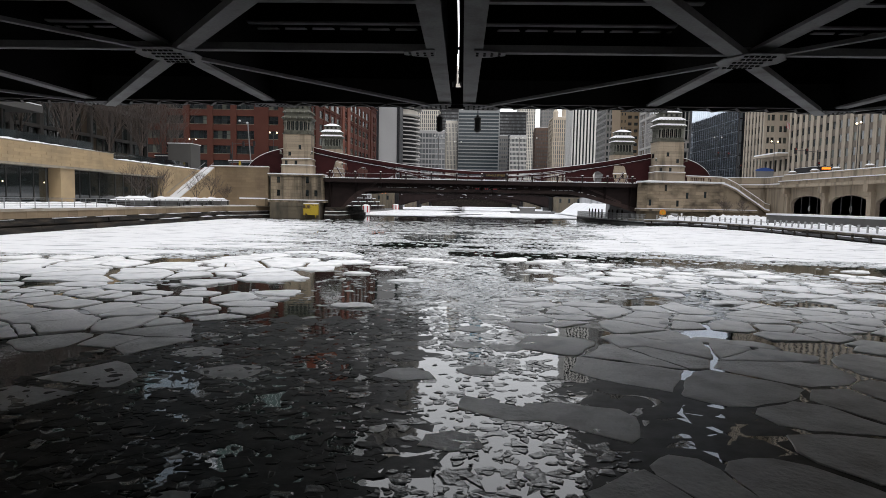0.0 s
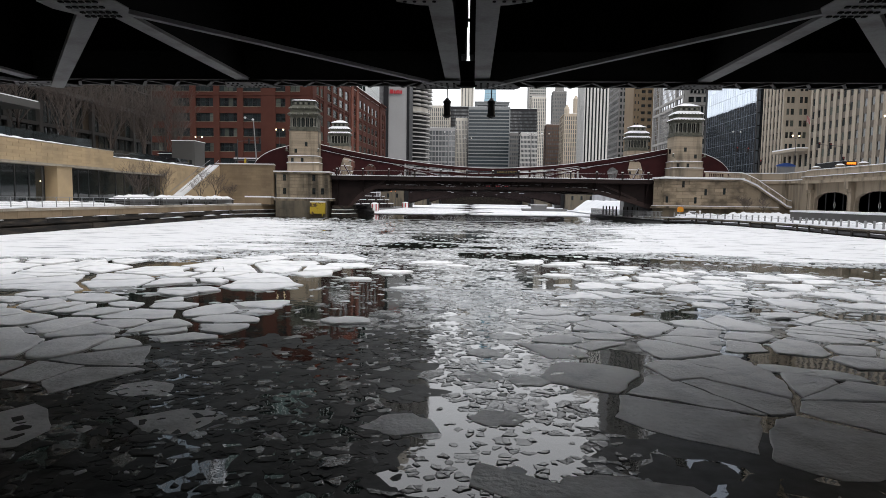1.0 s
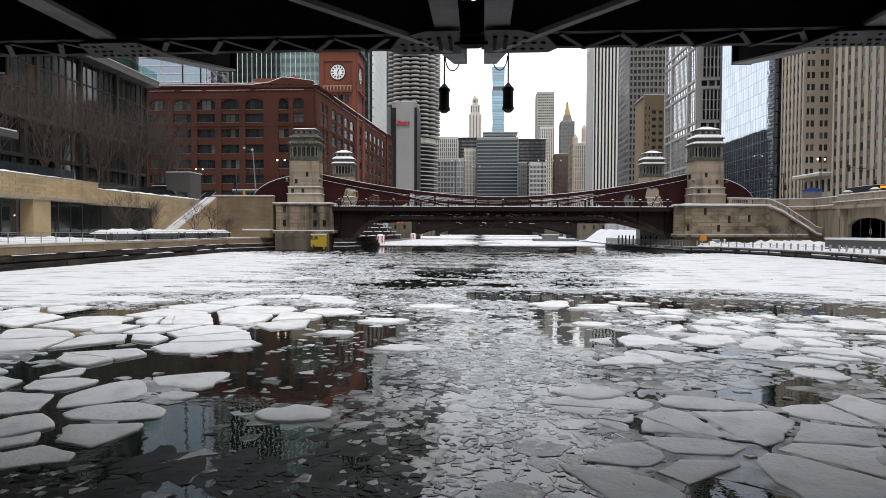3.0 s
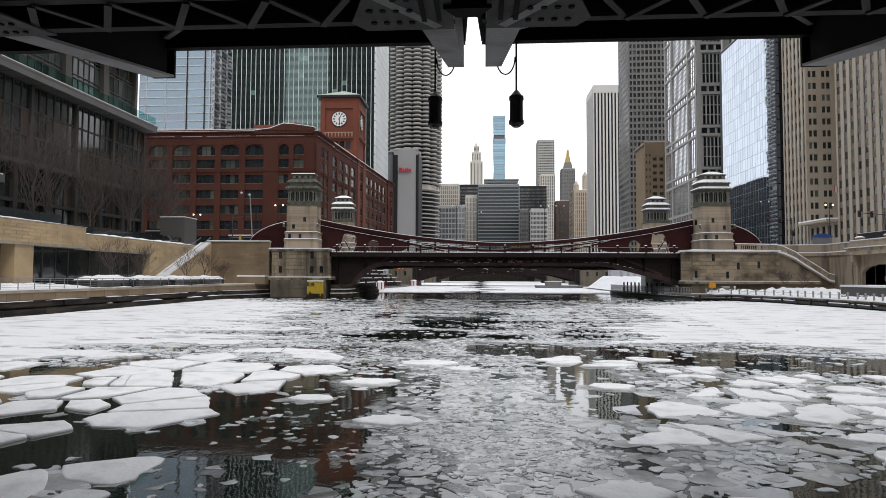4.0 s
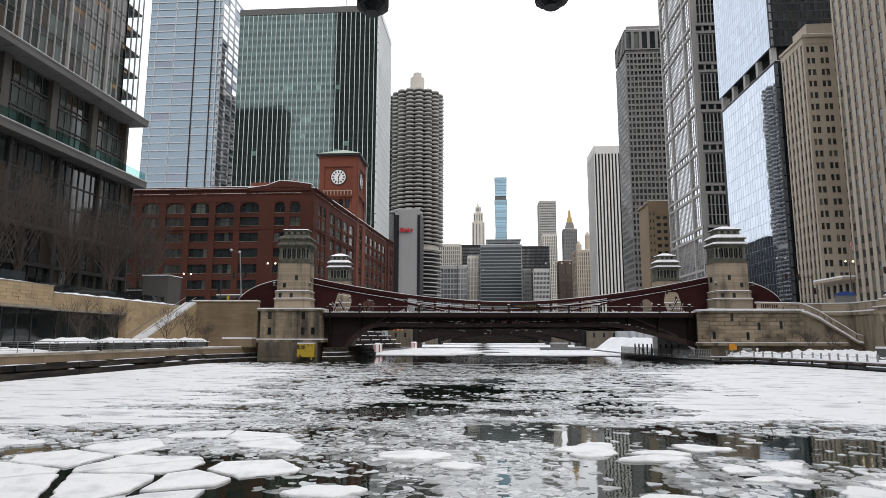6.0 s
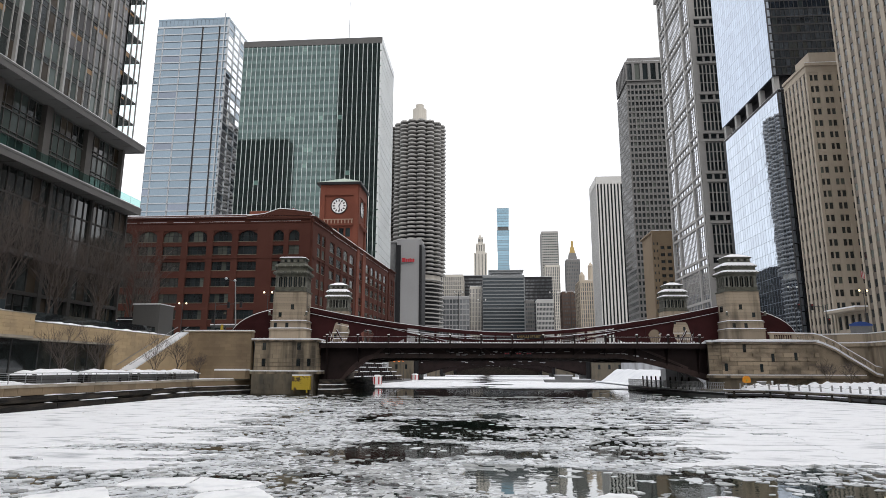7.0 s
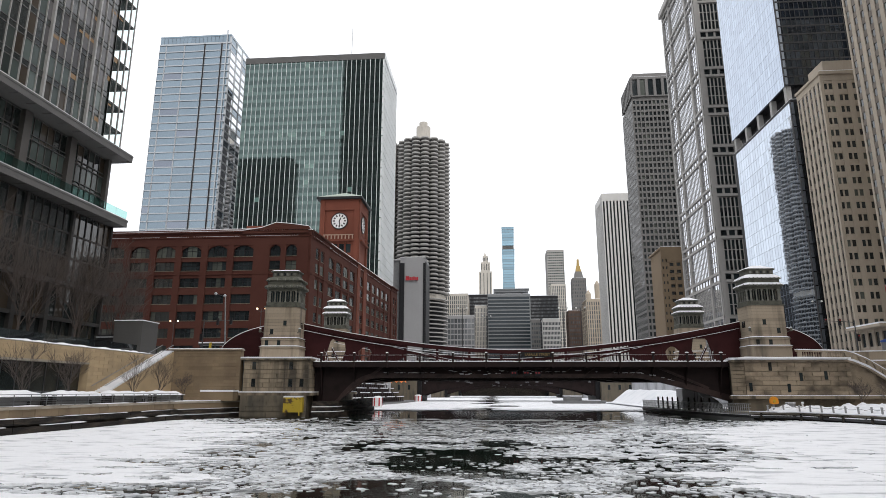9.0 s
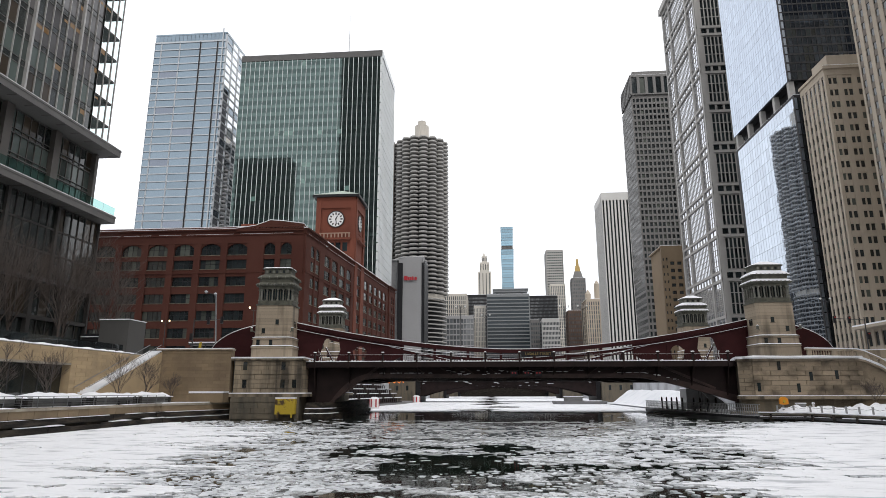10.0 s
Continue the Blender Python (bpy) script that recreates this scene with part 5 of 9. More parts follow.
part("ledge_snow", in_bridge(a), SNOW, pier, "snow lying on the ledges")
a = Acc()
a.prism([(-39.4, -3.8), (-30.1, -3.8), (-30.1, 34), (-39.4, 34)], -1, 3.0)
part("footing", in_bridge(a), STONED, pier)
for u, z in ((-37.9, 4.2), (-37.9, 6.6), (-32.6, 4.2), (-32.6, 6.6), (-31.0, 4.2)):
    a = Acc()
    a.box(u - 0.28, u + 0.28, -3.16, -2.9, z, z + 1.1)
    part("slit_window", in_bridge(a), G_DARK, pier)
# south abutment with its curving stair wall
spier = thing("bridge_abutment", "coursed limestone bridge abutment with a snowy balustraded stair", "abutment", tuple(BR @ Vector((36, 0, 0))))
a = Acc()
a.prism([(29.6, -1.8), (31, -3), (45.5, -3), (45.5, 34), (44.0, 34), (44.0, 5), (31.6, 5)], -1, 7.6)
part("core", in_bridge(a), STONED, spier)
a = Acc()
a.prism([(29.4, -2.1), (31, -3.4), (45.6, -3.4), (45.6, 34), (34, 34), (31.4, 5)], 7.6, 7.9)
a.prism([(29.0, -2.4), (31, -3.5), (52, -3.5), (52, -3.0), (29.0, -2.0)], 2.6, 3.0)
part("ledge", in_bridge(a), STONEB, spier)
a = Acc()
a.prism([(29.3, -2.2), (31, -3.5), (45.5, -3.5), (45.5, 34), (34, 34), (31.3, 5)], 7.903, 8.24)
a.prism([(29.1, -2.3), (31, -3.45), (51.9, -3.45), (51.9, -3.05), (29.1, -2.05)], 3.003, 3.12)
part("ledge_snow", in_bridge(a), SNOW, spier, "thick snow on the ledges")
for u, z in ((38.6, 5.0), (34.5, 6.4), (36.8, 3.5), (42.0, 5.2), (31.6, 3.6)):
    a = Acc()
    a.box(u - 0.22, u + 0.22, -3.16, -2.9, z, z + 1.15)
    part("slit_window", in_bridge(a), G_DARK, spier)
# stair wall falling to the quay in a flat, a slope and a flat
TOP = [(38.3, 9.25), (44.9, 9.1), (45.9, 8.85), (47.8, 8.0), (49.7, 6.75), (52.0, 5.3), (53.4, 4.35), (54.3, 4.15)]
a = Acc()
a.ribbon([(u, 1.0, z - 1.45) for u, z in TOP], -3.0, 1.5)
part("stair_wall", in_bridge(a), STONEW, spier)
a = Acc()
a.ribbon([(u, z - 1.45, z - 1.2) for u, z in TOP], -3.42, 1.4)
part("stair_ledge", in_bridge(a), STONE, spier)
a = Acc()
a.ribbon([(u, z - 1.197, z - 0.9 - 0.08 * nz(u, 0, 1.3)) for u, z in TOP[1:]], -3.48, -2.9)
part("stair_snow", in_bridge(a), SNOW, spier, "thick snow along the stair's ledge")
a = Acc()
a.ribbon([(u, z - 1.2, z - 1.0) for u, z in TOP], -3.28, -2.92)
a.ribbon([(u, z - 0.22, z) for u, z in TOP], -3.32, -2.88)
part("balustrade", in_bridge(a), STONE, spier)
for k in range(len(TOP) * 2 - 2):
    (u0, z0), (u1, z1) = TOP[k // 2], TOP[k // 2 + 1]
    f = 0.03 if k % 2 == 0 else 0.52
    uu, zz = u0 + (u1 - u0) * f, z0 + (z1 - z0) * f
    a = Acc()
    a.box(uu, uu + 0.55, -3.27, -2.93, zz - 1.45, zz - 0.2)
    part("balustrade_pier", in_bridge(a), STONE, spier)
b = Acc()
b.tube((0, 0, 0), (0, 0, 0.25), 0.07, 0.12, 8)
b.tube((0, 0, 0.25), (0, 0, 0.8), 0.12, 0.06, 8)
bal = b.mesh("baluster")
bal.materials.append(STONE)
u = 39.0
while u < 54:
    z = line(TOP, u)
    piece("baluster", bal, spier, BR @ pose(u, -3.1, z - 1.0))
    u += 0.34
a = Acc()
a.ribbon([(u, z + 0.003, z + 0.14 + 0.05 * nz(u, 5, 1.1)) for u, z in TOP], -3.4, -2.8)
part("balustrade_snow", in_bridge(a), SNOW, spier, "snow along the handrail")
a = Acc()
a.ribbon([(29.9, 7.903, 8.2), (31, 7.903, 8.32), (35, 7.903, 8.26), (40, 7.903, 8.3), (44.9, 7.903, 8.2)], -3.75, -3.0)
part("drift", in_bridge(a), SNOW, spier, "bulging snow on the main ledge", True)
# ---- north quay ----
a = Acc()
a.box(-47.9, QUAY_L, -30, 114.4, -1, 2.3)
solo("quay_north", a, CONCRETE, "concrete riverwalk quay", "quay", kind="structure")
q = thing("quay_facing", "weathered quay wall with wet timber fenders and snowy ledges", "quay wall", (QUAY_L, 40, 0))
b = Acc()
b.box(0, 0.12, 0.012, 1.488, 0, 0.66)
panel = b.mesh("capping_panel")
panel.materials.append(SANDOLD)
for i in range(96):
    piece("capping_panel", panel, q, pose(QUAY_L + 0.004 + 0.02 * srng.random(), -29.7 + 1.5 * i, 1.4))
for i in range(24):
    y0 = -30 + i * 6.0
    y1 = min(y0 + 5.97, 114.3)
    a = Acc()
    a.box(QUAY_L - 0.5, QUAY_L + 0.2, y0, y1, 2.065, 2.3)
    part("coping_stone", a, CONCRETE, q)


def ledge_snow(name, acc_x0, acc_x1, z, h, k, keep):
    """An uneven line of snow along a ledge of the quay, with breaks."""
    y, run = -30.0, []
    while y < 114:
        d = max(0.0, 0.6 + 1.3 * nz(y, 0, 2.7, k))
        lies = nz(y, 3, 4.5, k) < keep and d > 0.03 and y < 113.6
        if lies:
            run.append((y, d, acc_x0 + (acc_x1 - acc_x0) * min(1, 0.35 + 0.6 * d)))
        elif len(run) > 1:
            a = Acc()
            for yy, dd, w in run:
                a.v += [(acc_x0, yy, z), (w, yy, z), (w, yy, z + 0.4 * h * dd), (acc_x0, yy, z + h * dd)]
            n = len(run)
            a.f += [(4 * i + j, 4 * i + (j + 1) % 4, 4 * i + 4 + (j + 1) % 4, 4 * i + 4 + j) for i in range(n - 1) for j in range(4)]
            a.f += [(0, 1, 2, 3), tuple(4 * n - 4 + j for j in range(4))]
            part(name, a, SNOW, q, "uneven line of snow on the ledge")
        if not lies:
            run = []
        y += 0.6


for k in range(2):
    y = -30.0
    while y < 114:
        ln = min(srng.uniform(5, 11), 114.3 - y)
        a = Acc()
        x1 = QUAY_L + (0.3 if k == 0 else 0.62) + srng.uniform(-0.07, 0.07)
        z0, z1 = (0.8, 1.28 + srng.uniform(-0.06, 0.06)) if k == 0 else (-0.5, 0.62 + srng.uniform(-0.1, 0.08))
        a.prism([(QUAY_L + 0.004, y), (x1, y), (x1, y + ln - 0.05), (QUAY_L + 0.004, y + ln - 0.05)], z0, z1, [(QUAY_L + 0.004, y), (x1 - 0.05, y + 0.03), (x1 - 0.05, y + ln - 0.08), (QUAY_L + 0.004, y + ln - 0.05)])
        part("waling" if k == 0 else "timber_fender", a, DARKWALL, q)
        y += ln
a = Acc()
a.box(QUAY_L - 0.3, QUAY_L + 0.1, -30, 114.3, -0.6, 1.4)
part("backing", a, DARKWALL, q)
ledge_snow("coping_snow", QUAY_L - 0.5, QUAY_L + 0.2, 2.303, 0.08, 1, 0.4)
ledge_snow("waling_snow", QUAY_L + 0.05, QUAY_L + 0.36, 1.32, 0.1, 5, 0.2)
ledge_snow("fender_snow", QUAY_L + 0.2, QUAY_L + 0.68, 0.66, 0.13, 9, -0.02)
a = Acc()
a.box(-47.4, -41.2, -30, 114, 2.304, 2.36)
solo("quay_snow", a, SNOW, "trodden snow on the riverwalk", "snow", kind="structure")
fence = thing("riverwalk_fence", "thin grey metal railing along the quay", "fence", (-40.9, 40, 2.3))
a = Acc()
a.box(-40.93, -40.87, -10, 106, 3.28, 3.34)
part("top_rail", a, GALV, fence)
for z in (2.55, 2.75, 2.95, 3.12):
    a = Acc()
    a.box(-40.915, -40.885, -10, 106, z, z + 0.025)
    part("wire", a, GALV, fence)
b = Acc()
b.box(-0.03, 0.03, -0.025, 0.025, 0, 1.0)
pm = b.mesh("post")
pm.materials.append(GALV)
for i in range(59):
    piece("post", pm, fence, pose(-40.9, -10 + 2.0 * i, 2.3))


def snow_mound(acc, x0, x1, y0, y1, z, h, k):
    """A lumpy snow heap on a rectangle."""
    nx, ny = max(3, int((x1 - x0) / 0.35)), max(3, int((y1 - y0) / 0.35))
    b = len(acc.v)
    for i in range(nx + 1):
        for j in range(ny + 1):
            fx, fy = i / nx, j / ny
            e = min(1, 4 * min(fx, 1 - fx)) * min(1, 6 * min(fy, 1 - fy))
            x, y = x0 + (x1 - x0) * fx, y0 + (y1 - y0) * fy
            acc.v.append((x, y, z + h * e ** 0.6 * (0.75 + 0.5 * nz(x, y, 1.1, k))))
    acc.f += [(b + i * (ny + 1) + j, b + (i + 1) * (ny + 1) + j, b + (i + 1) * (ny + 1) + j + 1, b + i * (ny + 1) + j + 1) for i in range(nx) for j in range(ny)]


for y0, y1 in ((75.5, 82.5), (83.5, 91.5), (92.7, 100.5), (101.3, 108.5)):
    t = thing("planter", "low grey planter box heaped with snow", "planter", (-42.3, y0, 2.3), "planters on the riverwalk")
    a = Acc()
    a.box(-43.3, -41.5, y0 + 0.25, y1 - 0.25, 2.3, 3.15)
    part("box", a, GREYC, t)
    for ye in (y0, y1 - 0.5):
        a = Acc()
        a.box(-43.4, -41.42, ye, ye + 0.5, 2.3, 3.22)
        part("end_block", a, BASALT, t)
    a = Acc()
    a.box(-41.44, -41.3, y0 + 0.6, y1 - 0.6, 2.7, 2.78)
    part("ledge", a, METAL, t)
    a = Acc()
    snow_mound(a, -43.6, -41.35, y0 - 0.5, y1 + 0.5, 3.1, 0.6, y0)
    part("snow_heap", a, SNOW, t, "lumpy heaped snow", True)
a = Acc()
snow_mound(a, -47.2, -41.3, 44, 76, 2.36, 0.55, 13)
solo("riverwalk_drift", a, SNOW, "drifted snow on the riverwalk by the shops", "snow", kind="structure", smooth=True)
for y0 in (80, 88.5, 96.5):
    t = thing("bench", "dark slatted bench on the riverwalk", "bench", (-41.3, y0, 2.3), "benches on the riverwalk")
    for k in range(3):
        a = Acc()
        a.box(-41.42 + 0.12 * k, -41.33 + 0.12 * k, y0, y0 + 2.4, 2.72, 2.77)
        part("slat", a, METAL, t)
    for k in range(2):
        a = Acc()
        a.box(-41.4, -41.05, y0 + 0.2 + 1.9 * k, y0 + 0.28 + 1.9 * k, 2.3, 2.72)
        part("leg", a, METAL, t)

# ---- terrace with shop fronts above the quay ----
terr = thing("riverside_terrace", "buff stone terrace building with dark shop fronts and snowy parapet", "building", (-47.5, 60, 2.3))
a = Acc()
a.box(-70, -48.6, -30, 98, 2.3, 8.9)
part("back_wall", a, GREYC, terr)
a = Acc()
a.box(-70, -46.7, -30, 81.8, 6.75, 7.0)
a.box(-70, -47.4, 81.8, 97, 6.65, 6.85)
part("soffit", a, CONCRETE, terr)
for y0, y1 in ((20, 21.8), (36, 37.8), (53, 54.8), (71.0, 73.6)):
    a = Acc()
    a.box(-48.4, -46.9, y0, y1, 2.3, 6.75)
    part("pillar", a, SANDSTONE, terr)
a = Acc()
a.box(-47.3, -46.75, -30, 81.8, 7.0, 9.2)
a.box(-48.5, -47.45, 81.8, 97, 6.85, 8.5)
a.box(-48.5, -47.45, 97, 112.5, 2.3, 8.5)
part("parapet", a, SANDSTONE, terr)
a = Acc()
a.box(-47.4, -46.7, -30, 81.9, 9.2, 9.3)
a.box(-48.6, -47.4, 81.9, 112.5, 8.5, 8.6)
part("coping", a, CONCRETE, terr)
a = Acc()
snow_mound(a, -48.8, -46.75, -25, 81.8, 9.3, 0.3, 3)
snow_mound(a, -49.5, -47.45, 82, 112.4, 8.6, 0.3, 4)
part("parapet_snow", a, SNOW, terr, "snow drifted on the parapet", True)
for y0, y1 in ((-20, 81.6), (82, 112.4)):
    z = 9.4 if y0 < 0 else 8.7
    x = -47.6 if y0 < 0 else -48.4
    for k in range(int((y1 - y0) / 3.4)):
        a = Acc()
        ya = y0 + 3.4 * k
        a.box(x - 0.012, x + 0.012, ya + 0.04, ya + 3.36, z, z + 1.0)
        part("balustrade_pane", a, G_DARK, terr, "smoky glass balustrade panel")
gy = -20.0
while gy < 96:
    if not any(p0 - 0.2 < gy + 1.0 < p1 + 0.2 for p0, p1 in ((20, 21.8), (36, 37.8), (53, 54.8), (71.0, 73.6))):
        a = Acc()
        x = -48.2 if gy < 81 else -48.45
        a.box(x - 0.05, x, gy + 0.06, gy + 2.04, 2.45, 6.7)
        part("shop_window", a, G_SHOP, terr)
        a = Acc()
        a.box(x - 0.06, x + 0.06, gy - 0.06, gy + 0.06, 2.3, 6.7)
        part("mullion", a, METAL, terr)
    gy += 2.1
rl = random.Random(29)
for k in range(16):
    a = Acc()
    y, z = rl.uniform(28, 70), rl.uniform(4.6, 5.9)
    if 35.5 < y < 38 or 52.5 < y < 55:
        continue
    a.tube((-48.16, y, z - 0.07), (-48.16, y, z), 0.03, 0.075, 6)
    a.tube((-48.16, y, z), (-48.16, y, z + 0.07), 0.075, 0.03, 6)
    part("shop_lamp", a, LAMP, terr, "small warm lamp behind the shop window")
# stair up to the street, deep in snow
st = thing("riverwalk_stair", "outdoor stair buried in snow between buff walls", "stair", (-46, 105, 2.3))
a = Acc()
a.prism([(-47.4, 98.5), (-45.6, 98.5), (-45.6, 113.0), (-47.4, 113.0)], 2.3, [3.4, 3.4, 9.1, 9.1])
part("ramp_wall", a, SANDSTONE, st)
b = Acc()
b.box(-0.85, 0.85, 0, 0.42, 0, 0.2)
sm = b.mesh("step")
sm.materials.append(SNOW)
for i in range(33):
    piece("step", sm, st, pose(-46.5, 98.6 + 0.43 * i, 3.5 + 0.172 * i))
a = Acc()
a.beam((-45.65, 97.8, 4.2), (-45.65, 112.6, 10.0), 0.06, 0.06)
a.beam((-47.3, 97.8, 4.2), (-47.3, 112.6, 10.0), 0.06, 0.06)
part("handrail", a, GALV, st)
# wall between stair and bridge
fr, w = wall_frame((-45.9, 112.9), (-36.0, 113.6))
wl2 = thing("abutment_wall", "buff coursed stone wall with a snow cap", "wall", (-41, 113.5, 2.3))
a = Acc()
a.fbox(fr, -0.4, w, -1.2, 0.0, 2.3, 9.3)
part("core", a, SANDOLD, wl2)
a = Acc()
a.fbox(fr, -0.5, w + 0.1, -1.3, 0.2, 9.3, 9.45)
part("coping", a, CONCRETE, wl2)
a = Acc()
a.fbox(fr, -0.45, w, -1.2, 0.15, 9.453, 9.58)
part("coping_snow", a, SNOW, wl2)
a = Acc()
a.fbox(fr, 5.4, w, 0.1, 2.2, 2.3, 3.5)
part("plinth_block", a, SANDOLD, wl2)
a = Acc()
a.fbox(fr, 5.35, w + 0.05, 0.12, 2.25, 3.504, 3.75)
part("plinth_snow", a, SNOW, wl2)
# quay return that meets the pier at a slant
fr, w = wall_frame((-40.25, 104.0), (-36.2, 115.4))
qr = thing("quay_return", "slanting end of the quay with snowy timber ledges", "quay wall", (-38, 111, 0))
a = Acc()
a.prism([(-40.3, 104.0), (-36.25, 115.4), (-42, 115.4)], -1, 2.06)
part("body", a, CONCRETE, qr)
a = Acc()
a.fbox(fr, 0, w, -1.2, 0.18, 2.065, 2.3)
part("coping_stone", a, CONCRETE, qr)
a = Acc()
a.fbox(fr, 0, w, -1.2, 0.16, 2.303, 2.4)
part("coping_snow", a, SNOW, qr)
for z0, z1, n1 in ((1.4, 2.06, 0.12), (0.8, 1.3, 0.3), (-0.6, 0.62, 0.6)):
    a = Acc()
    a.fbox(fr, 0, w, 0.004, n1, z0, z1)
    part("facing_band", a, SANDOLD if z0 > 1 else DARKWALL, qr)
    if z0 < 1:
        a = Acc()
        a.fbox(fr, 0.5, w - 1, n1 - 0.22, n1 - 0.02, z1 + 0.003, z1 + 0.07)
        part("ledge_snow", a, SNOW, qr)
# fender box at the pier
t = thing("fender_box", "yellow painted steel fender box with snow on top", "fender", tuple(BR @ Vector((-31.7, -4.5, 0.8))))
a = Acc()
a.box(-33.0, -30.35, -4.75, -3.82, 0.75, 2.75)
part("body", in_bridge(a), YELLOW, t)
for u in (-32.6, -30.75):
    a = Acc()
    a.box(u - 0.1, u + 0.1, -4.78, -4.7, 0.3, 2.7)
    part("strap", in_bridge(a), YELLOW, t)
a = Acc()
a.box(-33.0, -30.35, -4.75, -3.85, 2.753, 2.95)
part("snow_cap", in_bridge(a), SNOW, t)
# stepped timber fender in front of the girder's foot
fd = thing("pier_fender", "dark stepped timber fender round the bridge pier", "fender", tuple(BR @ Vector((-26.5, 0, 0))))
for k, (off, z0, z1) in enumerate(((0.0, -1, 0.75), (0.35, 0.78, 1.4), (0.75, 1.43, 2.2))):
    FP = [(-29.3, -3.9 + off), (-27.0, -3.5 + off), (-26.0, -1.8 + off), (-25.2 - off, 0.6 + off), (-25.2 - off, 30)]
    for (u0, v0), (u1, v1) in zip(FP, FP[1:]):
        a = Acc()
        a.prism([(u0, v0), (u1, v1), (u1 - 1.6, v1 + 2.5), (u0 - 0.4, v0 + 2.5)], z0, z1)
        part("timber", in_bridge(a), DARKWALL, fd)
        if k and v1 < 5:
            a = Acc()
            a.prism([(u0, v0 - 0.3), (u1 + 0.05, v1 - 0.3), (u1 - 0.1, v1), (u0, v0)], z0 - 0.026, z0 + 0.09)
            part("fender_snow", in_bridge(a), SNOW, fd)

# ---- south quay ----
EDGE = [(41.5, -30), (43.2, 60), (43.5, 88), (41.6, 102), (38.2, 111.5), (33.0, 113.0)]
a = Acc()
a.prism(EDGE + [(31.5, 118), (58.6, 122), (58.6, -30)], -1, 1.0)
solo("quay_south", a, CONCRETE, "concrete riverwalk quay under snow", "quay", kind="structure")
a = Acc()
snow_mound(a, 43.7, 47.5, -28, 100, 1.0, 0.75, 8)
snow_mound(a, 51.5, 58.4, -28, 100, 1.0, 0.4, 28)
snow_mound(a, 41.5, 57, 99, 116.0, 1.0, 1.15, 9)
snow_mound(a, 36, 45, 111.5, 116.0, 1.0, 0.9, 19)
solo("south_quay_snow", a, SNOW, "deep lumpy snow on the riverwalk", "snow", kind="structure", smooth=True)
q = thing("south_quay_facing", "dark timber quay wall with a snowy edge beam", "quay wall", (43, 60, 0))
for (x0, y0), (x1, y1) in zip(EDGE, EDGE[1:]):
    fr, w = wall_frame((x1, y1), (x0, y0))
    a = Acc()
    a.fbox(fr, 0, w, 0.01, 0.25, -0.5, 0.75)
    part("timber_fender", a, DARKWALL, q)
    a = Acc()
    a.fbox(fr, 0, w, -0.3, 0.32, 1.004, 1.12)
    part("edge_snow", a, SNOW, q)
    # waling beam with broken strips of snow, and vertical fender piles
    a = Acc()
    a.fbox(fr, 0, w, 0.26, 0.5, 0.28, 0.56)
    part("waling", a, METAL, q)
    u = 0.4
    while u < w - 1:
        ln = min(srng.uniform(1.0, 5.5), w - u - 0.1)
        a = Acc()
        a.fbox(fr, u, u + ln, 0.27, 0.52, 0.563, 0.6 + 0.1 * srng.random())
        if srng.random() < 0.72:
            part("waling_snow", a, SNOW, q)
        u += ln + srng.uniform(0.2, 2.2)
    for i in range(int(w / 3.0)):
        a = Acc()
        a.fbox(fr, 1.2 + 3.0 * i, 1.45 + 3.0 * i, 0.503, 0.66, -0.5, 0.82 + 0.1 * srng.random())
        part("fender_pile", a, DARKWALL, q)
t = thing("standpipe", "small white standpipe in the snow on the quay", "standpipe", (39.6, 112.6, 1))
a = Acc()
a.tube((39.6, 112.6, 1.0), (39.6, 112.6, 2.1), 0.13, 0.11, 8)
part("pipe", a, WHITE, t)
a = Acc()
a.tube((39.6, 112.6, 2.103), (39.6, 112.6, 2.3), 0.2, 0.14, 8)
part("cap", a, SNOW, t)
b = Acc()
b.box(-0.08, 0.08, -0.08, 0.08, 0, 0.8)
b.prism([(-0.11, -0.11), (0.11, -0.11), (0.11, 0.11), (-0.11, 0.11)], 0.8, 0.92, [(-0.08, -0.08), (0.08, -0.08), (0.08, 0.08), (-0.08, 0.08)])
chain_fence = thing("chain_fence", "low dark posts joined by chains along the snowy quay", "fence", (43, 60, 1))
bm_post = b.mesh("post")
bm_post.materials.append(RAILGREY)
prev = None
for (x0, y0), (x1, y1) in zip(EDGE, EDGE[1:]):
    d = math.hypot(x1 - x0, y1 - y0)
    n = max(1, int(d / 1.5))
    for i in range(n):
        x, y = x0 + (x1 - x0) * i / n + 0.45, y0 + (y1 - y0) * i / n
        piece("post", bm_post, chain_fence, pose(x, y, 1.0))
        if prev:
            a = Acc()
            mx, my = (x + prev[0]) / 2, (y + prev[1]) / 2
            a.beam((prev[0], prev[1], 1.7), (mx, my, 1.52), 0.03, 0.03)
            a.beam((mx, my, 1.52), (x, y, 1.7), 0.03, 0.03)
            part("chain", a, METAL, chain_fence)
            if srng.random() < 0.8:
                a = Acc()
                q = srng.uniform(0.15, 0.3)
                a.beam((prev[0] + (x - prev[0]) * q, prev[1] + (y - prev[1]) * q, 1.62), (mx, my, 1.56), 0.07, 0.07 + 0.08 * srng.random())
                a.beam((mx, my, 1.56), (x - (x - prev[0]) * q, y - (y - prev[1]) * q, 1.62), 0.07, 0.07 + 0.08 * srng.random())
                part("chain_snow", a, SNOW, chain_fence)
        prev = (x, y)
a = Acc()
a.box(47.6, 48.1, -28, 98, 1.0, 2.5)
solo("planter_wall", a, DARKMETAL, "grey planter wall along the riverwalk", "wall")
a = Acc()
a.box(47.5, 51.5, -28, 98, 2.504, 2.75)
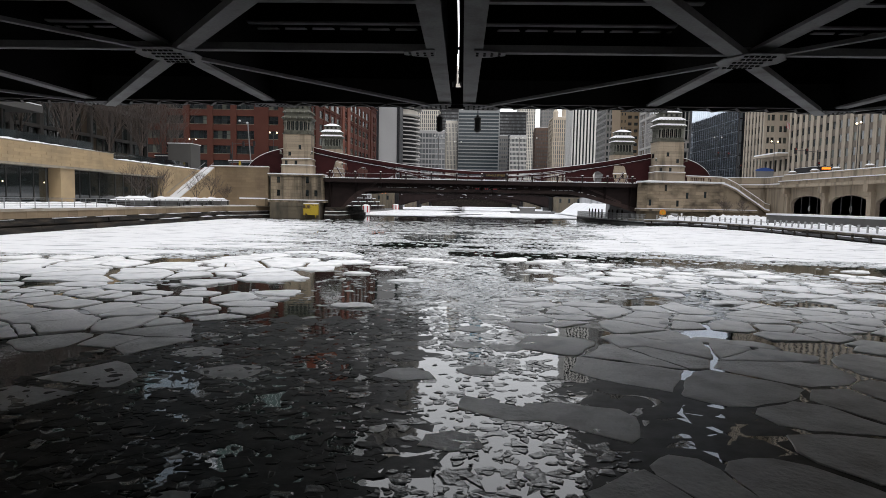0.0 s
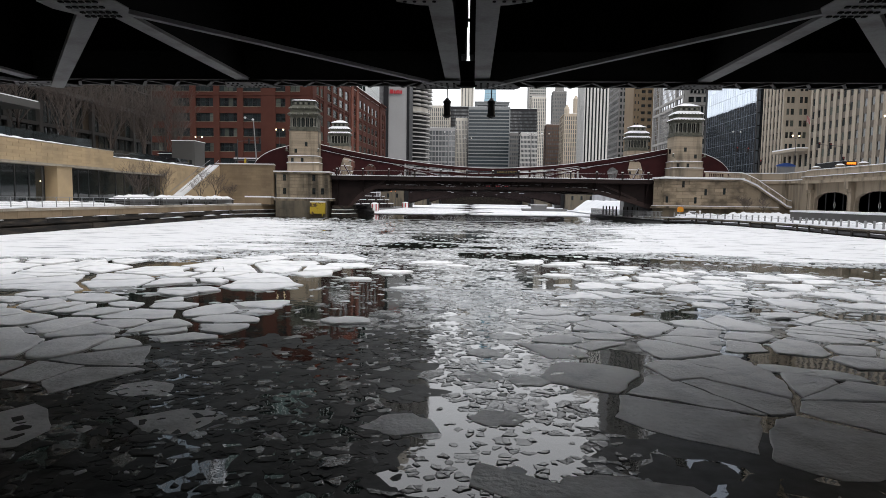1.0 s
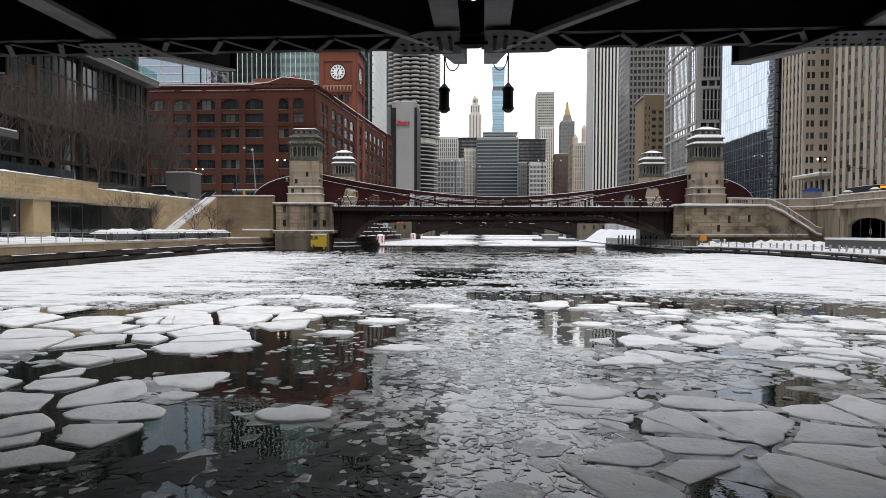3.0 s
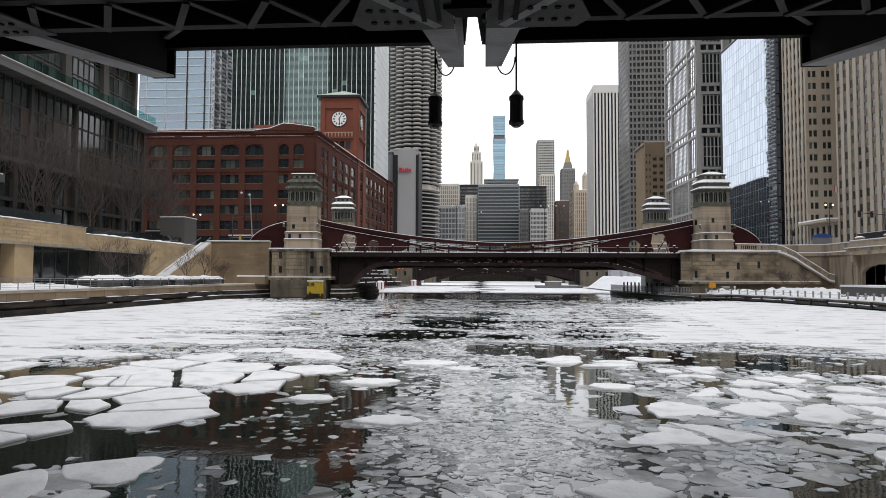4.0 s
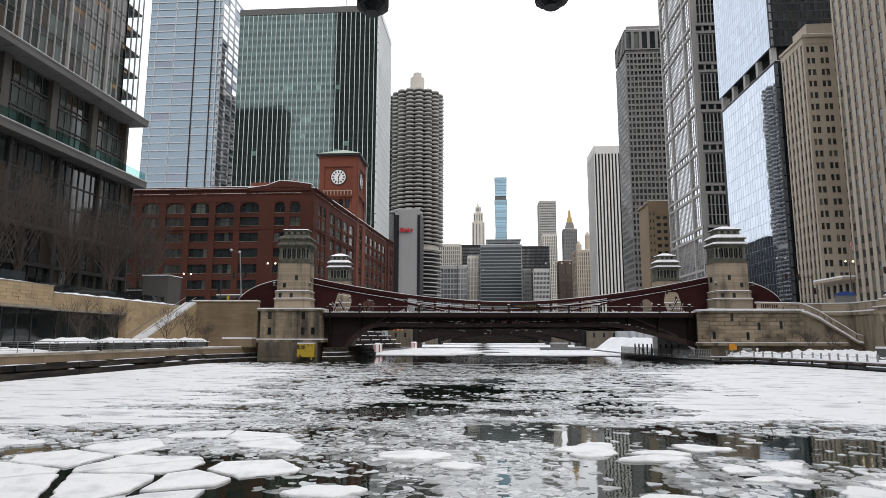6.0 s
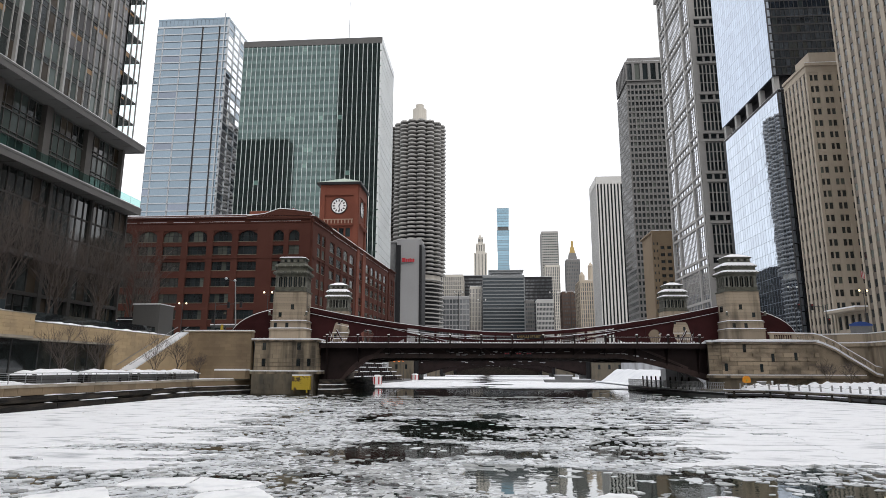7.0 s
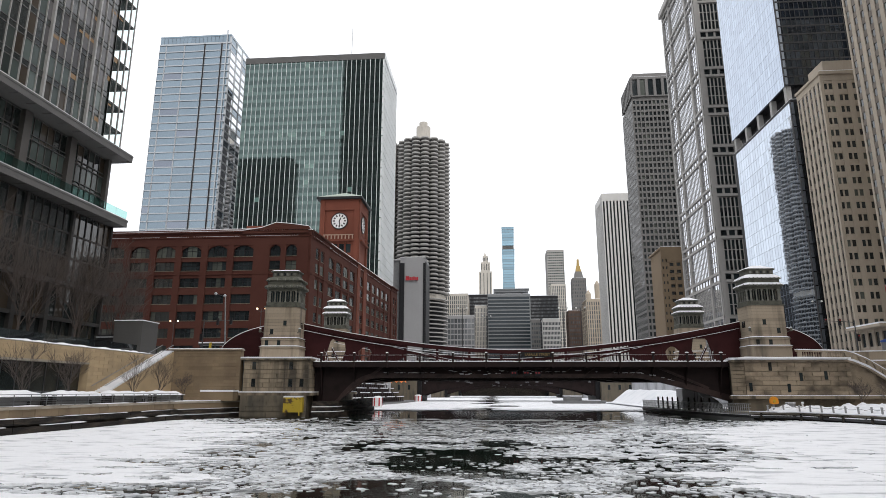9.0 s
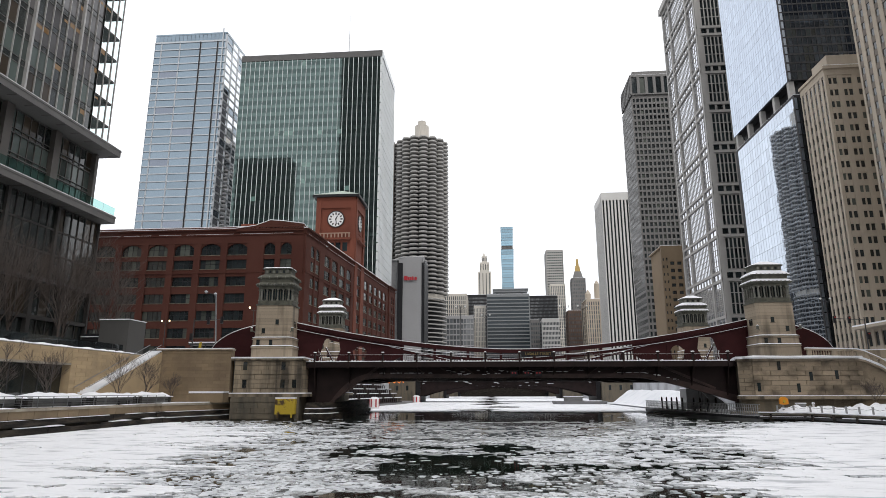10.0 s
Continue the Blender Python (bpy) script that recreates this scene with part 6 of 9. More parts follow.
solo("planter_snow", a, SNOW, "snow filling the long planter", "snow", kind="structure")
# floating dock with railing beneath the bridge
dock = thing("floating_dock", "grey floating dock with a close-set railing and snow", "dock", (29, 130, 0))
DK = [(33.0, 112.5), (31.2, 118), (29.2, 130), (27.6, 149)]
for (x0, y0), (x1, y1) in zip(DK, DK[1:]):
    fr, w = wall_frame((x1, y1), (x0, y0))
    a = Acc()
    a.fbox(fr, 0, w, -3, 0, -0.4, 0.55)
    part("pontoon", a, GREYC, dock)
    a = Acc()
    a.fbox(fr, 0, w, -2.9, 0.0, 0.554, 0.66)
    part("pontoon_snow", a, SNOW, dock)
    a = Acc()
    a.fbox(fr, 0, w, -0.14, -0.04, 1.98, 2.06)
    a.fbox(fr, 0, w, -0.16, -0.13, 1.55, 1.61)
    a.fbox(fr, 0, w, -0.16, -0.13, 1.15, 1.21)
    a.fbox(fr, 0, w, -0.12, -0.06, 0.75, 0.81)
    part("rail", a, RAILGREY, dock)
    a = Acc()
    a.fbox(fr, 0, w, -0.02, 0.05, 0.3, 0.62)
    part("rubbing_strake", a, METAL, dock)
    b = Acc()
    b.box(-0.045, 0.045, -0.03, 0.03, 0, 1.45)
    me = b.mesh("picket")
    me.materials.append(RAILGREY)
    for i in range(int(w / 0.4)):
        piece("picket", me, dock, frame_matrix(fr, 0.2 + 0.4 * i, -0.09, 0.55))
t = thing("life_ring_cabinet", "orange rounded life-ring cabinet on a grey post", "life ring", (36.5, 113.8, 1))
a = Acc()
a.ribbon([(36.5 - 0.52 * math.cos(math.pi * k / 12), 2.1 - 0.12 * math.sin(math.pi * k / 12), 2.45 + 0.5 * math.sin(math.pi * k / 12)) for k in range(13)], 113.4, 113.72)
part("cabinet", a, ORANGE, t)
a = Acc()
a.box(36.35, 36.65, 113.37, 113.398, 2.2, 2.55)
part("latch_plate", a, YELLOW, t)
a = Acc()
a.box(36.4, 36.6, 113.75, 113.9, 1.0, 2.6)
part("post", a, GALV, t)
t = thing("utility_box", "grey utility box beside the dock", "utility box", (38.6, 113.8, 1))
a = Acc()
a.box(38.2, 39.1, 113.4, 114.2, 1.0, 2.1)
part("body", a, GREYC, t)
a = Acc()
a.box(38.15, 39.15, 113.35, 114.25, 2.104, 2.2)
part("lid_snow", a, SNOW, t)

# ---- the arcaded viaduct of the south embankment ----
arc = thing("viaduct_arcade", "limestone embankment arcade with arched openings and a snowy balustrade", "viaduct", (58, 90, 1))
AX = 58.0
bays = [(112.5 - 11.2 * i, 112.5 - 11.2 * (i + 1)) for i in range(11)]
for y1, y0 in bays:
    a = Acc()
    a.box(AX, AX + 0.9, y1 - 1.5, y1, 1.0, 7.2)
    part("pier", a, STONE, arc)
    a = Acc()
    a.box(AX - 0.5, AX, y1 - 1.25, y1 - 0.25, 1.0, 5.6)
    a.box(AX - 0.7, AX, y1 - 1.45, y1 - 0.05, 5.6, 6.1)
    a.box(AX - 1.1, AX, y1 - 1.25, y1 - 0.25, 6.1, 7.2)
    part("pilaster", a, STONE, arc)
    a = Acc()
    n, mid, half = 16, (y1 - 1.5 + y0) / 2, (y1 - 1.5 - y0) / 2
    a.ribbon([(mid - half * math.cos(math.pi * i / n), 4.3 + 1.4 * math.sin(math.pi * i / n), 7.2) for i in range(n + 1)], 0.05, 0.85)
    a.v = [(AX + v, u, z) for u, v, z in a.v]
    part("arch", a, STONE, arc)
    a = Acc()
    a.box(AX + 0.6, AX + 0.68, y0, y1 - 1.5, 1.0, 6.1)
    part("arch_window", a, SHOPBROWN, arc)
    a = Acc()
    for k in range(12):
        g0, g1 = math.pi * k / 6, math.pi * (k + 1) / 6
        a.tube((AX + 0.56, mid + 0.28 * math.cos(g0), 3.6 + 0.42 * math.sin(g0)), (AX + 0.56, mid + 0.28 * math.cos(g1), 3.6 + 0.42 * math.sin(g1)), 0.045, None, 4)
    a.box(AX + 0.54, AX + 0.58, mid - 0.7, mid + 0.7, 2.55, 2.67)
    part("door_emblem", a, WHITE, arc, "pale oval emblem over a plain bar")
    for k in range(1, 4):
        a = Acc()
        y = y0 + (y1 - 1.5 - y0) * k / 4
        a.box(AX + 0.5, AX + 0.6, y - 0.06, y + 0.06, 1.0, 6.1)
        part("glazing_bar", a, METAL, arc)
a = Acc()
a.box(AX - 1.2, AX + 1.0, -20, 113.5, 7.2, 7.7)
a.box(AX - 0.9, AX + 1.0, -20, 113.5, 7.7, 8.3)
part("cornice", a, STONE, arc)
a = Acc()
a.box(AX - 1.15, AX - 0.1, -20, 113.5, 8.304, 8.42)
part("cornice_snow", a, SNOW, arc)
a = Acc()
a.box(AX - 0.2, AX + 0.2, -20, 113.5, 8.3, 9.3)
a.box(AX - 0.3, AX + 0.3, -20, 113.5, 9.3, 9.45)
part("parapet", a, STONE, arc)
a = Acc()
a.box(AX - 0.28, AX + 0.28, -20, 113.5, 9.453, 9.58)
part("parapet_snow", a, SNOW, arc)
# the wall that turns from the arcade to the bridge stair
wr = thing("embankment_wall", "curving limestone embankment wall behind the stair", "wall", (52, 121, 1))
for pa, pb in (((45.8, 126.4), (58.35, 121.6)), ((58.35, 121.6), (58.1, 113.6))):
    fr, w = wall_frame(pa, pb)
    a = Acc()
    a.fbox(fr, 0, w, -0.5, 0, 1.0, 8.3)
    part("core", a, STONE, wr)
    a = Acc()
    a.fbox(fr, 0, w, -0.3, 0.25, 7.4, 7.9)
    part("cornice", a, STONE, wr)
    a = Acc()
    a.fbox(fr, 0, w, 0.0, 0.24, 7.903, 8.1)
    part("cornice_snow", a, SNOW, wr)
    a = Acc()
    a.fbox(fr, 0, w, -0.35, 0.0, 8.303, 9.3)
    part("parapet", a, STONE, wr)
    a = Acc()
    a.fbox(fr, 0, w, -0.4, 0.06, 9.303, 9.46)
    part("parapet_snow", a, SNOW, wr)


# ---- buildings ----
def inset(c, d):
    """A footprint drawn in by d along both axes."""
    xs, ys = [p[0] for p in c], [p[1] for p in c]
    mx, my = (min(xs) + max(xs)) / 2, (min(ys) + max(ys)) / 2
    kx, ky = 1 - 2 * d / (max(xs) - min(xs)), 1 - 2 * d / (max(ys) - min(ys))
    return [(mx + (x - mx) * kx, my + (y - my) * ky) for x, y in c]


class Front:
    """One front of a building: piers and spandrels standing proud of recessed panes."""

    def __init__(self, t, a, b, wall, pane, singles=0, span=None, far=False):
        self.t, self.wallmat, self.pane, self.singles, self.spanmat, self.far = t, wall, pane, singles, span, far
        self.fr, self.w = wall_frame(a, b)
        self.walls, self.rest, self.shared, self.spans, self.sills = Acc(), {}, {}, Acc(), Acc()
        self.alt, self.share, self.pick, self.dice = None, 0.0, None, random.Random(int(a[0] * 7 + a[1] * 3 + b[0]))

    def window(self, u, z, w, h, n=-0.3, name="window"):
        if self.pick:
            glazing = self.pick(u, z, self.dice)
        else:
            glazing = self.alt if self.alt is not None and self.dice.random() < self.share else self.pane
        if self.singles > 0:
            self.singles -= 1
            key = (round(w, 2), round(h, 2), glazing.name)
            if key not in self.shared:
                b = Acc()
                b.box(0, w, 0, 0.06, 0, h)
                me = b.mesh(name)
                me.materials.append(glazing)
                self.shared[key] = me
            piece(name, self.shared[key], self.t, frame_matrix(self.fr, u, n, z))
        else:
            self.rest.setdefault(glazing.name, (glazing, Acc()))[1].fbox(self.fr, u, u + w, n - 0.06, n, z, z + h)

    def grid(self, u0, u1, z0, z1, cols, rows, pier, span, pier_n=0.0, span_n=-0.08, pane_n=-0.3, split=1, mull=0.12, order=None):
        """cols x rows of windows between u0..u1, z0..z1."""
        W, H = (u1 - u0) / cols, (z1 - z0) / rows
        for i in range(cols + 1):
            uc = u0 + i * W
            self.bar("pier", max(uc - pier / 2, u0), min(uc + pier / 2, u1), pier_n, z0, z1, self.wallmat)
        for j in range(rows + 1):
            zc = z0 + j * H
            self.bar("spandrel", u0, u1, span_n, max(zc - span / 2, z0), min(zc + span / 2, z1), self.spanmat or self.wallmat)
        cells_ = [(i, j) for j in range(rows) for i in range(cols)]
        if order:
            cells_.sort(key=order)
        for i, j in cells_:
            ua, za = u0 + i * W + pier / 2, z0 + j * H + span / 2
            ww, hh = W - pier, H - span
            sw = (ww - mull * (split - 1)) / split
            for k in range(split):
                self.window(ua + k * (sw + mull), za, sw, hh, pane_n)
                if k:
                    self.walls.fbox(self.fr, ua + k * (sw + mull) - mull, ua + k * (sw + mull), -0.8, pane_n + 0.12, za, za + hh)

    def bar(self, name, u0, u1, n, z0, z1, material):
        """A pier or a spandrel: a piece of its own on the nearer fronts, joined on the far ones."""
        if self.far:
            (self.walls if material is self.wallmat else self.spans).fbox(self.fr, u0, u1, -0.8, n, z0, z1)
            return
        key = (name, round(u1 - u0, 2), round(n, 2), round(z1 - z0, 2))
        if key not in self.shared:
            b = Acc()
            b.box(0, u1 - u0, -n, 0.8, 0, z1 - z0)
            me = b.mesh(name)
            me.materials.append(material)
            self.shared[key] = me
        piece(name, self.shared[key], self.t, frame_matrix(self.fr, u0, 0, z0))

    def plain(self, u0, u1, z0, z1, n=0.0):
        self.walls.fbox(self.fr, u0, u1, -0.8, n, z0, z1)

    def done(self, wall_label=""):
        if self.walls.v:
            part("wall", self.walls, self.wallmat, self.t, wall_label)["kind"] = "stuff"
        if self.spans.v:
            part("facade_grid", self.spans, self.spanmat, self.t)["kind"] = "stuff"
        for glazing, panes in self.rest.values():
            part("window_panes", panes, glazing, self.t)["kind"] = "stuff"


def block(name, label, corners, z0, z1, core, group="", roof=True, depth=0.9):
    """The body of a building with a roof; its fronts are added to it."""
    cx, cy = sum(p[0] for p in corners) / len(corners), sum(p[1] for p in corners) / len(corners)
    t = thing(name, label, "building", (cx, cy, z0), group)
    a = Acc()
    a.prism(inset(corners, depth), z0, z1)
    part("body", a, core, t)
    if roof:
        a = Acc()
        a.prism(corners, z1, z1 + 0.8)
        part("parapet", a, core, t)
        a = Acc()
        a.prism(inset(corners, 0.15), z1 + 0.803, z1 + 1.0)
        part("roof_snow", a, SNOW, t)
    return t


def rect(x0, x1, y0, y1):
    return [(x0, y0), (x1, y0), (x1, y1), (x0, y1)]


# office block over the terrace: dark base, two overhanging ledges, glass above
A = block("office_building", "dark glass office building with two overhanging ledges", rect(-100, -61, -20, 118.5), 8.3, 112, BASALT, depth=3.0)
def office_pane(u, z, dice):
    """Upper floors: dark glass, panes tinted brown for lit rooms, and towards the corner panes painted pale for the
    reflected block opposite.
    """
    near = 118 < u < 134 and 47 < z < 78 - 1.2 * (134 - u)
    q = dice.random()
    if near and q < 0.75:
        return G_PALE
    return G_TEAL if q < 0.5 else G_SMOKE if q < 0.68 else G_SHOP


f = Front(A, (-61, -20), (-61, 118.5), BASALT, G_SHOP, 110, BASALT, True)
f.alt, f.share = G_SMOKE, 0.3
f.grid(0, 138.5, 8.3, 18.6, 23, 2, 0.7, 0.5, 0.1, 0.0, -0.5, 3, 0.12, order=lambda q: -q[0])
f.done("dark stone frame of the lower floors")
f = Front(A, (-61, -20), (-61, 118.5), BASALT, G_SHOP, 60, BASALT, True)
f.alt, f.share = G_SMOKE, 0.25
f.grid(0, 138.5, 18.9, 29.3, 15, 3, 0.5, 0.25, 0.2, -0.1, -0.2, 6, 0.14, order=lambda q: -q[0])
f.done("brown-grey mullions of the middle floors")
f = Front(A, (-62.4, -20), (-62.4, 117.6), COLUMN, G_TEAL, 90, DARKMETAL, True)
f.pick = lambda u, z, dice: (G_TEAL if z < 34.5 or dice.random() < 0.3 else G_SHOP if dice.random() < 0.6 else G_SMOKE)
f.grid(0, 137.6, 30.6, 40.4, 15, 3, 1.3, 0.16, 0.5, -0.05, -0.3, 6, 0.12, order=lambda q: -q[0])
for z in (34.4, 37.7):
    f.spans.fbox(f.fr, 0, 137.6, -0.4, -0.1, z, z + 0.12)
f.done("brown-grey columns")
f = Front(A, (-61.2, -20), (-61.2, 118.2), MULLION, G_TEAL, 200, DARKMETAL, True)
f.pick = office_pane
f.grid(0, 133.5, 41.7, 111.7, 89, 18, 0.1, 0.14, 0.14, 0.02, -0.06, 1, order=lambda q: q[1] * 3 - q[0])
for j in range(18):
    f.spans.fbox(f.fr, 0, 133.5, -0.3, 0.03, 42.5 + 70 / 18 * j, 42.62 + 70 / 18 * j)
    f.rest.setdefault(G_SHOP.name, (G_SHOP, Acc()))[1].fbox(f.fr, 0, 133.4, -0.16, -0.03, 41.77 + 70 / 18 * j, 42.5 + 70 / 18 * j)
f.done("thin pale aluminium mullions")
b = Acc()
b.box(-0.06, 0.0, 0.05, 1.5, 0, 70 / 18 - 0.4)
cp = b.mesh("corner_pane")
cp.materials.append(G_CLEAR)
for i in range(3):
    a = Acc()
    a.box(-61.32, -61.06, 113.45 + 1.57 * i, 113.55 + 1.57 * i, 41.7, 111.7)
    part("corner_mullion", a, MULLION, A)
    for j in range(18):
        piece("corner_pane", cp, A, pose(-61.24, 113.52 + 1.57 * i, 41.75 + 70 / 18 * j))
a = Acc()
a.box(-61.34, -61.14, 118.1, 118.25, 41.7, 111.7)
part("corner_mullion", a, MULLION, A)
for j in range(1, 18):
    a = Acc()
    a.box(-64.2, -61.36, 112.5, 118.1, 41.7 + 70 / 18 * j - 0.35, 41.7 + 70 / 18 * j)
    part("floor_slab", a, DARKMETAL, A)
rl = random.Random(17)
for k in range(30):
    a = Acc()
    y, z = 116 - rl.random() * 45, 42.7 + 70 / 18 * rl.choice((0, 1, 2, 2, 3, 4, 5)) + 1.9
    a.box(-61.27, -61.235, y, y + rl.uniform(0.9, 1.35), z, z + rl.uniform(0.3, 0.8))
    part("lit_ceiling_lamp", a, AMBER, A, "warm ceiling lamp behind the glass")
for z, out in ((29.4, 2.0), (40.5, 1.6)):
    a = Acc()
    a.box(-66, -61 + out, -20, 119.2, z, z + 0.85)
    part("ledge", a, LEDGE, A)
    a = Acc()
    a.box(-61 + out - 0.4, -61 + out + 0.06, -20, 119.26, z + 0.85, z + 1.15)
    part("ledge_nosing", a, LEDGE, A)
    a = Acc()
    a.box(-64, -61 + out + 0.02, -20, 119.1, z + 1.153, z + 1.25)
    part("ledge_snow", a, SNOW, A)
    for k in range(28):
        a = Acc()
        y = 118.4 - 3.03 * k
        a.box(-60.9, -61.1 + out, y - 0.05, y + 0.05, z - 0.05, z)
        part("soffit_rib", a, COLUMN, A)
for k in range(46):
    a = Acc()
    y = 119.0 - 2.95 * k
    a.box(-59.16, -59.12, y - 2.9, y, 30.75, 31.95)
    part("railing_pane", a, G_RAIL, A, "teal glass railing panel")
a = Acc()
a.box(-61.4, -60.3, -20, 118.8, 18.2, 18.7)
part("string_course", a, DARKMETAL, A)
for k in range(1, 15):
    a = Acc()
    y = 117.9 - 9.1 * k
    a.box(-61.3, -60.8, y - 0.16, y + 0.16, 41.7, 111)
    part("fin", a, MULLION, A)
# a lower glass wing closer to the bridge
t = thing("glass_pavilion", "low dark glass pavilion with a flat canopy on the terrace", "building", (-58, 55, 8.9))
a = Acc()
a.box(-60.5, -54, 20, 72, 8.9, 13.6)
part("glazing", a, G_SHOP, t)
a = Acc()
a.box(-60.5, -51.5, 18, 75, 13.6, 14.4)
part("canopy", a, DARKMETAL, t)
a = Acc()
a.box(-60.4, -51.6, 18.1, 74.9, 14.403, 14.55)
part("canopy_snow", a, SNOW, t)
for k in range(9):
    a = Acc()
    a.box(-54.0, -53.85, 20 + 6.4 * k, 20.2 + 6.4 * k, 8.9, 13.6)
    part("mullion", a, DARKMETAL, t)

# red brick warehouse with arched top storey and clock tower
RC = [(-95, 161.4), (-41.8, 161.4), (-35.6, 250), (-89, 254)]
reid = block("brick_warehouse", "red brick warehouse with arched top windows and a snowy cornice", RC, 8.3, 39.4, BRICK)


def arched(front, u, z, w, h, out):
    """The brick above an arched window head, in steps along the curve."""
    n = 12
    for i in range(n):
        a0, a1 = math.pi * i / n, math.pi * (i + 1) / n
        x0, x1 = u + w / 2 - w / 2 * math.cos(a0), u + w / 2 - w / 2 * math.cos(a1)
        h0 = min(math.sin(a0), math.sin(a1)) * h * 0.45
        front.walls.fbox(front.fr, x0, x1, -0.6, out - 0.02, z + h * 0.55 + h0, z + h + 0.02)


def warehouse_front(a, b, wins, pavilions, singles, dep=0.4):
    """A brick front: wins are (from, to, kind, lights), with arched heads on the top storey; pavilions stand proud."""
    f = Front(reid, a, b, BRICK, G_DARK, singles, BLACKSTEEL)
    f.alt, f.share = G_BLIND, 0.38
    rows = [(11.4 + 3.83 * q, 2.1) for q in range(6)] + [(33.75, 2.65)]
    proud = lambda u: 0.42 if any(p0 <= u <= p1 for p0, p1 in pavilions) else 0.0
    f.plain(0, f.w, 8.3, 11.4, 0.02)
    f.plain(0, f.w, 36.4, 39.4, 0.1)
    for p0, p1 in pavilions:
        f.plain(p0, p1, 8.3, 11.4, 0.44)
        f.plain(p0, p1, 36.4, 39.4, 0.46)
    for q, (za, h) in enumerate(rows):
        f.bar("spandrel", 0, f.w, -0.05, za + h, rows[q + 1][0] if q < 6 else 36.4, BRICK)
        for p0, p1 in pavilions:
            f.bar("spandrel", p0, p1, 0.37, za + h, rows[q + 1][0] if q < 6 else 36.4, BRICK)
    edge = 0.0
    for w0, w1, kind, lights in wins + [(f.w, f.w, 0, 0)]:
        cut = sorted([edge, w0] + [c for pv in pavilions for c in pv if edge < c < w0])
        for c0, c1 in zip(cut, cut[1:]):
            if c1 - c0 > 0.01:
                f.bar("pier", c0, c1, 0.14 + proud((c0 + c1) / 2), 11.4, 36.4, BRICK)
        edge = w1
        if not lights:
            continue
        iw, out = w1 - w0, proud((w0 + w1) / 2)
        sw = (iw - 0.3 * (kind - 1)) / kind
        for q, (zz, hh) in enumerate(rows):
            for i in range(kind):
                ua = w0 + i * (sw + 0.3)
                pale = f.dice.random()
                for c_ in range(lights):
                    f.share = 0.04 if c_ in (0, lights - 1) and lights > 3 else 0.5 if pale < 0.4 else 0.08
                    f.window(ua + c_ * sw / lights, zz, sw / lights, hh, out - dep)
                    if c_:
                        f.spans.fbox(f.fr, ua + c_ * sw / lights - 0.06, ua + c_ * sw / lights + 0.06, out - dep - 0.05, out - dep + 0.04, zz, zz + hh)
                if i:
                    f.plain(ua - 0.3, ua, zz, zz + hh, out)
                f.spans.fbox(f.fr, ua, ua + sw, out - dep - 0.05, out - dep + 0.05, zz + hh * 0.55 - 0.04, zz + hh * 0.55 + 0.04)
                f.sills.fbox(f.fr, ua - 0.05, ua + sw + 0.05, out - 0.3, out + 0.03, zz - 0.12, zz)
            if q == 6:
                arched(f, w0, zz, iw, hh, out)
    part("window_sill", f.sills, STONED, reid, "pale stone window sills")["kind"] = "stuff"
    f.far = True
    f.done("brick piers and spandrels")
    for zc, ext in ((29.55, 0.22), (38.2, 0.25), (39.4, 0.6)):
        a2 = Acc()
        a2.fbox(f.fr, 0, f.w, -0.2, ext, zc, zc + 0.28)
        for p0, p1 in pavilions:
            a2.fbox(f.fr, p0 - (0.25 if p0 else 0), p1 + 0.25, -0.2, ext + 0.45, zc + 0.004, zc + 0.284)
        part("string_course", a2, BRICK, reid)
    a2 = Acc()
    a2.fbox(f.fr, 0, f.w, -0.2, 0.55, 39.69, 39.8)
    u = 1.0
    while u < f.w - 8:
        ln = f.dice.uniform(5, 14)
        a2.fbox(f.fr, u, min(u + ln, f.w - 2), 0.0, 0.22 + proud(u + ln / 2), 38.49, 38.55)
        u += ln + f.dice.uniform(0.5, 2.5)
    part("cornice_snow", a2, SNOW, reid)
    return f


warehouse_front(RC[0], RC[1], [(4.5 + 6.22 * k, 9.2 + 6.22 * k, 1, 4) for k in range(6)] + [(44.1, 46.7, 1, 2), (47.9, 50.5, 1, 2)], [], 190)
ef = warehouse_front(RC[1], RC[2], [(3.2, 5.8, 1, 2), (6.6, 9.2, 1, 2)] + [(13.3 + 6.05 * k, 17.9 + 6.05 * k, 1, 3) for k in range(4)] + [(41.0, 44.8, 1, 2)] + [(48.9 + 5.85 * k, 53.3 + 5.85 * k, 1, 3) for k in range(5)] + [(82.0, 84.4, 1, 2), (85.0, 87.2, 1, 2)], [(0, 12.4), (79.4, 88.8)], 150, 0.14)
a = Acc()
GABLE = [(-57.5, 39.72), (-53.0, 40.3), (-49.6, 41.5), (-46.5, 41.2), (-41.9, 40.5)]
a.ribbon([(x, 39.0, z) for x, z in GABLE], 160.85, 162.2)
part("parapet_gable", a, BRICK, reid)
a = Acc()
a.ribbon([(x, z + 0.004, z + 0.16) for x, z in GABLE], 160.8, 162.2)
part("gable_snow", a, SNOW, reid)
a = Acc()
a.prism(rect(-63, -55, 176, 186), 39.5, 45.0)
part("penthouse", a, ORANGEBRICK, reid)
CT = thing("clock_tower", "square brick clock tower with a green hipped roof and white dials", "tower", (-44.2, 206, 39.4))
tx0, tx1, ty0, ty1 = -50.6, -39.2, 200.0, 211.5
a = Acc()
a.prism(rect(tx0, tx1, ty0, ty1), 39.4, 59.2)
part("shaft", a, ORANGEBRICK, CT)
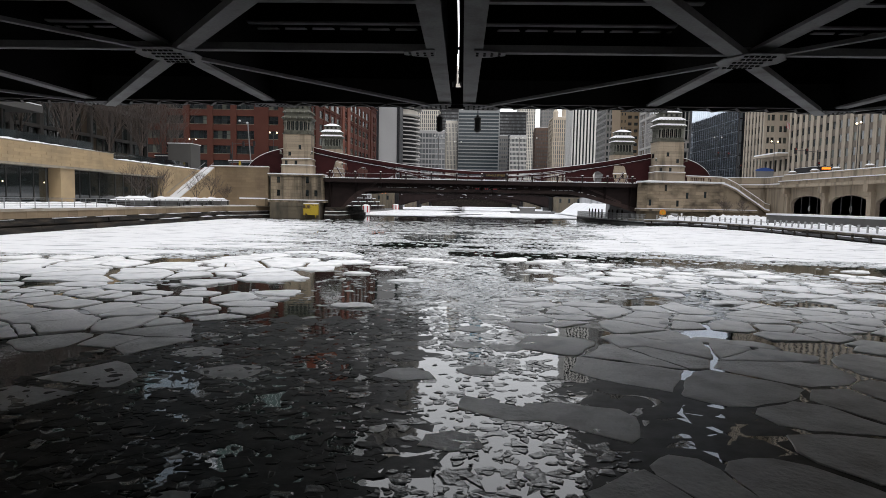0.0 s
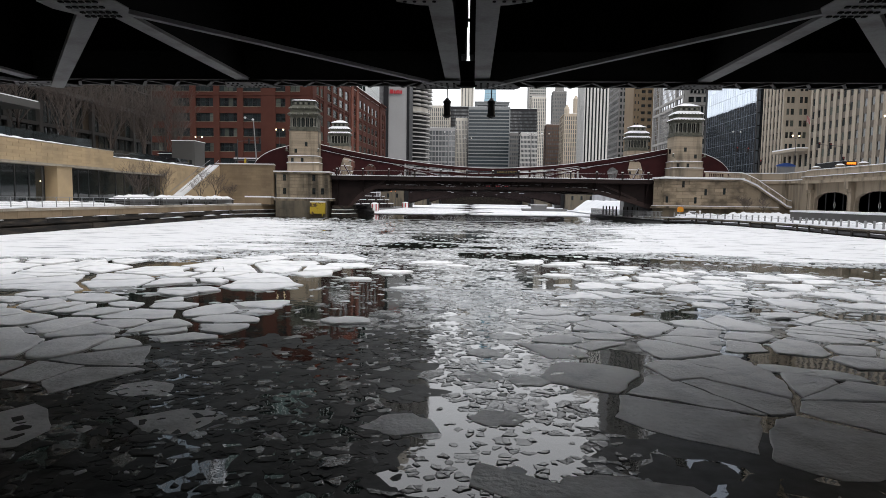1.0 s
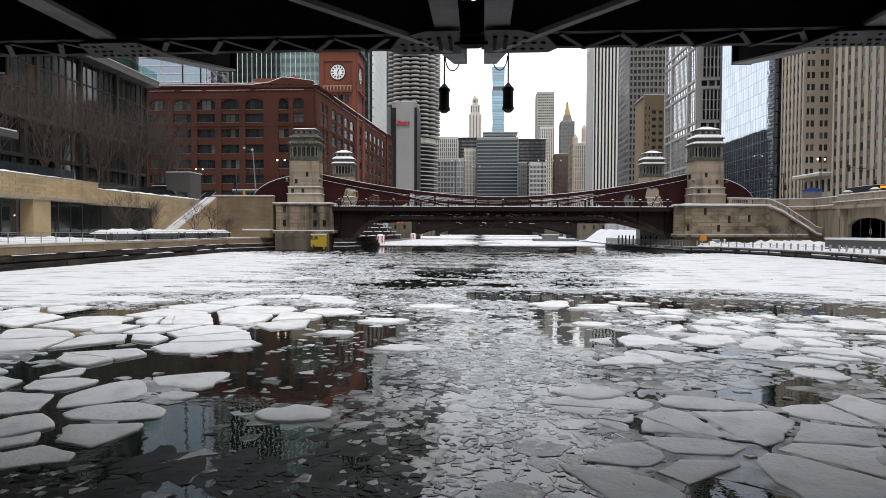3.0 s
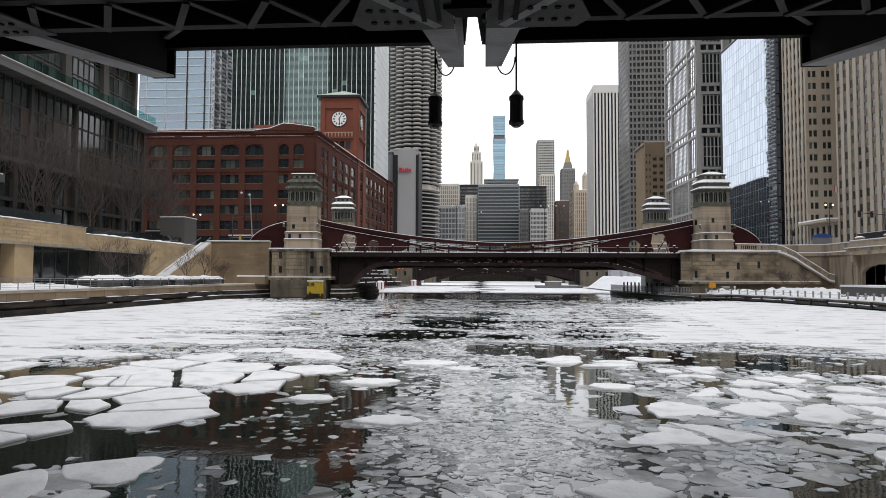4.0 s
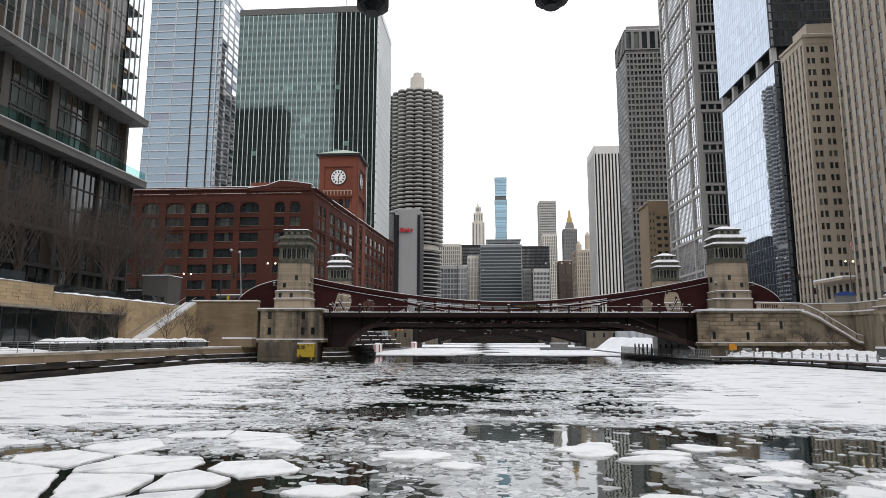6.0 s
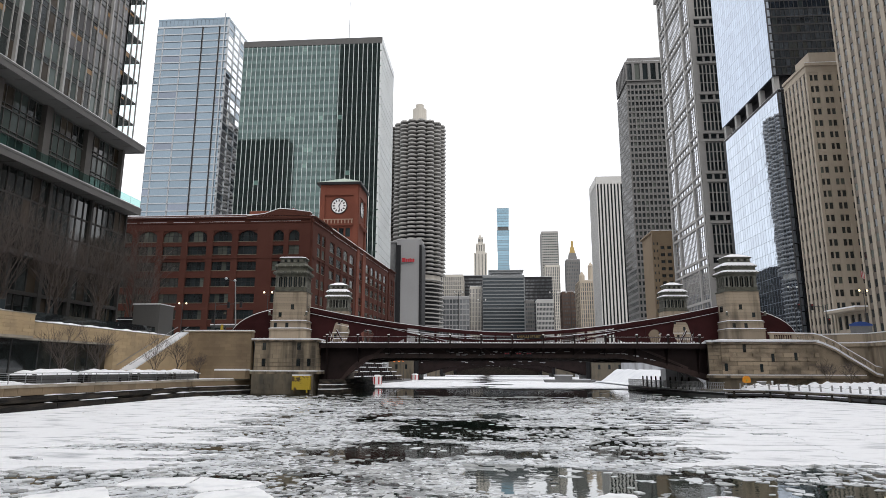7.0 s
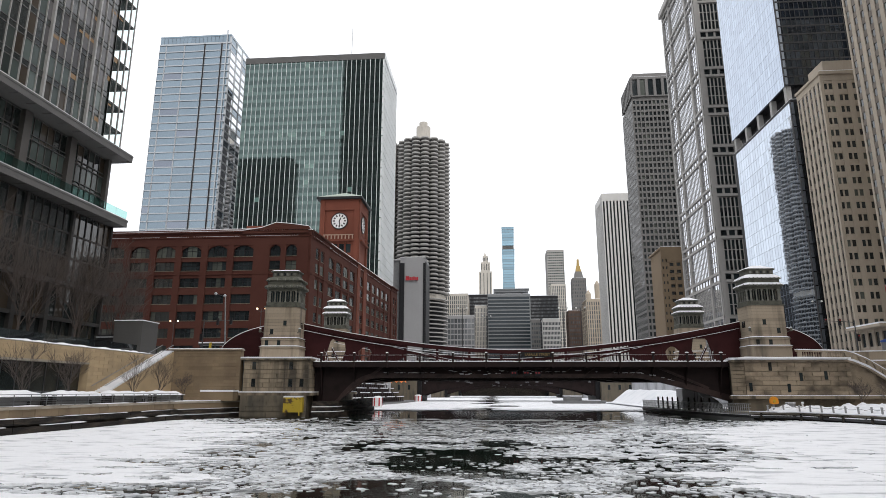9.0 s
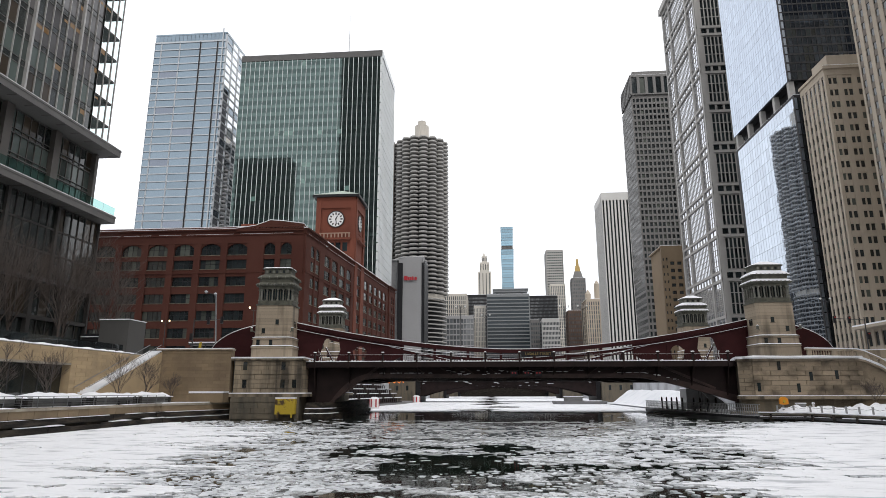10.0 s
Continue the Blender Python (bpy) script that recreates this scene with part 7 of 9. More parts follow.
for u0, u1 in ((38.4, 40.95), (44.85, 47.9)):
    a = Acc()
    a.fbox(ef.fr, u0, u1, -0.3, 0.34, 8.3, 39.4)
    part("tower_buttress", a, ORANGEBRICK, CT)
for x0, x1 in ((tx0 - 0.15, tx0 + 1.3), (tx1 - 1.3, tx1 + 0.15)):
    a = Acc()
    a.prism(rect(x0, x1, ty0 - 0.45, ty0 + 0.5), 39.4, 59.2)
    part("corner_pier", a, ORANGEBRICK, CT)
for y0, y1 in ((ty0 - 0.15, ty0 + 1.5), (ty1 - 1.5, ty1 + 0.15)):
    a = Acc()
    a.prism(rect(tx1 - 0.5, tx1 + 0.45, y0, y1), 39.4, 59.2)
    part("corner_pier", a, ORANGEBRICK, CT)
a = Acc()
a.prism(rect(tx0 + 1.3, tx1 - 1.3, ty0 - 0.4, ty0 + 0.3), 55.9, 59.2)
part("frieze", a, ORANGEBRICK, CT)
a = Acc()
a.prism(rect(tx1 - 0.3, tx1 + 0.4, ty0 + 1.5, ty1 - 1.5), 55.9, 59.2)
part("frieze", a, ORANGEBRICK, CT)
a = Acc()
a.prism(rect(tx1 + 0.2, tx1 + 1.0, ty0 + 0.9, ty1 - 0.9), 46.6, 47.0)
a.prism(rect(tx1 + 0.85, tx1 + 1.0, ty0 + 0.9, ty1 - 0.9), 48.1, 48.3)
part("balcony", a, ORANGEBRICK, CT)
a = Acc()
a.prism(rect(tx0 - 1.2, tx1 + 1.2, ty0 - 1.2, ty1 + 1.2), 59.2, 59.9)
part("eave", a, BLACKSTEEL, CT)
a = Acc()
a.prism(rect(tx0 - 1.2, tx1 + 1.2, ty0 - 1.2, ty1 + 1.2), 59.9, 63.0, rect(-45.2, -44.6, 205.4, 206.0))
part("hipped_roof", a, mat("pale_green_copper_roof", (0.33, 0.38, 0.33), 0.7, scale=0.4, var=0.2, bump=0.05), CT, "pale green roof dusted with snow")
a = Acc()
a.prism(rect(tx0 + 1.0, tx1 - 1.0, ty0 - 1.0, ty0 - 0.3), 46.4, 46.9)
part("balcony", a, ORANGEBRICK, CT)
a = Acc()
a.prism(rect(tx0 + 1.2, tx1 - 1.2, ty0 - 0.9, ty0 - 0.7), 48.1, 48.35)
part("balcony_rail", a, BALCONY, CT, "pale balcony rail with snow on it")
for k in range(9):
    a = Acc()
    x = tx0 + 1.35 + k * 1.05
    a.box(x, x + 0.32, ty0 - 0.88, ty0 - 0.74, 46.9, 48.1)
    part("baluster", a, BALCONY, CT)
for k in range(4):
    a = Acc()
    x = tx0 + 1.9 + k * 2.0
    a.prism([(x, ty0 - 0.04), (x + 1.4, ty0 - 0.04), (x + 1.4, ty0 + 0.05), (x, ty0 + 0.05)], 43.0, 45.6)
    part("tower_window", a, G_DARK, CT)
    a = Acc()
    a.box(x - 0.32, x - 0.1, ty0 - 0.25, ty0 + 0.05, 42.6, 46.4)
    part("window_pier", a, ORANGEBRICK, CT)
for k in range(2):
    a = Acc()
    x = tx0 + 4.2 + k * 1.7
    a.box(x, x + 1.3, ty0 - 0.06, ty0 + 0.05, 39.7, 42.0)
    part("tower_window", a, G_REID, CT)


def dial(m):
    """A clock dial facing along the frame's own -y."""
    b = Acc()
    n = 28
    b.prism([(2.3 * math.cos(2 * math.pi * i / n), 2.3 * math.sin(2 * math.pi * i / n)) for i in range(n)], 0, 0.12)
    me = b.mesh("clock_dial")
    me.transform(m @ pose(0, 0, 0, 90, 0, 0))
    d = part("clock_dial", me, WHITE, CT, "white round clock dial")
    for k in range(12):
        b = Acc()
        b.box(-0.2, 0.2, 1.35, 2.0, 0.12, 0.15)
        me = b.mesh("hour_mark")
        me.transform(m @ pose(0, 0, 0, 90, 0, 0) @ pose(0, 0, 0, 0, 0, 30 * k))
        part("hour_mark", me, BLACKSTEEL, d)
    b = Acc()
    for i in range(n):
        g0, g1 = 2 * math.pi * i / n, 2 * math.pi * (i + 1) / n
        b.hexa([(r_ * math.cos(g), r_ * math.sin(g), z_) for z_ in (0.0, 0.2) for r_, g in ((2.28, g0), (2.28, g1), (2.55, g1), (2.55, g0))])
    me = b.mesh("dial_rim")
    me.transform(m @ pose(0, 0, 0, 90, 0, 0))
    part("dial_rim", me, BLACKSTEEL, d, "dark rim round the dial")
    for ang, ln, w in ((-25, 1.1, 0.3), (-172, 1.6, 0.24)):
        b = Acc()
        b.box(-w / 2, w / 2, -0.3, ln, 0.16, 0.19)
        me = b.mesh("clock_pointer")
        me.transform(m @ pose(0, 0, 0, 90, 0, 0) @ pose(0, 0, 0, 0, 0, ang))
        part("clock_pointer", me, BLACKSTEEL, d)


dial(pose((tx0 + tx1) / 2, ty0 - 0.05, 52.6))
dial(pose(tx1 + 0.05, (ty0 + ty1) / 2, 52.6, 0, 0, 90))
for k in range(4):
    a = Acc()
    a.box(-47.0 + k * 1.05, -46.15 + k * 1.05, ty0 - 0.12, ty0 - 0.02, 57.3, 58.1)
    part("sign_bar", a, WHITE, CT, "white sign letters as plain bars")
t = thing("flag", "small flag on a thin roof pole", "flag", (-56, 190, 40))
a = Acc()
a.tube((-56, 190, 39.5), (-56, 190, 50), 0.08, 0.05)
part("pole", a, GALV, t)
a = Acc()
for i in range(5):
    a.box(-56 + 0.3 * i, -55.7 + 0.3 * i, 189.97 + 0.1 * math.sin(i), 190.03 + 0.1 * math.sin(i), 47.2 - 0.12 * i, 49.4 - 0.12 * i)
part("cloth", a, RED, t)

# pale blue glass tower
B = block("glass_tower", "tall pale blue mirrored glass office tower", rect(-162.3, -126.0, 290, 332), 8.3, 174, G_BLUE, depth=0.5)
f = Front(B, (-162.3, 290), (-126.0, 290), ALU, G_BLUE, 160, ALU)
f.alt, f.share = G_BLUEDIM, 0.06
for u0, u1 in ((0, 3.2), (3.6, 12.6), (13.0, 22.8), (23.6, 31.4), (32.2, 36.3)):
    f.grid(u0, u1, 8.3, 170, 1, 43, 0.18, 0.5, 0.12, 0.3, -0.05, order=lambda q: -q[1])
for u0, u1, m_ in ((3.2, 3.6, ALU), (12.6, 13.0, ALU), (22.8, 23.6, BLACKSTEEL), (31.4, 32.2, BLACKSTEEL)):
    f.bar("strip", u0, u1, 0.02, 8.3, 170, m_)
f.plain(0, 36.3, 170, 170.6, 0.3)
for k in range(18):
    f.bar("crown_pane", 0.1 + 2.0 * k, 1.95 + 2.0 * k, -0.1, 170.6, 174, G_BLUE)
f.done("pale metal bands")
# side front in near-white glass; the sky's reflection is in its colour
f = Front(B, (-126.0, 290), (-126.0, 332), ALU, G_BRIGHT, 0, None, True)
f.alt, f.share = G_BLUE, 0.25
f.grid(0, 42, 8.3, 174, 6, 43, 0.4, 0.8, 0.25, 0.1, -0.1)
f.done()
a = Acc()
a.box(-128.2, -127.7, 289.5, 290.0, 8.3, 177)
part("corner_fin", a, ALU, B)
# broad green glass tower
G = block("glass_tower", "broad green glass office tower with thin pale mullions", rect(-115.4, -48.5, 285, 320), 8.3, 157, BLACKSTEEL, depth=0.5)
f = Front(G, (-115.4, 285), (-48.5, 285), PALEMULL, G_GREEN, 150, G_GREENSPAN)
# a few brighter panes: room light put into the glass colour
f.pick = lambda u, z, dice: G_GREENLIT if (dice.random() < (0.14 if 99 < z < 102.5 or 114 < z < 118 else 0.006)) else G_GREEN
f.grid(0, 66.9, 8.3, 155, 30, 38, 0.2, 1.7, 0.2, -0.03, -0.06, order=lambda q: -q[1])
f.bar("top_band", 0, 66.9, 0.3, 155, 158, DARKMETAL)
f.done("pale metal mullions")
# same bright glass on this side, coloured for reflected sky
f = Front(G, (-48.5, 285), (-48.5, 320), PALEMULL, G_BRIGHT, 0, G_GREENSPAN)
f.grid(0, 35, 8.3, 155, 12, 38, 0.4, 0.5, 0.25, -0.02, -0.06)
f.plain(0, 35, 155, 158, 0.3)
f.done()
a = Acc()
a.tube((-68, 300, 157), (-68, 300, 187), 0.28, 0.1)
part("antenna", a, GALV, G)


# round concrete towers with petal balconies
def petal_ring(acc, cx, cy, r0, r1, z0, z1, petals=16, per=8):
    pts = []
    for i in range(petals * per):
        g = 2 * math.pi * i / (petals * per)
        k = abs(math.sin(petals * g / 2)) ** 0.6
        pts.append((cx + (r0 + (r1 - r0) * k) * math.cos(g), cy + (r0 + (r1 - r0) * k) * math.sin(g)))
    acc.prism(pts, z0, z1)


def cob(x, y, top):
    t = thing("round_tower", "round concrete residential tower with petal-shaped balconies", "building", (x, y, 8.3))
    # black core: the shade between the balconies is put into its colour
    a = Acc()
    n = 40
    a.prism([(x + 15.4 * math.cos(2 * math.pi * i / n), y + 15.4 * math.sin(2 * math.pi * i / n)) for i in range(n)], 8.3, top - 1)
    part("core", a, BLACKSTEEL, t)
    z = 70.0
    while z < top - 1:
        a = Acc()
        petal_ring(a, x, y, 16.9, 20.2, z, z + 0.32)
        petal_ring(a, x, y, 16.8, 20.0, z + 0.32, z + 1.05)
        part("balcony", a, PALECONC, t)
        z += 2.95
    z = 10.0
    while z < 66:
        a = Acc()
        n = 48
        a.prism([(x + 18.6 * math.cos(2 * math.pi * i / n), y + 18.6 * math.sin(2 * math.pi * i / n)) for i in range(n)], z, z + 0.62)
        part("parking_deck", a, PALECONC, t)
        z += 2.9
    a = Acc()
    a.prism([(x + 16.8 * math.cos(2 * math.pi * i / 40), y + 16.8 * math.sin(2 * math.pi * i / 40)) for i in range(40)], 64.5, 69.0)
    part("mechanical_floor", a, CREAM, t)
    a = Acc()
    a.prism([(x + 5.4 * math.cos(2 * math.pi * i / 20), y + 5.4 * math.sin(2 * math.pi * i / 20)) for i in range(20)], top - 1, top + 14)
    a.prism([(x + 3.2 * math.cos(2 * math.pi * i / 20), y + 3.2 * math.sin(2 * math.pi * i / 20)) for i in range(20)], top + 14, top + 18)
    part("roof_drum", a, CREAM, t)
    return t


cob(-50.4, 460, 184)
block("concrete_slab", "plain grey concrete slab beside the round tower", rect(-86, -69.8, 452, 470), 8.3, 183, PALECONC, depth=0.2)

# added behind the hotel only for a dark reflection in the podium
KC = block("black_office_block", "added dark block that the mirrored podium reflects", rect(-84, -64, 548, 690), 8.3, 88, BLACKSTEEL)
f = Front(KC, (-64, 548), (-64, 690), BLACKSTEEL, G_SHOP, 0, None, True)
f.grid(0, 142, 12, 86, 50, 20, 0.5, 1.3, 0.1, 0.05, -0.1)
f.done()
# hotel slab, with a dark side strip
H = block("hotel", "grey hotel slab with dark strips and a red sign", rect(-57.5, -41.6, 400, 424), 8.3, 84, HOTEL, depth=0.3)
f = Front(H, (-57.5, 400), (-41.6, 400), HOTEL, G_DARK, 0)
f.plain(3.0, 14.6, 8.3, 84)
f.done()
a = Acc()
a.box(-57.4, -54.6, 399.6, 400.4, 8.3, 81)
part("dark_strip", a, BLACKSTEEL, H)
a = Acc()
a.box(-42.8, -41.7, 399.6, 400.4, 8.3, 81)
part("dark_strip", a, BLACKSTEEL, H)
a = Acc()
a.box(-41.5, -41.2, 400.5, 423.5, 8.3, 82)
part("dark_side", a, BLACKSTEEL, H)
for k, (x0, w, h) in enumerate(((-53.6, 2.2, 2.6), (-51.2, 1.0, 2.0), (-50.0, 0.9, 2.0), (-48.9, 1.0, 2.3), (-47.7, 0.5, 2.0), (-47.0, 1.2, 2.0))):
    a = Acc()
    a.box(x0, x0 + w, 398.9, 399.2, 70.0, 70.0 + h)
    part("sign_letter", a, RED, H, "red sign letters as plain bars")
t = block("hotel_wing", "plain grey concrete wing behind the hotel", rect(-67.5, -57.6, 404, 450), 8.3, 83.5, GREYC)


# ---- south bank towers ----
def tan_tower(name, label, c, z1, front_w, bays_x, bays_y, rows, singles):
    """Buff stone tower with vertical strips of paired windows."""
    t = block(name, label, c, 8.3, z1, TANSTONE)
    low = 3
    P = (z1 - 20) / rows
    f = Front(t, c[3], c[0], TANSTONE, G_DARK, singles // 2, BRONZE)
    f.alt, f.share = G_BLIND, 0.2
    f.grid(0, f.w, 18 - low * P, z1 - 2, bays_x, rows + low, f.w / bays_x * 0.5, P * 0.46, 0.05, -0.02, -0.14, 1)
    f.plain(0, f.w, z1 - 2, z1, 0.1)
    f.done("buff stone piers")
    f = Front(t, c[0], c[1], TANSTONE, G_DARK, singles // 2)
    f.alt, f.share = G_BLIND, 0.2
    f.grid(0, f.w, 18 - low * P, z1 - 2, bays_y, rows + low, 1.35, P * 0.48, 0.06, -0.03, -0.2, 2, 0.4)
    f.plain(0, f.w, z1 - 2, z1, 0.1)
    f.done("buff stone piers")
    a = Acc()
    a.prism(inset(c, 2.5), z1, z1 + 5)
    part("roof_storey", a, TANSTONE, t)
    a = Acc()
    a.prism([(c[0][0] - 0.5, c[0][1] - 0.5), (c[1][0], c[1][1] - 0.5), (c[2][0], c[2][1]), (c[3][0] - 0.5, c[3][1])], z1 - 0.3, z1 + 0.4)
    part("cornice", a, TANSTONE, t)
    return t


tan_tower("stone_tower", "buff limestone tower with vertical window strips", rect(86, 118, 181.4, 193.8), 84.5, 0, 6, 9, 20, 230)
tan_tower("stone_tower", "tall buff limestone tower with paired windows", rect(86, 124, 128, 167.4), 128, 0, 15, 11, 33, 290)
AN = block("stone_annex", "low buff stone annex between the two towers", rect(86.3, 116, 167.6, 181.2), 8.3, 17.4, TANSTONE, roof=False)
f = Front(AN, (86.3, 181.2), (86.3, 167.6), TANSTONE, G_DARK, 20)
f.grid(0, 13.6, 8.3, 17.4, 5, 2, 1.2, 1.4, 0.1, 0.0, -0.16)
f.done()
t = thing("shop_canopy", "snow-covered pale stone canopy between the towers", "canopy", (84, 172, 17.4))
a = Acc()
a.box(83.2, 112, 167.7, 181.1, 17.404, 18.0)
part("slab", a, TANSTONE, t)
a = Acc()
a.box(83.3, 112, 167.8, 181.0, 18.003, 18.35)
part("canopy_snow", a, SNOW, t)
# mirrored tower over a dark recessed storey
R2 = block("mirrored_tower", "mirrored blue glass tower above a recessed dark storey", rect(86, 118, 199, 240.5), 90.5, 178, BLACKSTEEL, depth=0.4)
f = Front(R2, (86, 240.5), (86, 199), MIRRORBAR, G_MIRROR, 130)
f.grid(0, 41.5, 90.5, 178, 26, 24, 0.05, 0.07, 0.0, -0.005, -0.02, order=lambda q: q[1])
f.done()
# this front in darker glass; its dark reflection is put into the colour
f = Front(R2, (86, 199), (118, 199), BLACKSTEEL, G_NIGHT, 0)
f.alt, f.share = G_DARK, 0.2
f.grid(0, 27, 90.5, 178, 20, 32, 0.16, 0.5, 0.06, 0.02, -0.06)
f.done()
f = Front(R2, (86, 199), (118, 199), BLACKSTEEL, G_MIRROR, 0)
f.grid(27.4, 32, 90.5, 178, 3, 28, 0.1, 0.2, 0.1, 0.0, -0.1)
f.done()
R2b = block("mirrored_podium", "lower block of dim mirrored glass with dark edges", rect(86, 118, 197.5, 240.5), 8.3, 84.5, BLACKSTEEL, depth=0.4)
f = Front(R2b, (86, 240.5), (86, 197.5), MIRRORBAR, G_DIM, 100)
f.grid(2.0, 43.0, 8.3, 84.5, 22, 20, 0.05, 0.08, 0.0, -0.005, -0.02, order=lambda q: -q[1])
f.bar("corner_strip", 0, 2, 0.0, 8.3, 84.5, BLACKSTEEL)
f.done()
# podium front likewise coloured for a dark reflection
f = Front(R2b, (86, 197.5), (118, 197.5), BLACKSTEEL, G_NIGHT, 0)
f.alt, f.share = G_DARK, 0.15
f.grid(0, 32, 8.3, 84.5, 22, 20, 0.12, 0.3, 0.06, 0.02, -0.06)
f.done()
a = Acc()
a.prism(rect(89, 116, 200, 239), 84.5, 90.5)
part("recessed_storey", a, BLACKSTEEL, R2b)
for k in range(5):
    a = Acc()
    y = 200.4 + 9.6 * k
    a.box(86.3, 87.8, y - 0.7, y + 0.7, 84.5, 90.5)
    part("column", a, PALECONC, R2b)
# grey granite tower with mirror bays
R3 = block("granite_tower", "grey granite and mirror-glass office tower", rect(86, 124, 264.5, 308), 8.3, 184, GREYSTONE)
f = Front(R3, (86, 308), (86, 264.5), GREYSTONE, G_SILVER, 180, None, True)
for u0, u1, cols in ((1.2, 10, 2), (11.2, 32.3, 6), (33.5, 42.3, 2)):
    for k in range(10):
        z0 = 14 + 17 * k
        f.grid(u0, u1, z0, z0 + 12.6, cols * 2, 6, 0.13, 0.16, -0.15, -0.2, -0.3)
        f.grid(u0, u1, z0 + 13.6, z0 + 16.4, cols, 1, 0.5, 0.25, -0.1, -0.1, -0.3)
for u0, u1 in ((0, 1.2), (10, 11.2), (32.3, 33.5), (42.3, 43.5)):
    f.plain(u0, u1, 8.3, 184, 0.3)
for k in range(11):
    for dz in (0, 12.6):
        f.plain(0, 43.5, 13 + 17 * k + (dz if dz == 0 else 13.6 - 0.0), 14 + 17 * k + (0 if dz == 0 else 13.6), 0.25)
f.done("grey granite frame")
f = Front(R3, (86, 264.5), (124, 264.5), GREYSTONE, G_DARK, 60, None, True)
for u0, u1 in ((1.4, 10.5), (12.4, 21.5), (23.4, 36)):
    for k in range(10):
        z0 = 14 + 17 * k
        f.grid(u0 + 0.8, u1 - 0.8, z0 + 0.3, z0 + 12.3, 5, 3, 0.45, 0.25, -0.1, -0.25, -0.4)
        f.plain(u0, u0 + 0.8, z0, z0 + 12.6, 0.0)
        f.plain(u1 - 0.8, u1, z0, z0 + 12.6, 0.0)
        f.grid(u0, u1, z0 + 13.6, z0 + 16.4, 3, 1, 0.8, 0.4, -0.1, -0.1, -0.4)
for u0, u1 in ((0, 1.4), (10.5, 12.4), (21.5, 23.4), (36, 38)):
    f.plain(u0, u1, 8.3, 184, 0.3)
for k in range(11):
    f.plain(0, 38, 13 + 17 * k, 14 + 17 * k, 0.25)
    f.plain(0, 38, 26.6 + 17 * k, 27.6 + 17 * k, 0.25)
f.done("grey granite frame")
a = Acc()
a.prism([(84.6, 263), (126, 263), (126, 309), (84.6, 309)], 184, 187)
part("cornice", a, GREYSTONE, R3)
# beige slab with balconies
R4 = block("beige_building", "ochre stone building with stacked balconies", rect(80, 90, 322, 345), 8.3, 70, mat("ochre_stone", (0.18, 0.13, 0.08), 0.85, scale=0.08, var=0.15, bump=0.03))
f = Front(R4, (80, 322), (90, 322), R4.children[0].data.materials[0], G_DARK, 90)
f.grid(3.2, 9.6, 12, 64, 2, 15, 1.2, 1.9, 0.3, 0.1, -0.5)
f.grid(0, 3.2, 12, 66, 2, 15, 1.0, 2.2, 0.3, 0.28, -0.1)
f.plain(0, 3.2, 66, 70, 0.3)
f.plain(3.2, 10, 64, 70, 0.2)
f.done()
# dark gridded tower
R5 = block("gridded_tower", "dark grey gridded office tower with a tall arcade at its top", [(84, 398), (84, 372), (112, 372), (112, 398)][::-1], 8.3, 186, DARKGRID)
f = Front(R5, (84, 398), (84, 372), DARKGRID, G_DARK, 0)
f.alt, f.share = G_BLIND, 0.22
f.grid(0, 26, 14, 172, 11, 44, 0.8, 1.3, 0.06, 0.03, -0.05)
f.grid(0, 26, 174, 186, 7, 1, 1.6, 1.4, 0.2, 0.2, -0.5)
f.done()
f = Front(R5, (84, 372), (112, 372), DARKGRID, G_DARK, 100)
f.alt, f.share = G_BLIND, 0.22
f.grid(0, 28, 14, 172, 12, 44, 0.75, 1.3, 0.25, 0.1, -0.5, order=lambda q: -q[1])
f.grid(0, 28, 174, 186, 6, 1, 1.6, 1.4, 0.2, 0.2, -0.5)
f.done("dark granite grid")
a = Acc()
a.prism(rect(86, 112, 374, 396), 187, 190)
part("roof_storey", a, DARKGRID, R5)
# pale striped tower
R6 = block("striped_tower", "pale marble tower with dark vertical window strips", rect(84, 112, 486, 517), 8.3, 150, WHITESTONE)
for aa, bb, n in (((84, 517), (84, 486), 16), ((84, 486), (112, 486), 11)):
    f = Front(R6, aa, bb, WHITESTONE, G_DARK, 0)
    f.grid(0, f.w, 10, 145, n, 1, f.w / n * 0.5, 0.6, 0.1 if n == 16 else 0.4, 0.0, -0.04 if n == 16 else -0.4)
    f.plain(0, f.w, 145, 150, 0.2)
    f.done("pale marble fins")


# ---- the distance down the river ----
def far_block(label, x0, x1, y0, dep, z1, wall, pane, cols, rows, pier, span, side=0, singles=0, z0=8.3, name="distant_building"):
    c = rect(x0, x1, y0, y0 + dep)
    # dark panes far off turn paler: distance haze put into the glass colour
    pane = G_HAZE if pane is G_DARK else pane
    span *= 0.4 if wall in (CREAM, TANSTONE) else 1.0
    t = block(name, label, c, z0, z1, wall)
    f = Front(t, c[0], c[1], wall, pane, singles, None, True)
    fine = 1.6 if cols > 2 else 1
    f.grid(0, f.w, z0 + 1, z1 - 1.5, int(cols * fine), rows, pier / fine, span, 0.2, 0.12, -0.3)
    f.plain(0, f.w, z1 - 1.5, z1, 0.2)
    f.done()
    if side:
        a_, b_ = (c[1], c[2]) if side > 0 else (c[3], c[0])
        f = Front(t, a_, b_, wall, pane, 0, None, True)
        f.grid(0, f.w, z0 + 1, z1 - 1.5, max(2, cols // 2), rows, pier, span, 0.2, 0.2, -0.5)
        f.done()
    return t


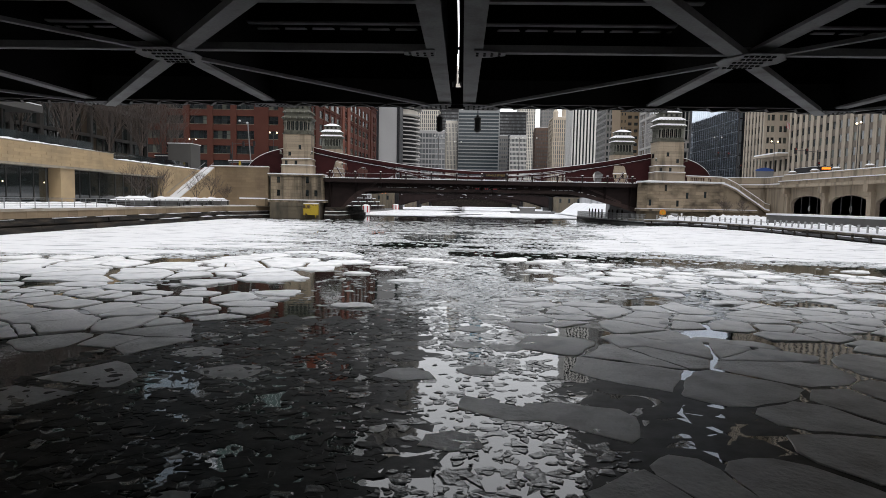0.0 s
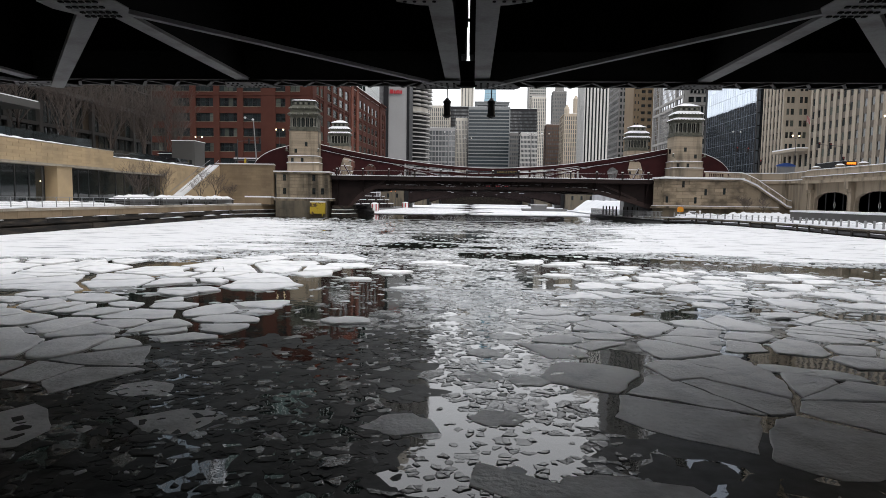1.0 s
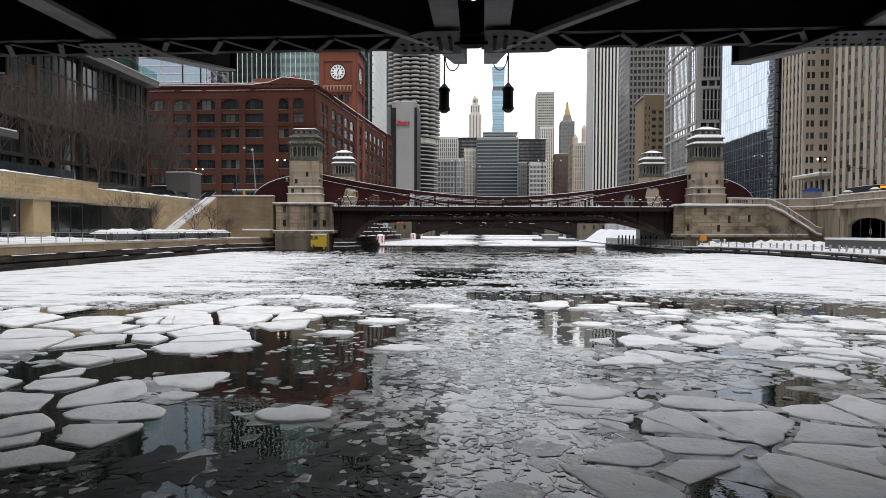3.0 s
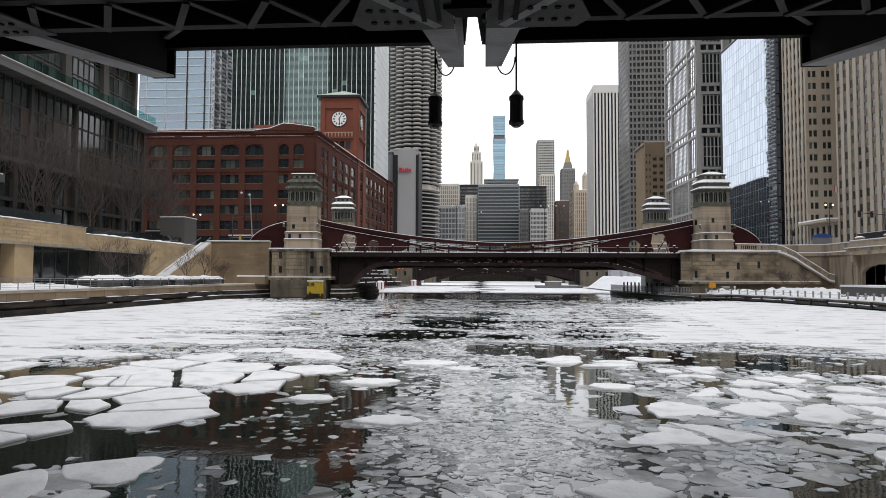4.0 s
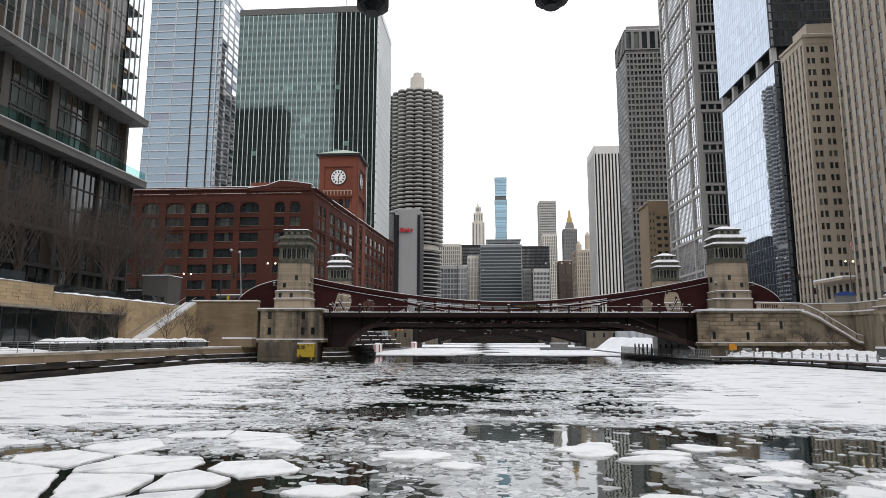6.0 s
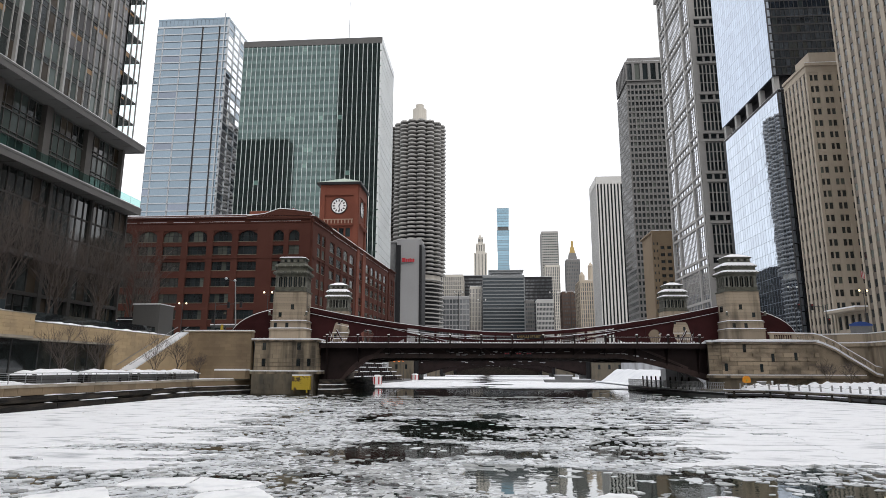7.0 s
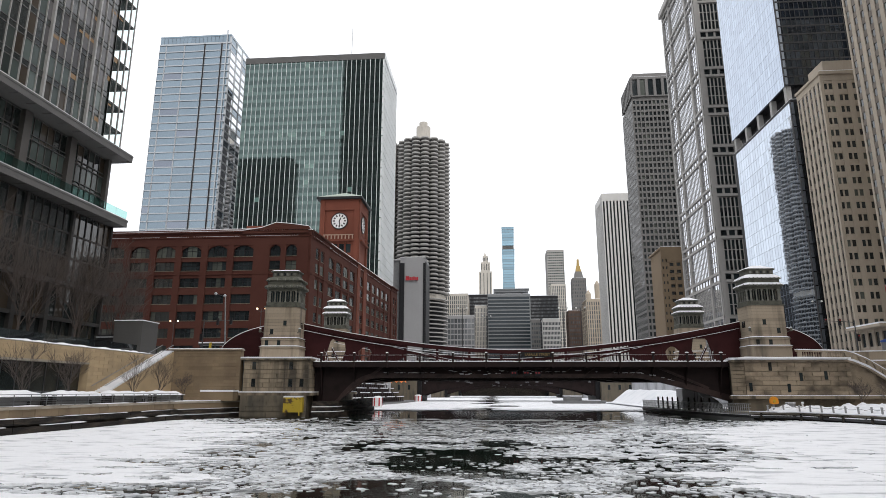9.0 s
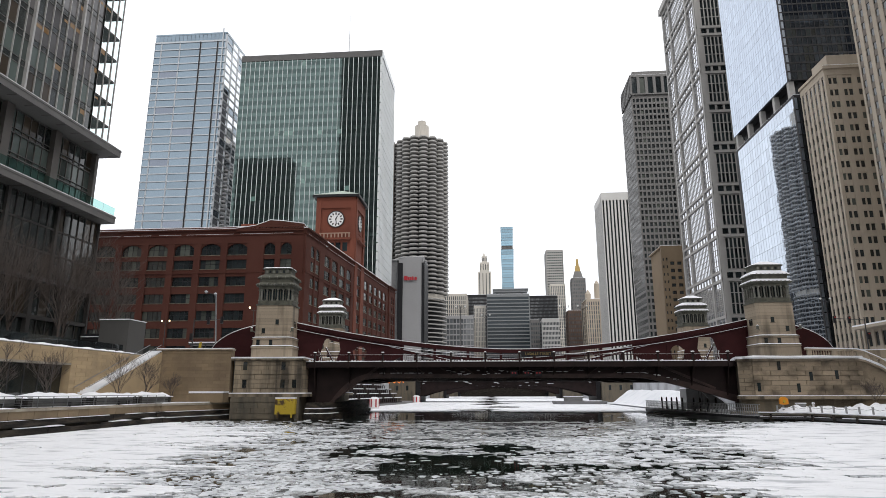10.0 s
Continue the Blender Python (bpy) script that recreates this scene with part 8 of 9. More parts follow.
banded = far_block("blue-grey office block with thin pale horizontal bands", -5.2, 35.5, 620, 40, 94, BANDED, G_BANDED, 1, 25, 0.5, 1.0, 1)
a = Acc()
a.box(1, 34, 622, 655, 97, 99.2)
a.box(4, 30, 626, 650, 94.5, 97)
a.box(0.5, 35, 621, 656, 99.2, 100.2)
part("crown", a, BANDED, banded)
tb = far_block("white terracotta clock tower building", -22.5, -5.6, 800, 20, 118, CREAM, G_DARK, 5, 20, 1.8, 1.6, 1)
for z0, z1, x0, x1 in ((118, 152, -17.4, -0.8), (152, 164, -15.2, -3.0), (164, 172, -12.6, -5.6)):
    a = Acc()
    a.prism(rect(x0, x1, 802, 802 + (x1 - x0)), z0, z1)
    part("tower_stage", a, CREAM, tb)
    for k in range(4):
        a = Acc()
        xx = x0 + (x1 - x0) * (k + 0.5) / 4.0
        a.box(xx - 0.45, xx + 0.45, 801.9, 802.1, z0 + 2, z1 - 2)
        part("tower_window", a, G_DARK, tb)
a = Acc()
a.prism(rect(-11.4, -7.6, 804, 808), 172, 178, rect(-9.7, -9.3, 805.8, 806.2))
part("finial", a, CREAM, tb)
far_block("cream stone office building along the river", -58, -25, 640, 30, 98, CREAM, G_DARK, 10, 20, 1.6, 1.8, 1)
far_block("low cream building with a classical cornice", -46, -17.5, 600, 26, 71, HOTEL, G_HAZE, 6, 12, 0.9, 1.2)
far_block("cream stone building beside the river bend", -18.0, -6.3, 628, 24, 84, CREAM, G_DARK, 5, 16, 1.3, 1.6)
far_block("black glass slab office building", -34, -6, 700, 30, 106, BLACKSTEEL, G_DARK, 14, 26, 0.6, 1.4)
far_block("black glass slab office building", 36, 70, 700, 30, 104, BLACKSTEEL, G_DARK, 16, 26, 0.6, 1.4)
V = thing("distant_building", "slender pale blue glass skyscraper of stacked flaring shafts", "building", (25.5, 1010, 8.3))
for z0, z1, w0, w1 in ((8.3, 128, 13.0, 11.0), (128, 176, 11.0, 9.0), (176, 226, 9.0, 10.3), (232, 263, 9.2, 9.9)):
    rows = int((z1 - z0) / 3.9)
    a, e = Acc(), Acc()
    for k in range(rows):
        za, zb = z0 + (z1 - z0) * k / rows, z0 + (z1 - z0) * (k + 1) / rows
        wa, wb = (w0 + (w1 - w0) * (q - z0) / (z1 - z0) for q in (za, zb))
        a.prism(rect(25.5 - wa, 25.5 + wa, 1000, 1000 + 2 * wa), za, zb - 0.5, rect(25.5 - wb, 25.5 + wb, 1000, 1000 + 2 * wb))
        e.prism(rect(25.4 - wb, 25.6 + wb, 999.9, 1000.1 + 2 * wb), zb - 0.5, zb)
    part("glazing", a, G_FARBLUE, V)["kind"] = "stuff"
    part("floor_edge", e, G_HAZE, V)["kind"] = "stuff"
a = Acc()
a.prism(rect(16.4, 34.6, 1001, 1020), 226, 232)
part("dark_storey", a, DARKMETAL, V)
far_block("grey glass residential tower", 78, 102, 900, 30, 200, GREYSTONE, G_TEAL, 6, 50, 0.8, 1.9, -1)
far_block("pink stone tower with a gabled top", 77.5, 97, 850, 25, 142, CREAM, G_DARK, 5, 30, 1.8, 1.8, -1)
C = far_block("dark stone tower with a gilded spire", 93, 109, 750, 16, 132, DARKGRID, G_DARK, 5, 28, 1.6, 1.8, -1)
for z0, z1, w in ((133, 141, 5.5), (141, 148, 3.2), (148, 156, 1.6)):
    a = Acc()
    a.prism(rect(101 - w, 101 + w, 755 - w / 2, 755 + w), z0, z1, rect(101 - w * 0.7, 101 + w * 0.7, 755 - w / 3, 755 + w * 0.7))
    part("spire_stage", a, GOLD if z0 > 140 else DARKGRID, C)
far_block("brown brick building near the bend", 73.5, 96, 640, 20, 80, mat("brown_brick", (0.1, 0.065, 0.05), 0.85, scale=0.1, var=0.2, bump=0.03), G_DARK, 8, 18, 1.2, 1.6, -1)
D = far_block("buff stone building with domed corner turrets", 84, 106, 590, 30, 84, TANSTONE, G_DARK, 7, 18, 1.6, 1.7, -1)
for x, y, z in ((86.5, 592, 84), (95, 594, 93)):
    a = Acc()
    n = 12
    a.prism([(x + 2.6 * math.cos(2 * math.pi * i / n), y + 2.6 * math.sin(2 * math.pi * i / n)) for i in range(n)], 84, z + 5)
    a.prism([(x + 2.8 * math.cos(2 * math.pi * i / n), y + 2.8 * math.sin(2 * math.pi * i / n)) for i in range(n)], z + 5, z + 9, [(x + 0.5 * math.cos(2 * math.pi * i / n), y + 0.5 * math.sin(2 * math.pi * i / n)) for i in range(n)])
    part("turret", a, TANSTONE, D)
far_block("white gridded office building", 42, 56.6, 560, 20, 63, WHITESTONE, G_DARK, 8, 13, 0.5, 1.6)
far_block("small dark stone building", 34, 42, 590, 20, 66, DARKGRID, G_DARK, 3, 14, 1.0, 1.6)
far_block("low brick building behind the bridge", -84, -70, 560, 40, 60, BRICK, G_DARK, 8, 12, 1.2, 1.6)


# ---- bridges further down the river ----
def far_bridge(y, x0, x1, label):
    t = thing("distant_bridge", label, "bridge", ((x0 + x1) / 2, y, 0))
    n = 24
    L = x1 - x0
    zu = lambda x: 5.9 - 4.6 * (2 * abs(x - (x0 + x1) / 2) / L) ** 2.6
    xs = [x0 + L * i / n for i in range(n + 1)]
    for v in (0, 9, 18):
        a = Acc()
        a.ribbon([(x, zu(x), 7.0) for x in xs], y + v, y + v + 0.5)
        part("arched_girder", a, MAROOND, t)
    a = Acc()
    a.box(x0, x1, y - 0.8, y + 19, 7.0, 7.6)
    part("deck", a, MAROOND, t)
    for i in range(1, 12):
        a = Acc()
        x = x0 + L * i / 12
        a.box(x - 0.12, x + 0.12, y + 0.2, y + 18.6, max(5.4, zu(x)), 7.0)
        part("floor_beam", a, MAROOND, t)
    a = Acc()
    a.box(x0, x1, y - 0.7, y - 0.6, 8.5, 8.6)
    part("rail", a, MAROON, t)
    for i in range(40):
        a = Acc()
        x = x0 + L * (i + 0.5) / 40
        a.box(x - 0.06, x + 0.06, y - 0.7, y - 0.6, 7.6, 8.5)
        part("rail_post", a, MAROON, t)
    rs = random.Random(int(y))
    for i in range(14):
        a = Acc()
        x = x0 + 2 + (L - 6) * rs.random()
        z = rs.choice((6.2, 6.55, 6.9))
        a.box(x, x + rs.uniform(0.4, 1.5), y - 0.95, y - 0.82, z, z + rs.uniform(0.08, 0.14))
        part("flange_snow", a, SNOW, t)
    a = Acc()
    a.box(x0, x1, y - 0.9, y - 0.5, 7.604, 7.8)
    part("deck_snow", a, SNOW, t)
    # rounded plates at the springing, pierced by an opening
    for s, xx in ((-1, x0), (1, x1)):
        a = Acc()
        a.box(*sorted((xx - s * 0.2, xx - s * 1.6)), y - 0.6, y + 18, -1, 7.0)
        part("pier_leg", a, BLACKSTEEL, t)
    for s, xx in ((-1, x0), (1, x1)):
        a = Acc()
        a.box(*sorted((xx, xx + s * 14)), y - 3, y + 22, -1, 7.6)
        part("abutment", a, STONED, t)
        a = Acc()
        a.box(*sorted((xx, xx + s * 14)), y - 3.1, y + 22, 7.604, 7.8)
        part("abutment_snow", a, SNOW, t)
        for k in range(3):
            a = Acc()
            wx = xx + s * (2.5 + 3.5 * k)
            a.box(wx - 0.4, wx + 0.4, y - 3.05, y - 2.9, 4.0, 5.6)
            part("abutment_window", a, G_DARK, t)
    return t


far_bridge(247, -27, 36, "dark arched steel bridge behind the first")
far_bridge(368, -27, 36, "dark arched steel bridge in the distance")
far_bridge(500, -27, 40, "dark arched steel bridge far down the river")

a = Acc()
a.box(-33.5, 49, 543.5, 544.9, -1, 8.6)
solo("embankment_far", a, DARKWALL, "dark stone embankment where the river bends", "wall", kind="structure")
# ---- tiered dock and marker piles on the north side beyond the bridge ----
dk = thing("tiered_dock", "black tiered dock with snowy railings below the brick warehouse", "dock", (-31, 190, 0))
fr, w = wall_frame((-32.4, 164), (-26.8, 214))
for k in range(4):
    n0 = -1.6 * k
    z = 0.9 + 1.15 * k
    a = Acc()
    a.fbox(fr, 0, w, n0 - 1.6, n0, z - (1.4 if k == 0 else 1.15), z)
    part("deck", a, MAROOND, dk)
    a = Acc()
    a.fbox(fr, 0, w, n0 - 0.25, n0 - 0.12, z + 0.9, z + 1.05)
    part("top_rail", a, MAROOND, dk)
    b = Acc()
    b.box(-0.1, 0.1, -0.09, 0.09, 0, 0.95)
    me = b.mesh("rail_post")
    me.materials.append(MAROOND)
    b = Acc()
    b.prism([(0.2, -0.14), (1.5, -0.14), (1.5, 0.14), (0.2, 0.14)], 1.053, 1.24, [(0.3, -0.1), (1.4, -0.1), (1.4, 0.1), (0.3, 0.1)])
    sn = b.mesh("rail_snow")
    sn.materials.append(SNOW)
    for i in range(int(w / 2)):
        piece("rail_post", me, dk, frame_matrix(fr, 0.5 + 2 * i, n0 - 0.18, z))
        if (i * 7 + k * 3) % 5:
            piece("rail_snow", sn, dk, frame_matrix(fr, 0.5 + 2 * i, n0 - 0.18, z))
a = Acc()
a.fbox(fr, -4, w, -7.2, -6.5, -0.5, 7.2)
part("back_wall", a, MAROOND, dk)
a = Acc()
a.fbox(fr, -4, w, -7.3, -6.4, 7.204, 7.4)
part("back_wall_snow", a, SNOW, dk)
sl = thing("string_lights", "zigzag string of orange lights above the dock", "string lights", (-30, 216, 5))
for i in range(9):
    a = Acc()
    z0, z1 = (6.1, 6.9) if i % 2 else (6.9, 6.1)
    a.tube((-33.5 + 0.75 * i, 217, z0), (-32.75 + 0.75 * i, 217, z1), 0.06, None, 4)
    part("light_strand", a, LED, sl)
for x in (-33.6, -26.7):
    a = Acc()
    a.tube((x, 217, 0.5), (x, 217, 7.2), 0.06, None, 6)
    part("pole", a, METAL, sl)
a = Acc()
a.prism([(-36.2, 150), (-33.5, 150), (-26.6, 215), (-26.6, 244), (-36.2, 244)], -1, 0.6)
solo("lower_quay", a, GREYC, "low dark quay below the brick warehouse", "quay", kind="structure")
pile0 = None
for x, y in ((-26.0, 166.6), (-25.6, 238.0)):
    if pile0 is None:
        pile0 = thing("marker_pile", "red and white striped round marker pile with a snow cap", "marker pile", (0, 0, 0), "marker piles in the river")
        a = Acc()
        a.tube((0, 0, -0.6), (0, 0, 2.3), 0.85, 0.85, 16)
        part("pile", a, WHITE, pile0)
        for i in range(6):
            g = math.pi * i / 3
            a = Acc()
            for da in (-0.14, 0.0):
                a.hexa([(0.9 * math.cos(g + da), 0.9 * math.sin(g + da), 0.4), (0.9 * math.cos(g + da + 0.14), 0.9 * math.sin(g + da + 0.14), 0.4), (0.8 * math.cos(g + da + 0.14), 0.8 * math.sin(g + da + 0.14), 0.4), (0.8 * math.cos(g + da), 0.8 * math.sin(g + da), 0.4), (0.9 * math.cos(g + da), 0.9 * math.sin(g + da), 2.2), (0.9 * math.cos(g + da + 0.14), 0.9 * math.sin(g + da + 0.14), 2.2), (0.8 * math.cos(g + da + 0.14), 0.8 * math.sin(g + da + 0.14), 2.2), (0.8 * math.cos(g + da), 0.8 * math.sin(g + da), 2.2)])
            part("red_stripe", a, RED, pile0)
        a = Acc()
        a.tube((0, 0, 2.3), (0, 0, 2.65), 0.85, 0.45, 16)
        part("snow_cap", a, SNOW, pile0)
        pile0.matrix_basis = pose(x, y, 0) @ Matrix.Diagonal((1.2, 1.2, 0.95, 1))
    else:
        copy_thing(pile0, pose(x, y, 0, 0, 0, 40) @ Matrix.Diagonal((1.2, 1.2, 0.95, 1)))

# ---- snowed-in steps and landing on the south side under the bridge ----
a = Acc()
n = 26
b0 = len(a.v)
ease = lambda q: max(0.0, min(1.0, q)) ** 2 * (3 - 2 * max(0.0, min(1.0, q)))
for i in range(n + 1):
    for j in range(n + 1):
        x, y = 32 + 22 * i / n, 127 + 95 * j / n
        h = 3.9 * max(0.0, min(1.0, (x - 35.0) / 5.0)) * (1 - 0.3 * ease((x - 40) / 9)) * ease((y - 152) / 30)
        a.v.append((x, y, 0.35 + h * (0.92 + 0.14 * nz(x, y, 5, 4)) + 0.12 * nz(x, y, 1.6, 8)))
a.f += [(b0 + i * (n + 1) + j, b0 + (i + 1) * (n + 1) + j, b0 + (i + 1) * (n + 1) + j + 1, b0 + i * (n + 1) + j + 1) for i in range(n) for j in range(n)]
solo("snow_bank", a, SNOW, "bank of steps buried in snow by the water", "snow", kind="structure", smooth=True)
ap = thing("landing_apron", "curved grey concrete wall of the landing under the bridge", "wall", (40, 154, 0))
AP = [(36.2, 4.1), (37.6, 4.05), (39.0, 3.8), (40.4, 3.3), (41.6, 2.6), (42.7, 1.85), (43.6, 1.0)]
a = Acc()
a.ribbon([(x, -0.6, z) for x, z in AP], 153, 157)
part("wall", a, GREYC, ap)
a = Acc()
a.ribbon([(x, z + 0.004, z + 0.1) for x, z in AP], 152.9, 157)
part("snow_cap", a, SNOW, ap)
post0 = None
for y in (126, 128.4, 130.8, 133.2, 138, 140.4, 142.8, 145.2, 147.6):
    m = pose(line([(112.5, 33.0), (118, 31.2), (130, 29.2), (149, 27.6)], y) + 2.5, y, 0.55)
    if post0 is None:
        post0 = thing("mooring_post", "dark timber post on the floating dock", "post", (0, 0, 0), "posts on the floating dock")
        a = Acc()
        a.tube((0, 0, 0), (0, 0, 2.0), 0.17, 0.14, 7)
        part("shaft", a, DARKWALL, post0)
        a = Acc()
        a.tube((0, 0, 2.0), (0, 0, 2.14), 0.14, 0.04, 7)
        part("tip", a, DARKWALL, post0)
        post0.matrix_basis = m
    else:
        copy_thing(post0, m)
hr = thing("bank_handrail", "thin metal handrail posts on the snowy bank", "handrail", (38, 150, 3))
for k in range(7):
    a = Acc()
    q = k / 6
    a.tube((36.0 + 5 * q, 140 + 26 * q, 0.5), (36.0 + 5 * q, 140 + 26 * q, 2.4 + 3.4 * q), 0.05, None, 5)
    part("post", a, METAL, hr)
a = Acc()
a.tube((36, 140, 2.4), (41, 166, 5.8), 0.05, None, 5)
part("rail", a, METAL, hr)
boat = thing("moored_boat", "low grey workboat covered with snow", "boat", (24, 215, 0))
a = Acc()
a.prism([(18, 212), (30, 212), (31.5, 214), (30, 216), (18, 216), (17, 214)], -0.3, 0.9, [(17.5, 211.6), (30.5, 211.6), (32.4, 214), (30.5, 216.4), (17.5, 216.4), (16.4, 214)])
part("hull", a, GREYC, boat)
a = Acc()
a.box(20, 25, 212.6, 215.4, 0.9, 2.1)
part("cabin", a, GREYC, boat)
a = Acc()
a.box(19.8, 25.2, 212.4, 215.6, 2.103, 2.3)
a.box(25.6, 30.4, 212.2, 215.8, 0.903, 1.1)
part("deck_snow", a, SNOW, boat)


# ---- bare winter trees ----
def bare_tree(height, spread, stems, levels, rise, twig, seed):
    """A tapered trunk and forking limbs down to many fine upright twigs."""
    r = random.Random(seed)
    trunk, limbs = Acc(), Acc()

    def grow(p, d, length, rad, lev):
        bend = Vector((r.uniform(-1, 1), r.uniform(-1, 1), r.uniform(-0.2, 0.6)))
        q = p + d * length * 0.5
        e = q + (d + bend * 0.14).normalized() * length * 0.5
        acc = trunk if lev == 0 else limbs
        sides = 7 if lev == 0 else 5 if lev == 1 else 3
        rad = max(rad, twig)
        acc.tube(p, q, rad, max(twig, rad * 0.86), sides)
        acc.tube(q, e, max(twig, rad * 0.86), max(twig * 0.7, rad * 0.66), sides)
        if lev >= levels:
            return
        kids = stems + 3 if lev == 0 else r.choice((3, 4)) if lev < 3 else r.choice((2, 3))
        for k in range(kids):
            ang = 2 * math.pi * (k + r.random()) / kids
            out = Vector((math.cos(ang), math.sin(ang), 0))
            nd = (d + out * r.uniform(0.5, 1.0) * spread + Vector((0, 0, rise))).normalized()
            start = p.lerp(e, r.uniform(0.4, 1.0)) if lev else p.lerp(e, r.uniform(0.3, 1.0))
            grow(start, nd, length * (r.uniform(0.62, 0.84) if lev else r.uniform(0.55, 0.85)), rad * r.uniform(0.45, 0.6), lev + 1)

    grow(Vector((0, 0, 0)), Vector((0, 0, 1)), height * 0.37, height * 0.0085, 0)
    return trunk, limbs


def plant(variants, spots, label, group, height):
    made = {}
    r = random.Random(len(spots))
    for i, (x, y, z) in enumerate(spots):
        v = i % len(variants)
        s = r.uniform(0.88, 1.12)
        m = pose(x, y, z, 0, 0, r.uniform(0, 360))
        if v not in made:
            t = thing("bare_tree", label, "tree", (0, 0, 0), group)
            for nm, acc in zip(("trunk", "crown"), bare_tree(height, *SHAPES[group], variants[v])):
                part(nm, acc, BARK, t)
            t.scale = (s, s, s)
            t.matrix_basis = m @ Matrix.Diagonal((s, s, s, 1))
            made[v] = t
        else:
            copy_thing(made[v], m)


SHAPES = {"trees on the riverwalk": (0.95, 4, 4, 0.3, 0.011), "trees on the terrace": (0.8, 6, 5, 0.3, 0.01)}
plant([3, 8], [(-43.7, 82.3, 2.3), (-43.7, 88.7, 2.3), (-43.7, 100.5, 2.3), (-43.7, 106.2, 2.3)], "small bare tree in the snowy planting strip", "trees on the riverwalk", 7.4)
plant([12, 21, 33], [(-55, 76, 8.9), (-53.5, 82, 8.9), (-56, 88, 8.9), (-53.8, 93, 8.9), (-56.5, 98, 8.9), (-54, 103, 8.9), (-57, 108, 8.9), (-53.5, 112, 8.9), (-57, 116, 8.3), (-55, 70, 8.9)], "bare tree with fine twigs on the upper terrace", "trees on the terrace", 14.5)
plant([5, 6], [(47.5, 113.5, 1.4), (50.5, 113.0, 1.4), (-43.0, 111.8, 2.3)], "small bare shrub in the snow by the wall", "trees on the riverwalk", 4.6)
# kiosk on the terrace
t = thing("plant_kiosk", "dark grey metal kiosk with a snowy roof", "kiosk", (-49.5, 110, 8.6))
a = Acc()
a.box(-51.9, -47.9, 108, 112, 8.3, 13.0)
part("body", a, DARKMETAL, t)
a = Acc()
a.box(-52, -47.8, 107.9, 112.1, 13.0, 13.12)
part("roof_snow", a, SNOW, t)
a = Acc()
a.box(-54.5, -52.0, 108.5, 111.5, 8.3, 11.2)
part("annex", a, BLACKSTEEL, t)
for k in range(3):
    a = Acc()
    a.box(-54.6, -51.95, 108.3, 108.45, 9.2 + 0.8 * k, 9.28 + 0.8 * k)
    part("snowy_rail", a, SNOW, t)


# ---- street lamps, signals and a bus ----
def street_lamp(m, height=9.5, warm=True):
    t = thing("street_lamp", "dark twin-headed street lamp with glowing globes" if warm else "tall dark pole with two camera heads", "street lamp", (0, 0, 0), "street lamps along the banks")
    a = Acc()
    a.tube((0, 0, 0), (0, 0, 1.0), 0.16, 0.1, 8)
    a.tube((0, 0, 1.0), (0, 0, height), 0.085, 0.055, 8)
    part("pole", a, METAL, t)
    for s in (-1, 1):
        a = Acc()
        a.tube((0, 0, height - 0.6), (s * 0.75, 0, height - 0.25), 0.035, 0.03, 6)
        part("arm", a, METAL, t)
        a = Acc()
        for k in range(4):
            g0, g1 = -math.pi / 2 + math.pi * k / 4, -math.pi / 2 + math.pi * (k + 1) / 4
            a.tube((s * 0.75, 0, height + 0.17 * math.sin(g0)), (s * 0.75, 0, height + 0.17 * math.sin(g1)), max(0.02, 0.17 * math.cos(g0)), max(0.02, 0.17 * math.cos(g1)), 10)
        part("globe", a, LAMP if warm else WHITE, t)
    t.matrix_basis = m
    return t


l1 = street_lamp(pose(-40.6, 132, 8.3), 9.4)
for x, y, rz in ((-66, 150, 10), (64.5, 104, 80), (66.4, 135, 10), (62.5, 84, 80), (61.5, 62, 80)):
    copy_thing(l1, pose(x, y, 8.3, 0, 0, rz))
l2 = street_lamp(pose(20, 135, 7.55), 10.1, False)
l2.matrix_basis = BR @ pose(-3.5, 27, 7.55)
lp = thing("light_pole", "pale galvanised pole with two round heads", "street lamp", (-41.2, 120, 8.3))
a = Acc()
a.tube((-41.2, 120, 8.3), (-41.9, 120, 18.1), 0.14, 0.1, 8)
part("pole", a, GALV, lp)
a = Acc()
a.tube((-41.9, 120, 18.0), (-43.4, 120, 18.5), 0.05, 0.04, 6)
part("arm", a, METAL, lp)
for x, z in ((-43.5, 18.55), (-42.0, 18.2)):
    a = Acc()
    a.tube((x, 120, z - 0.22), (x, 120, z), 0.1, 0.27, 10)
    a.tube((x, 120, z), (x, 120, z + 0.22), 0.27, 0.1, 10)
    part("head", a, ALU, lp)
sh = thing("bus_shelter", "low street shelter with a snowy roof", "shelter", (-44, 123, 8.3))
a = Acc()
a.box(-46.6, -41.2, 122, 123.6, 10.7, 10.95)
part("roof", a, METAL, sh)
a = Acc()
a.box(-46.6, -41.2, 122, 123.6, 10.953, 11.15)
part("roof_snow", a, SNOW, sh)
for x in (-46.4, -44, -41.5):
    a = Acc()
    a.box(x, x + 0.12, 122.1, 122.22, 8.3, 10.7)
    part("post", a, METAL, sh)
yp = thing("yellow_cabinet", "yellow signal cabinet at the bridge approach", "signal cabinet", (-43.0, 118.5, 8.3))
a = Acc()
a.box(-43.15, -42.8, 118.35, 118.75, 8.3, 10.6)
part("body", a, YELLOW, yp)
a = Acc()
a.box(-43.1, -42.85, 118.4, 118.7, 10.6, 10.8)
part("cap", a, YELLOW, yp)
fg = thing("hanging_flag", "small striped flag hanging from a pole on the stone tower", "flag", (85, 166, 24))
a = Acc()
a.tube((86.2, 166.2, 25.0), (84.3, 166.2, 26.5), 0.05, 0.03, 6)
part("pole", a, GALV, fg)
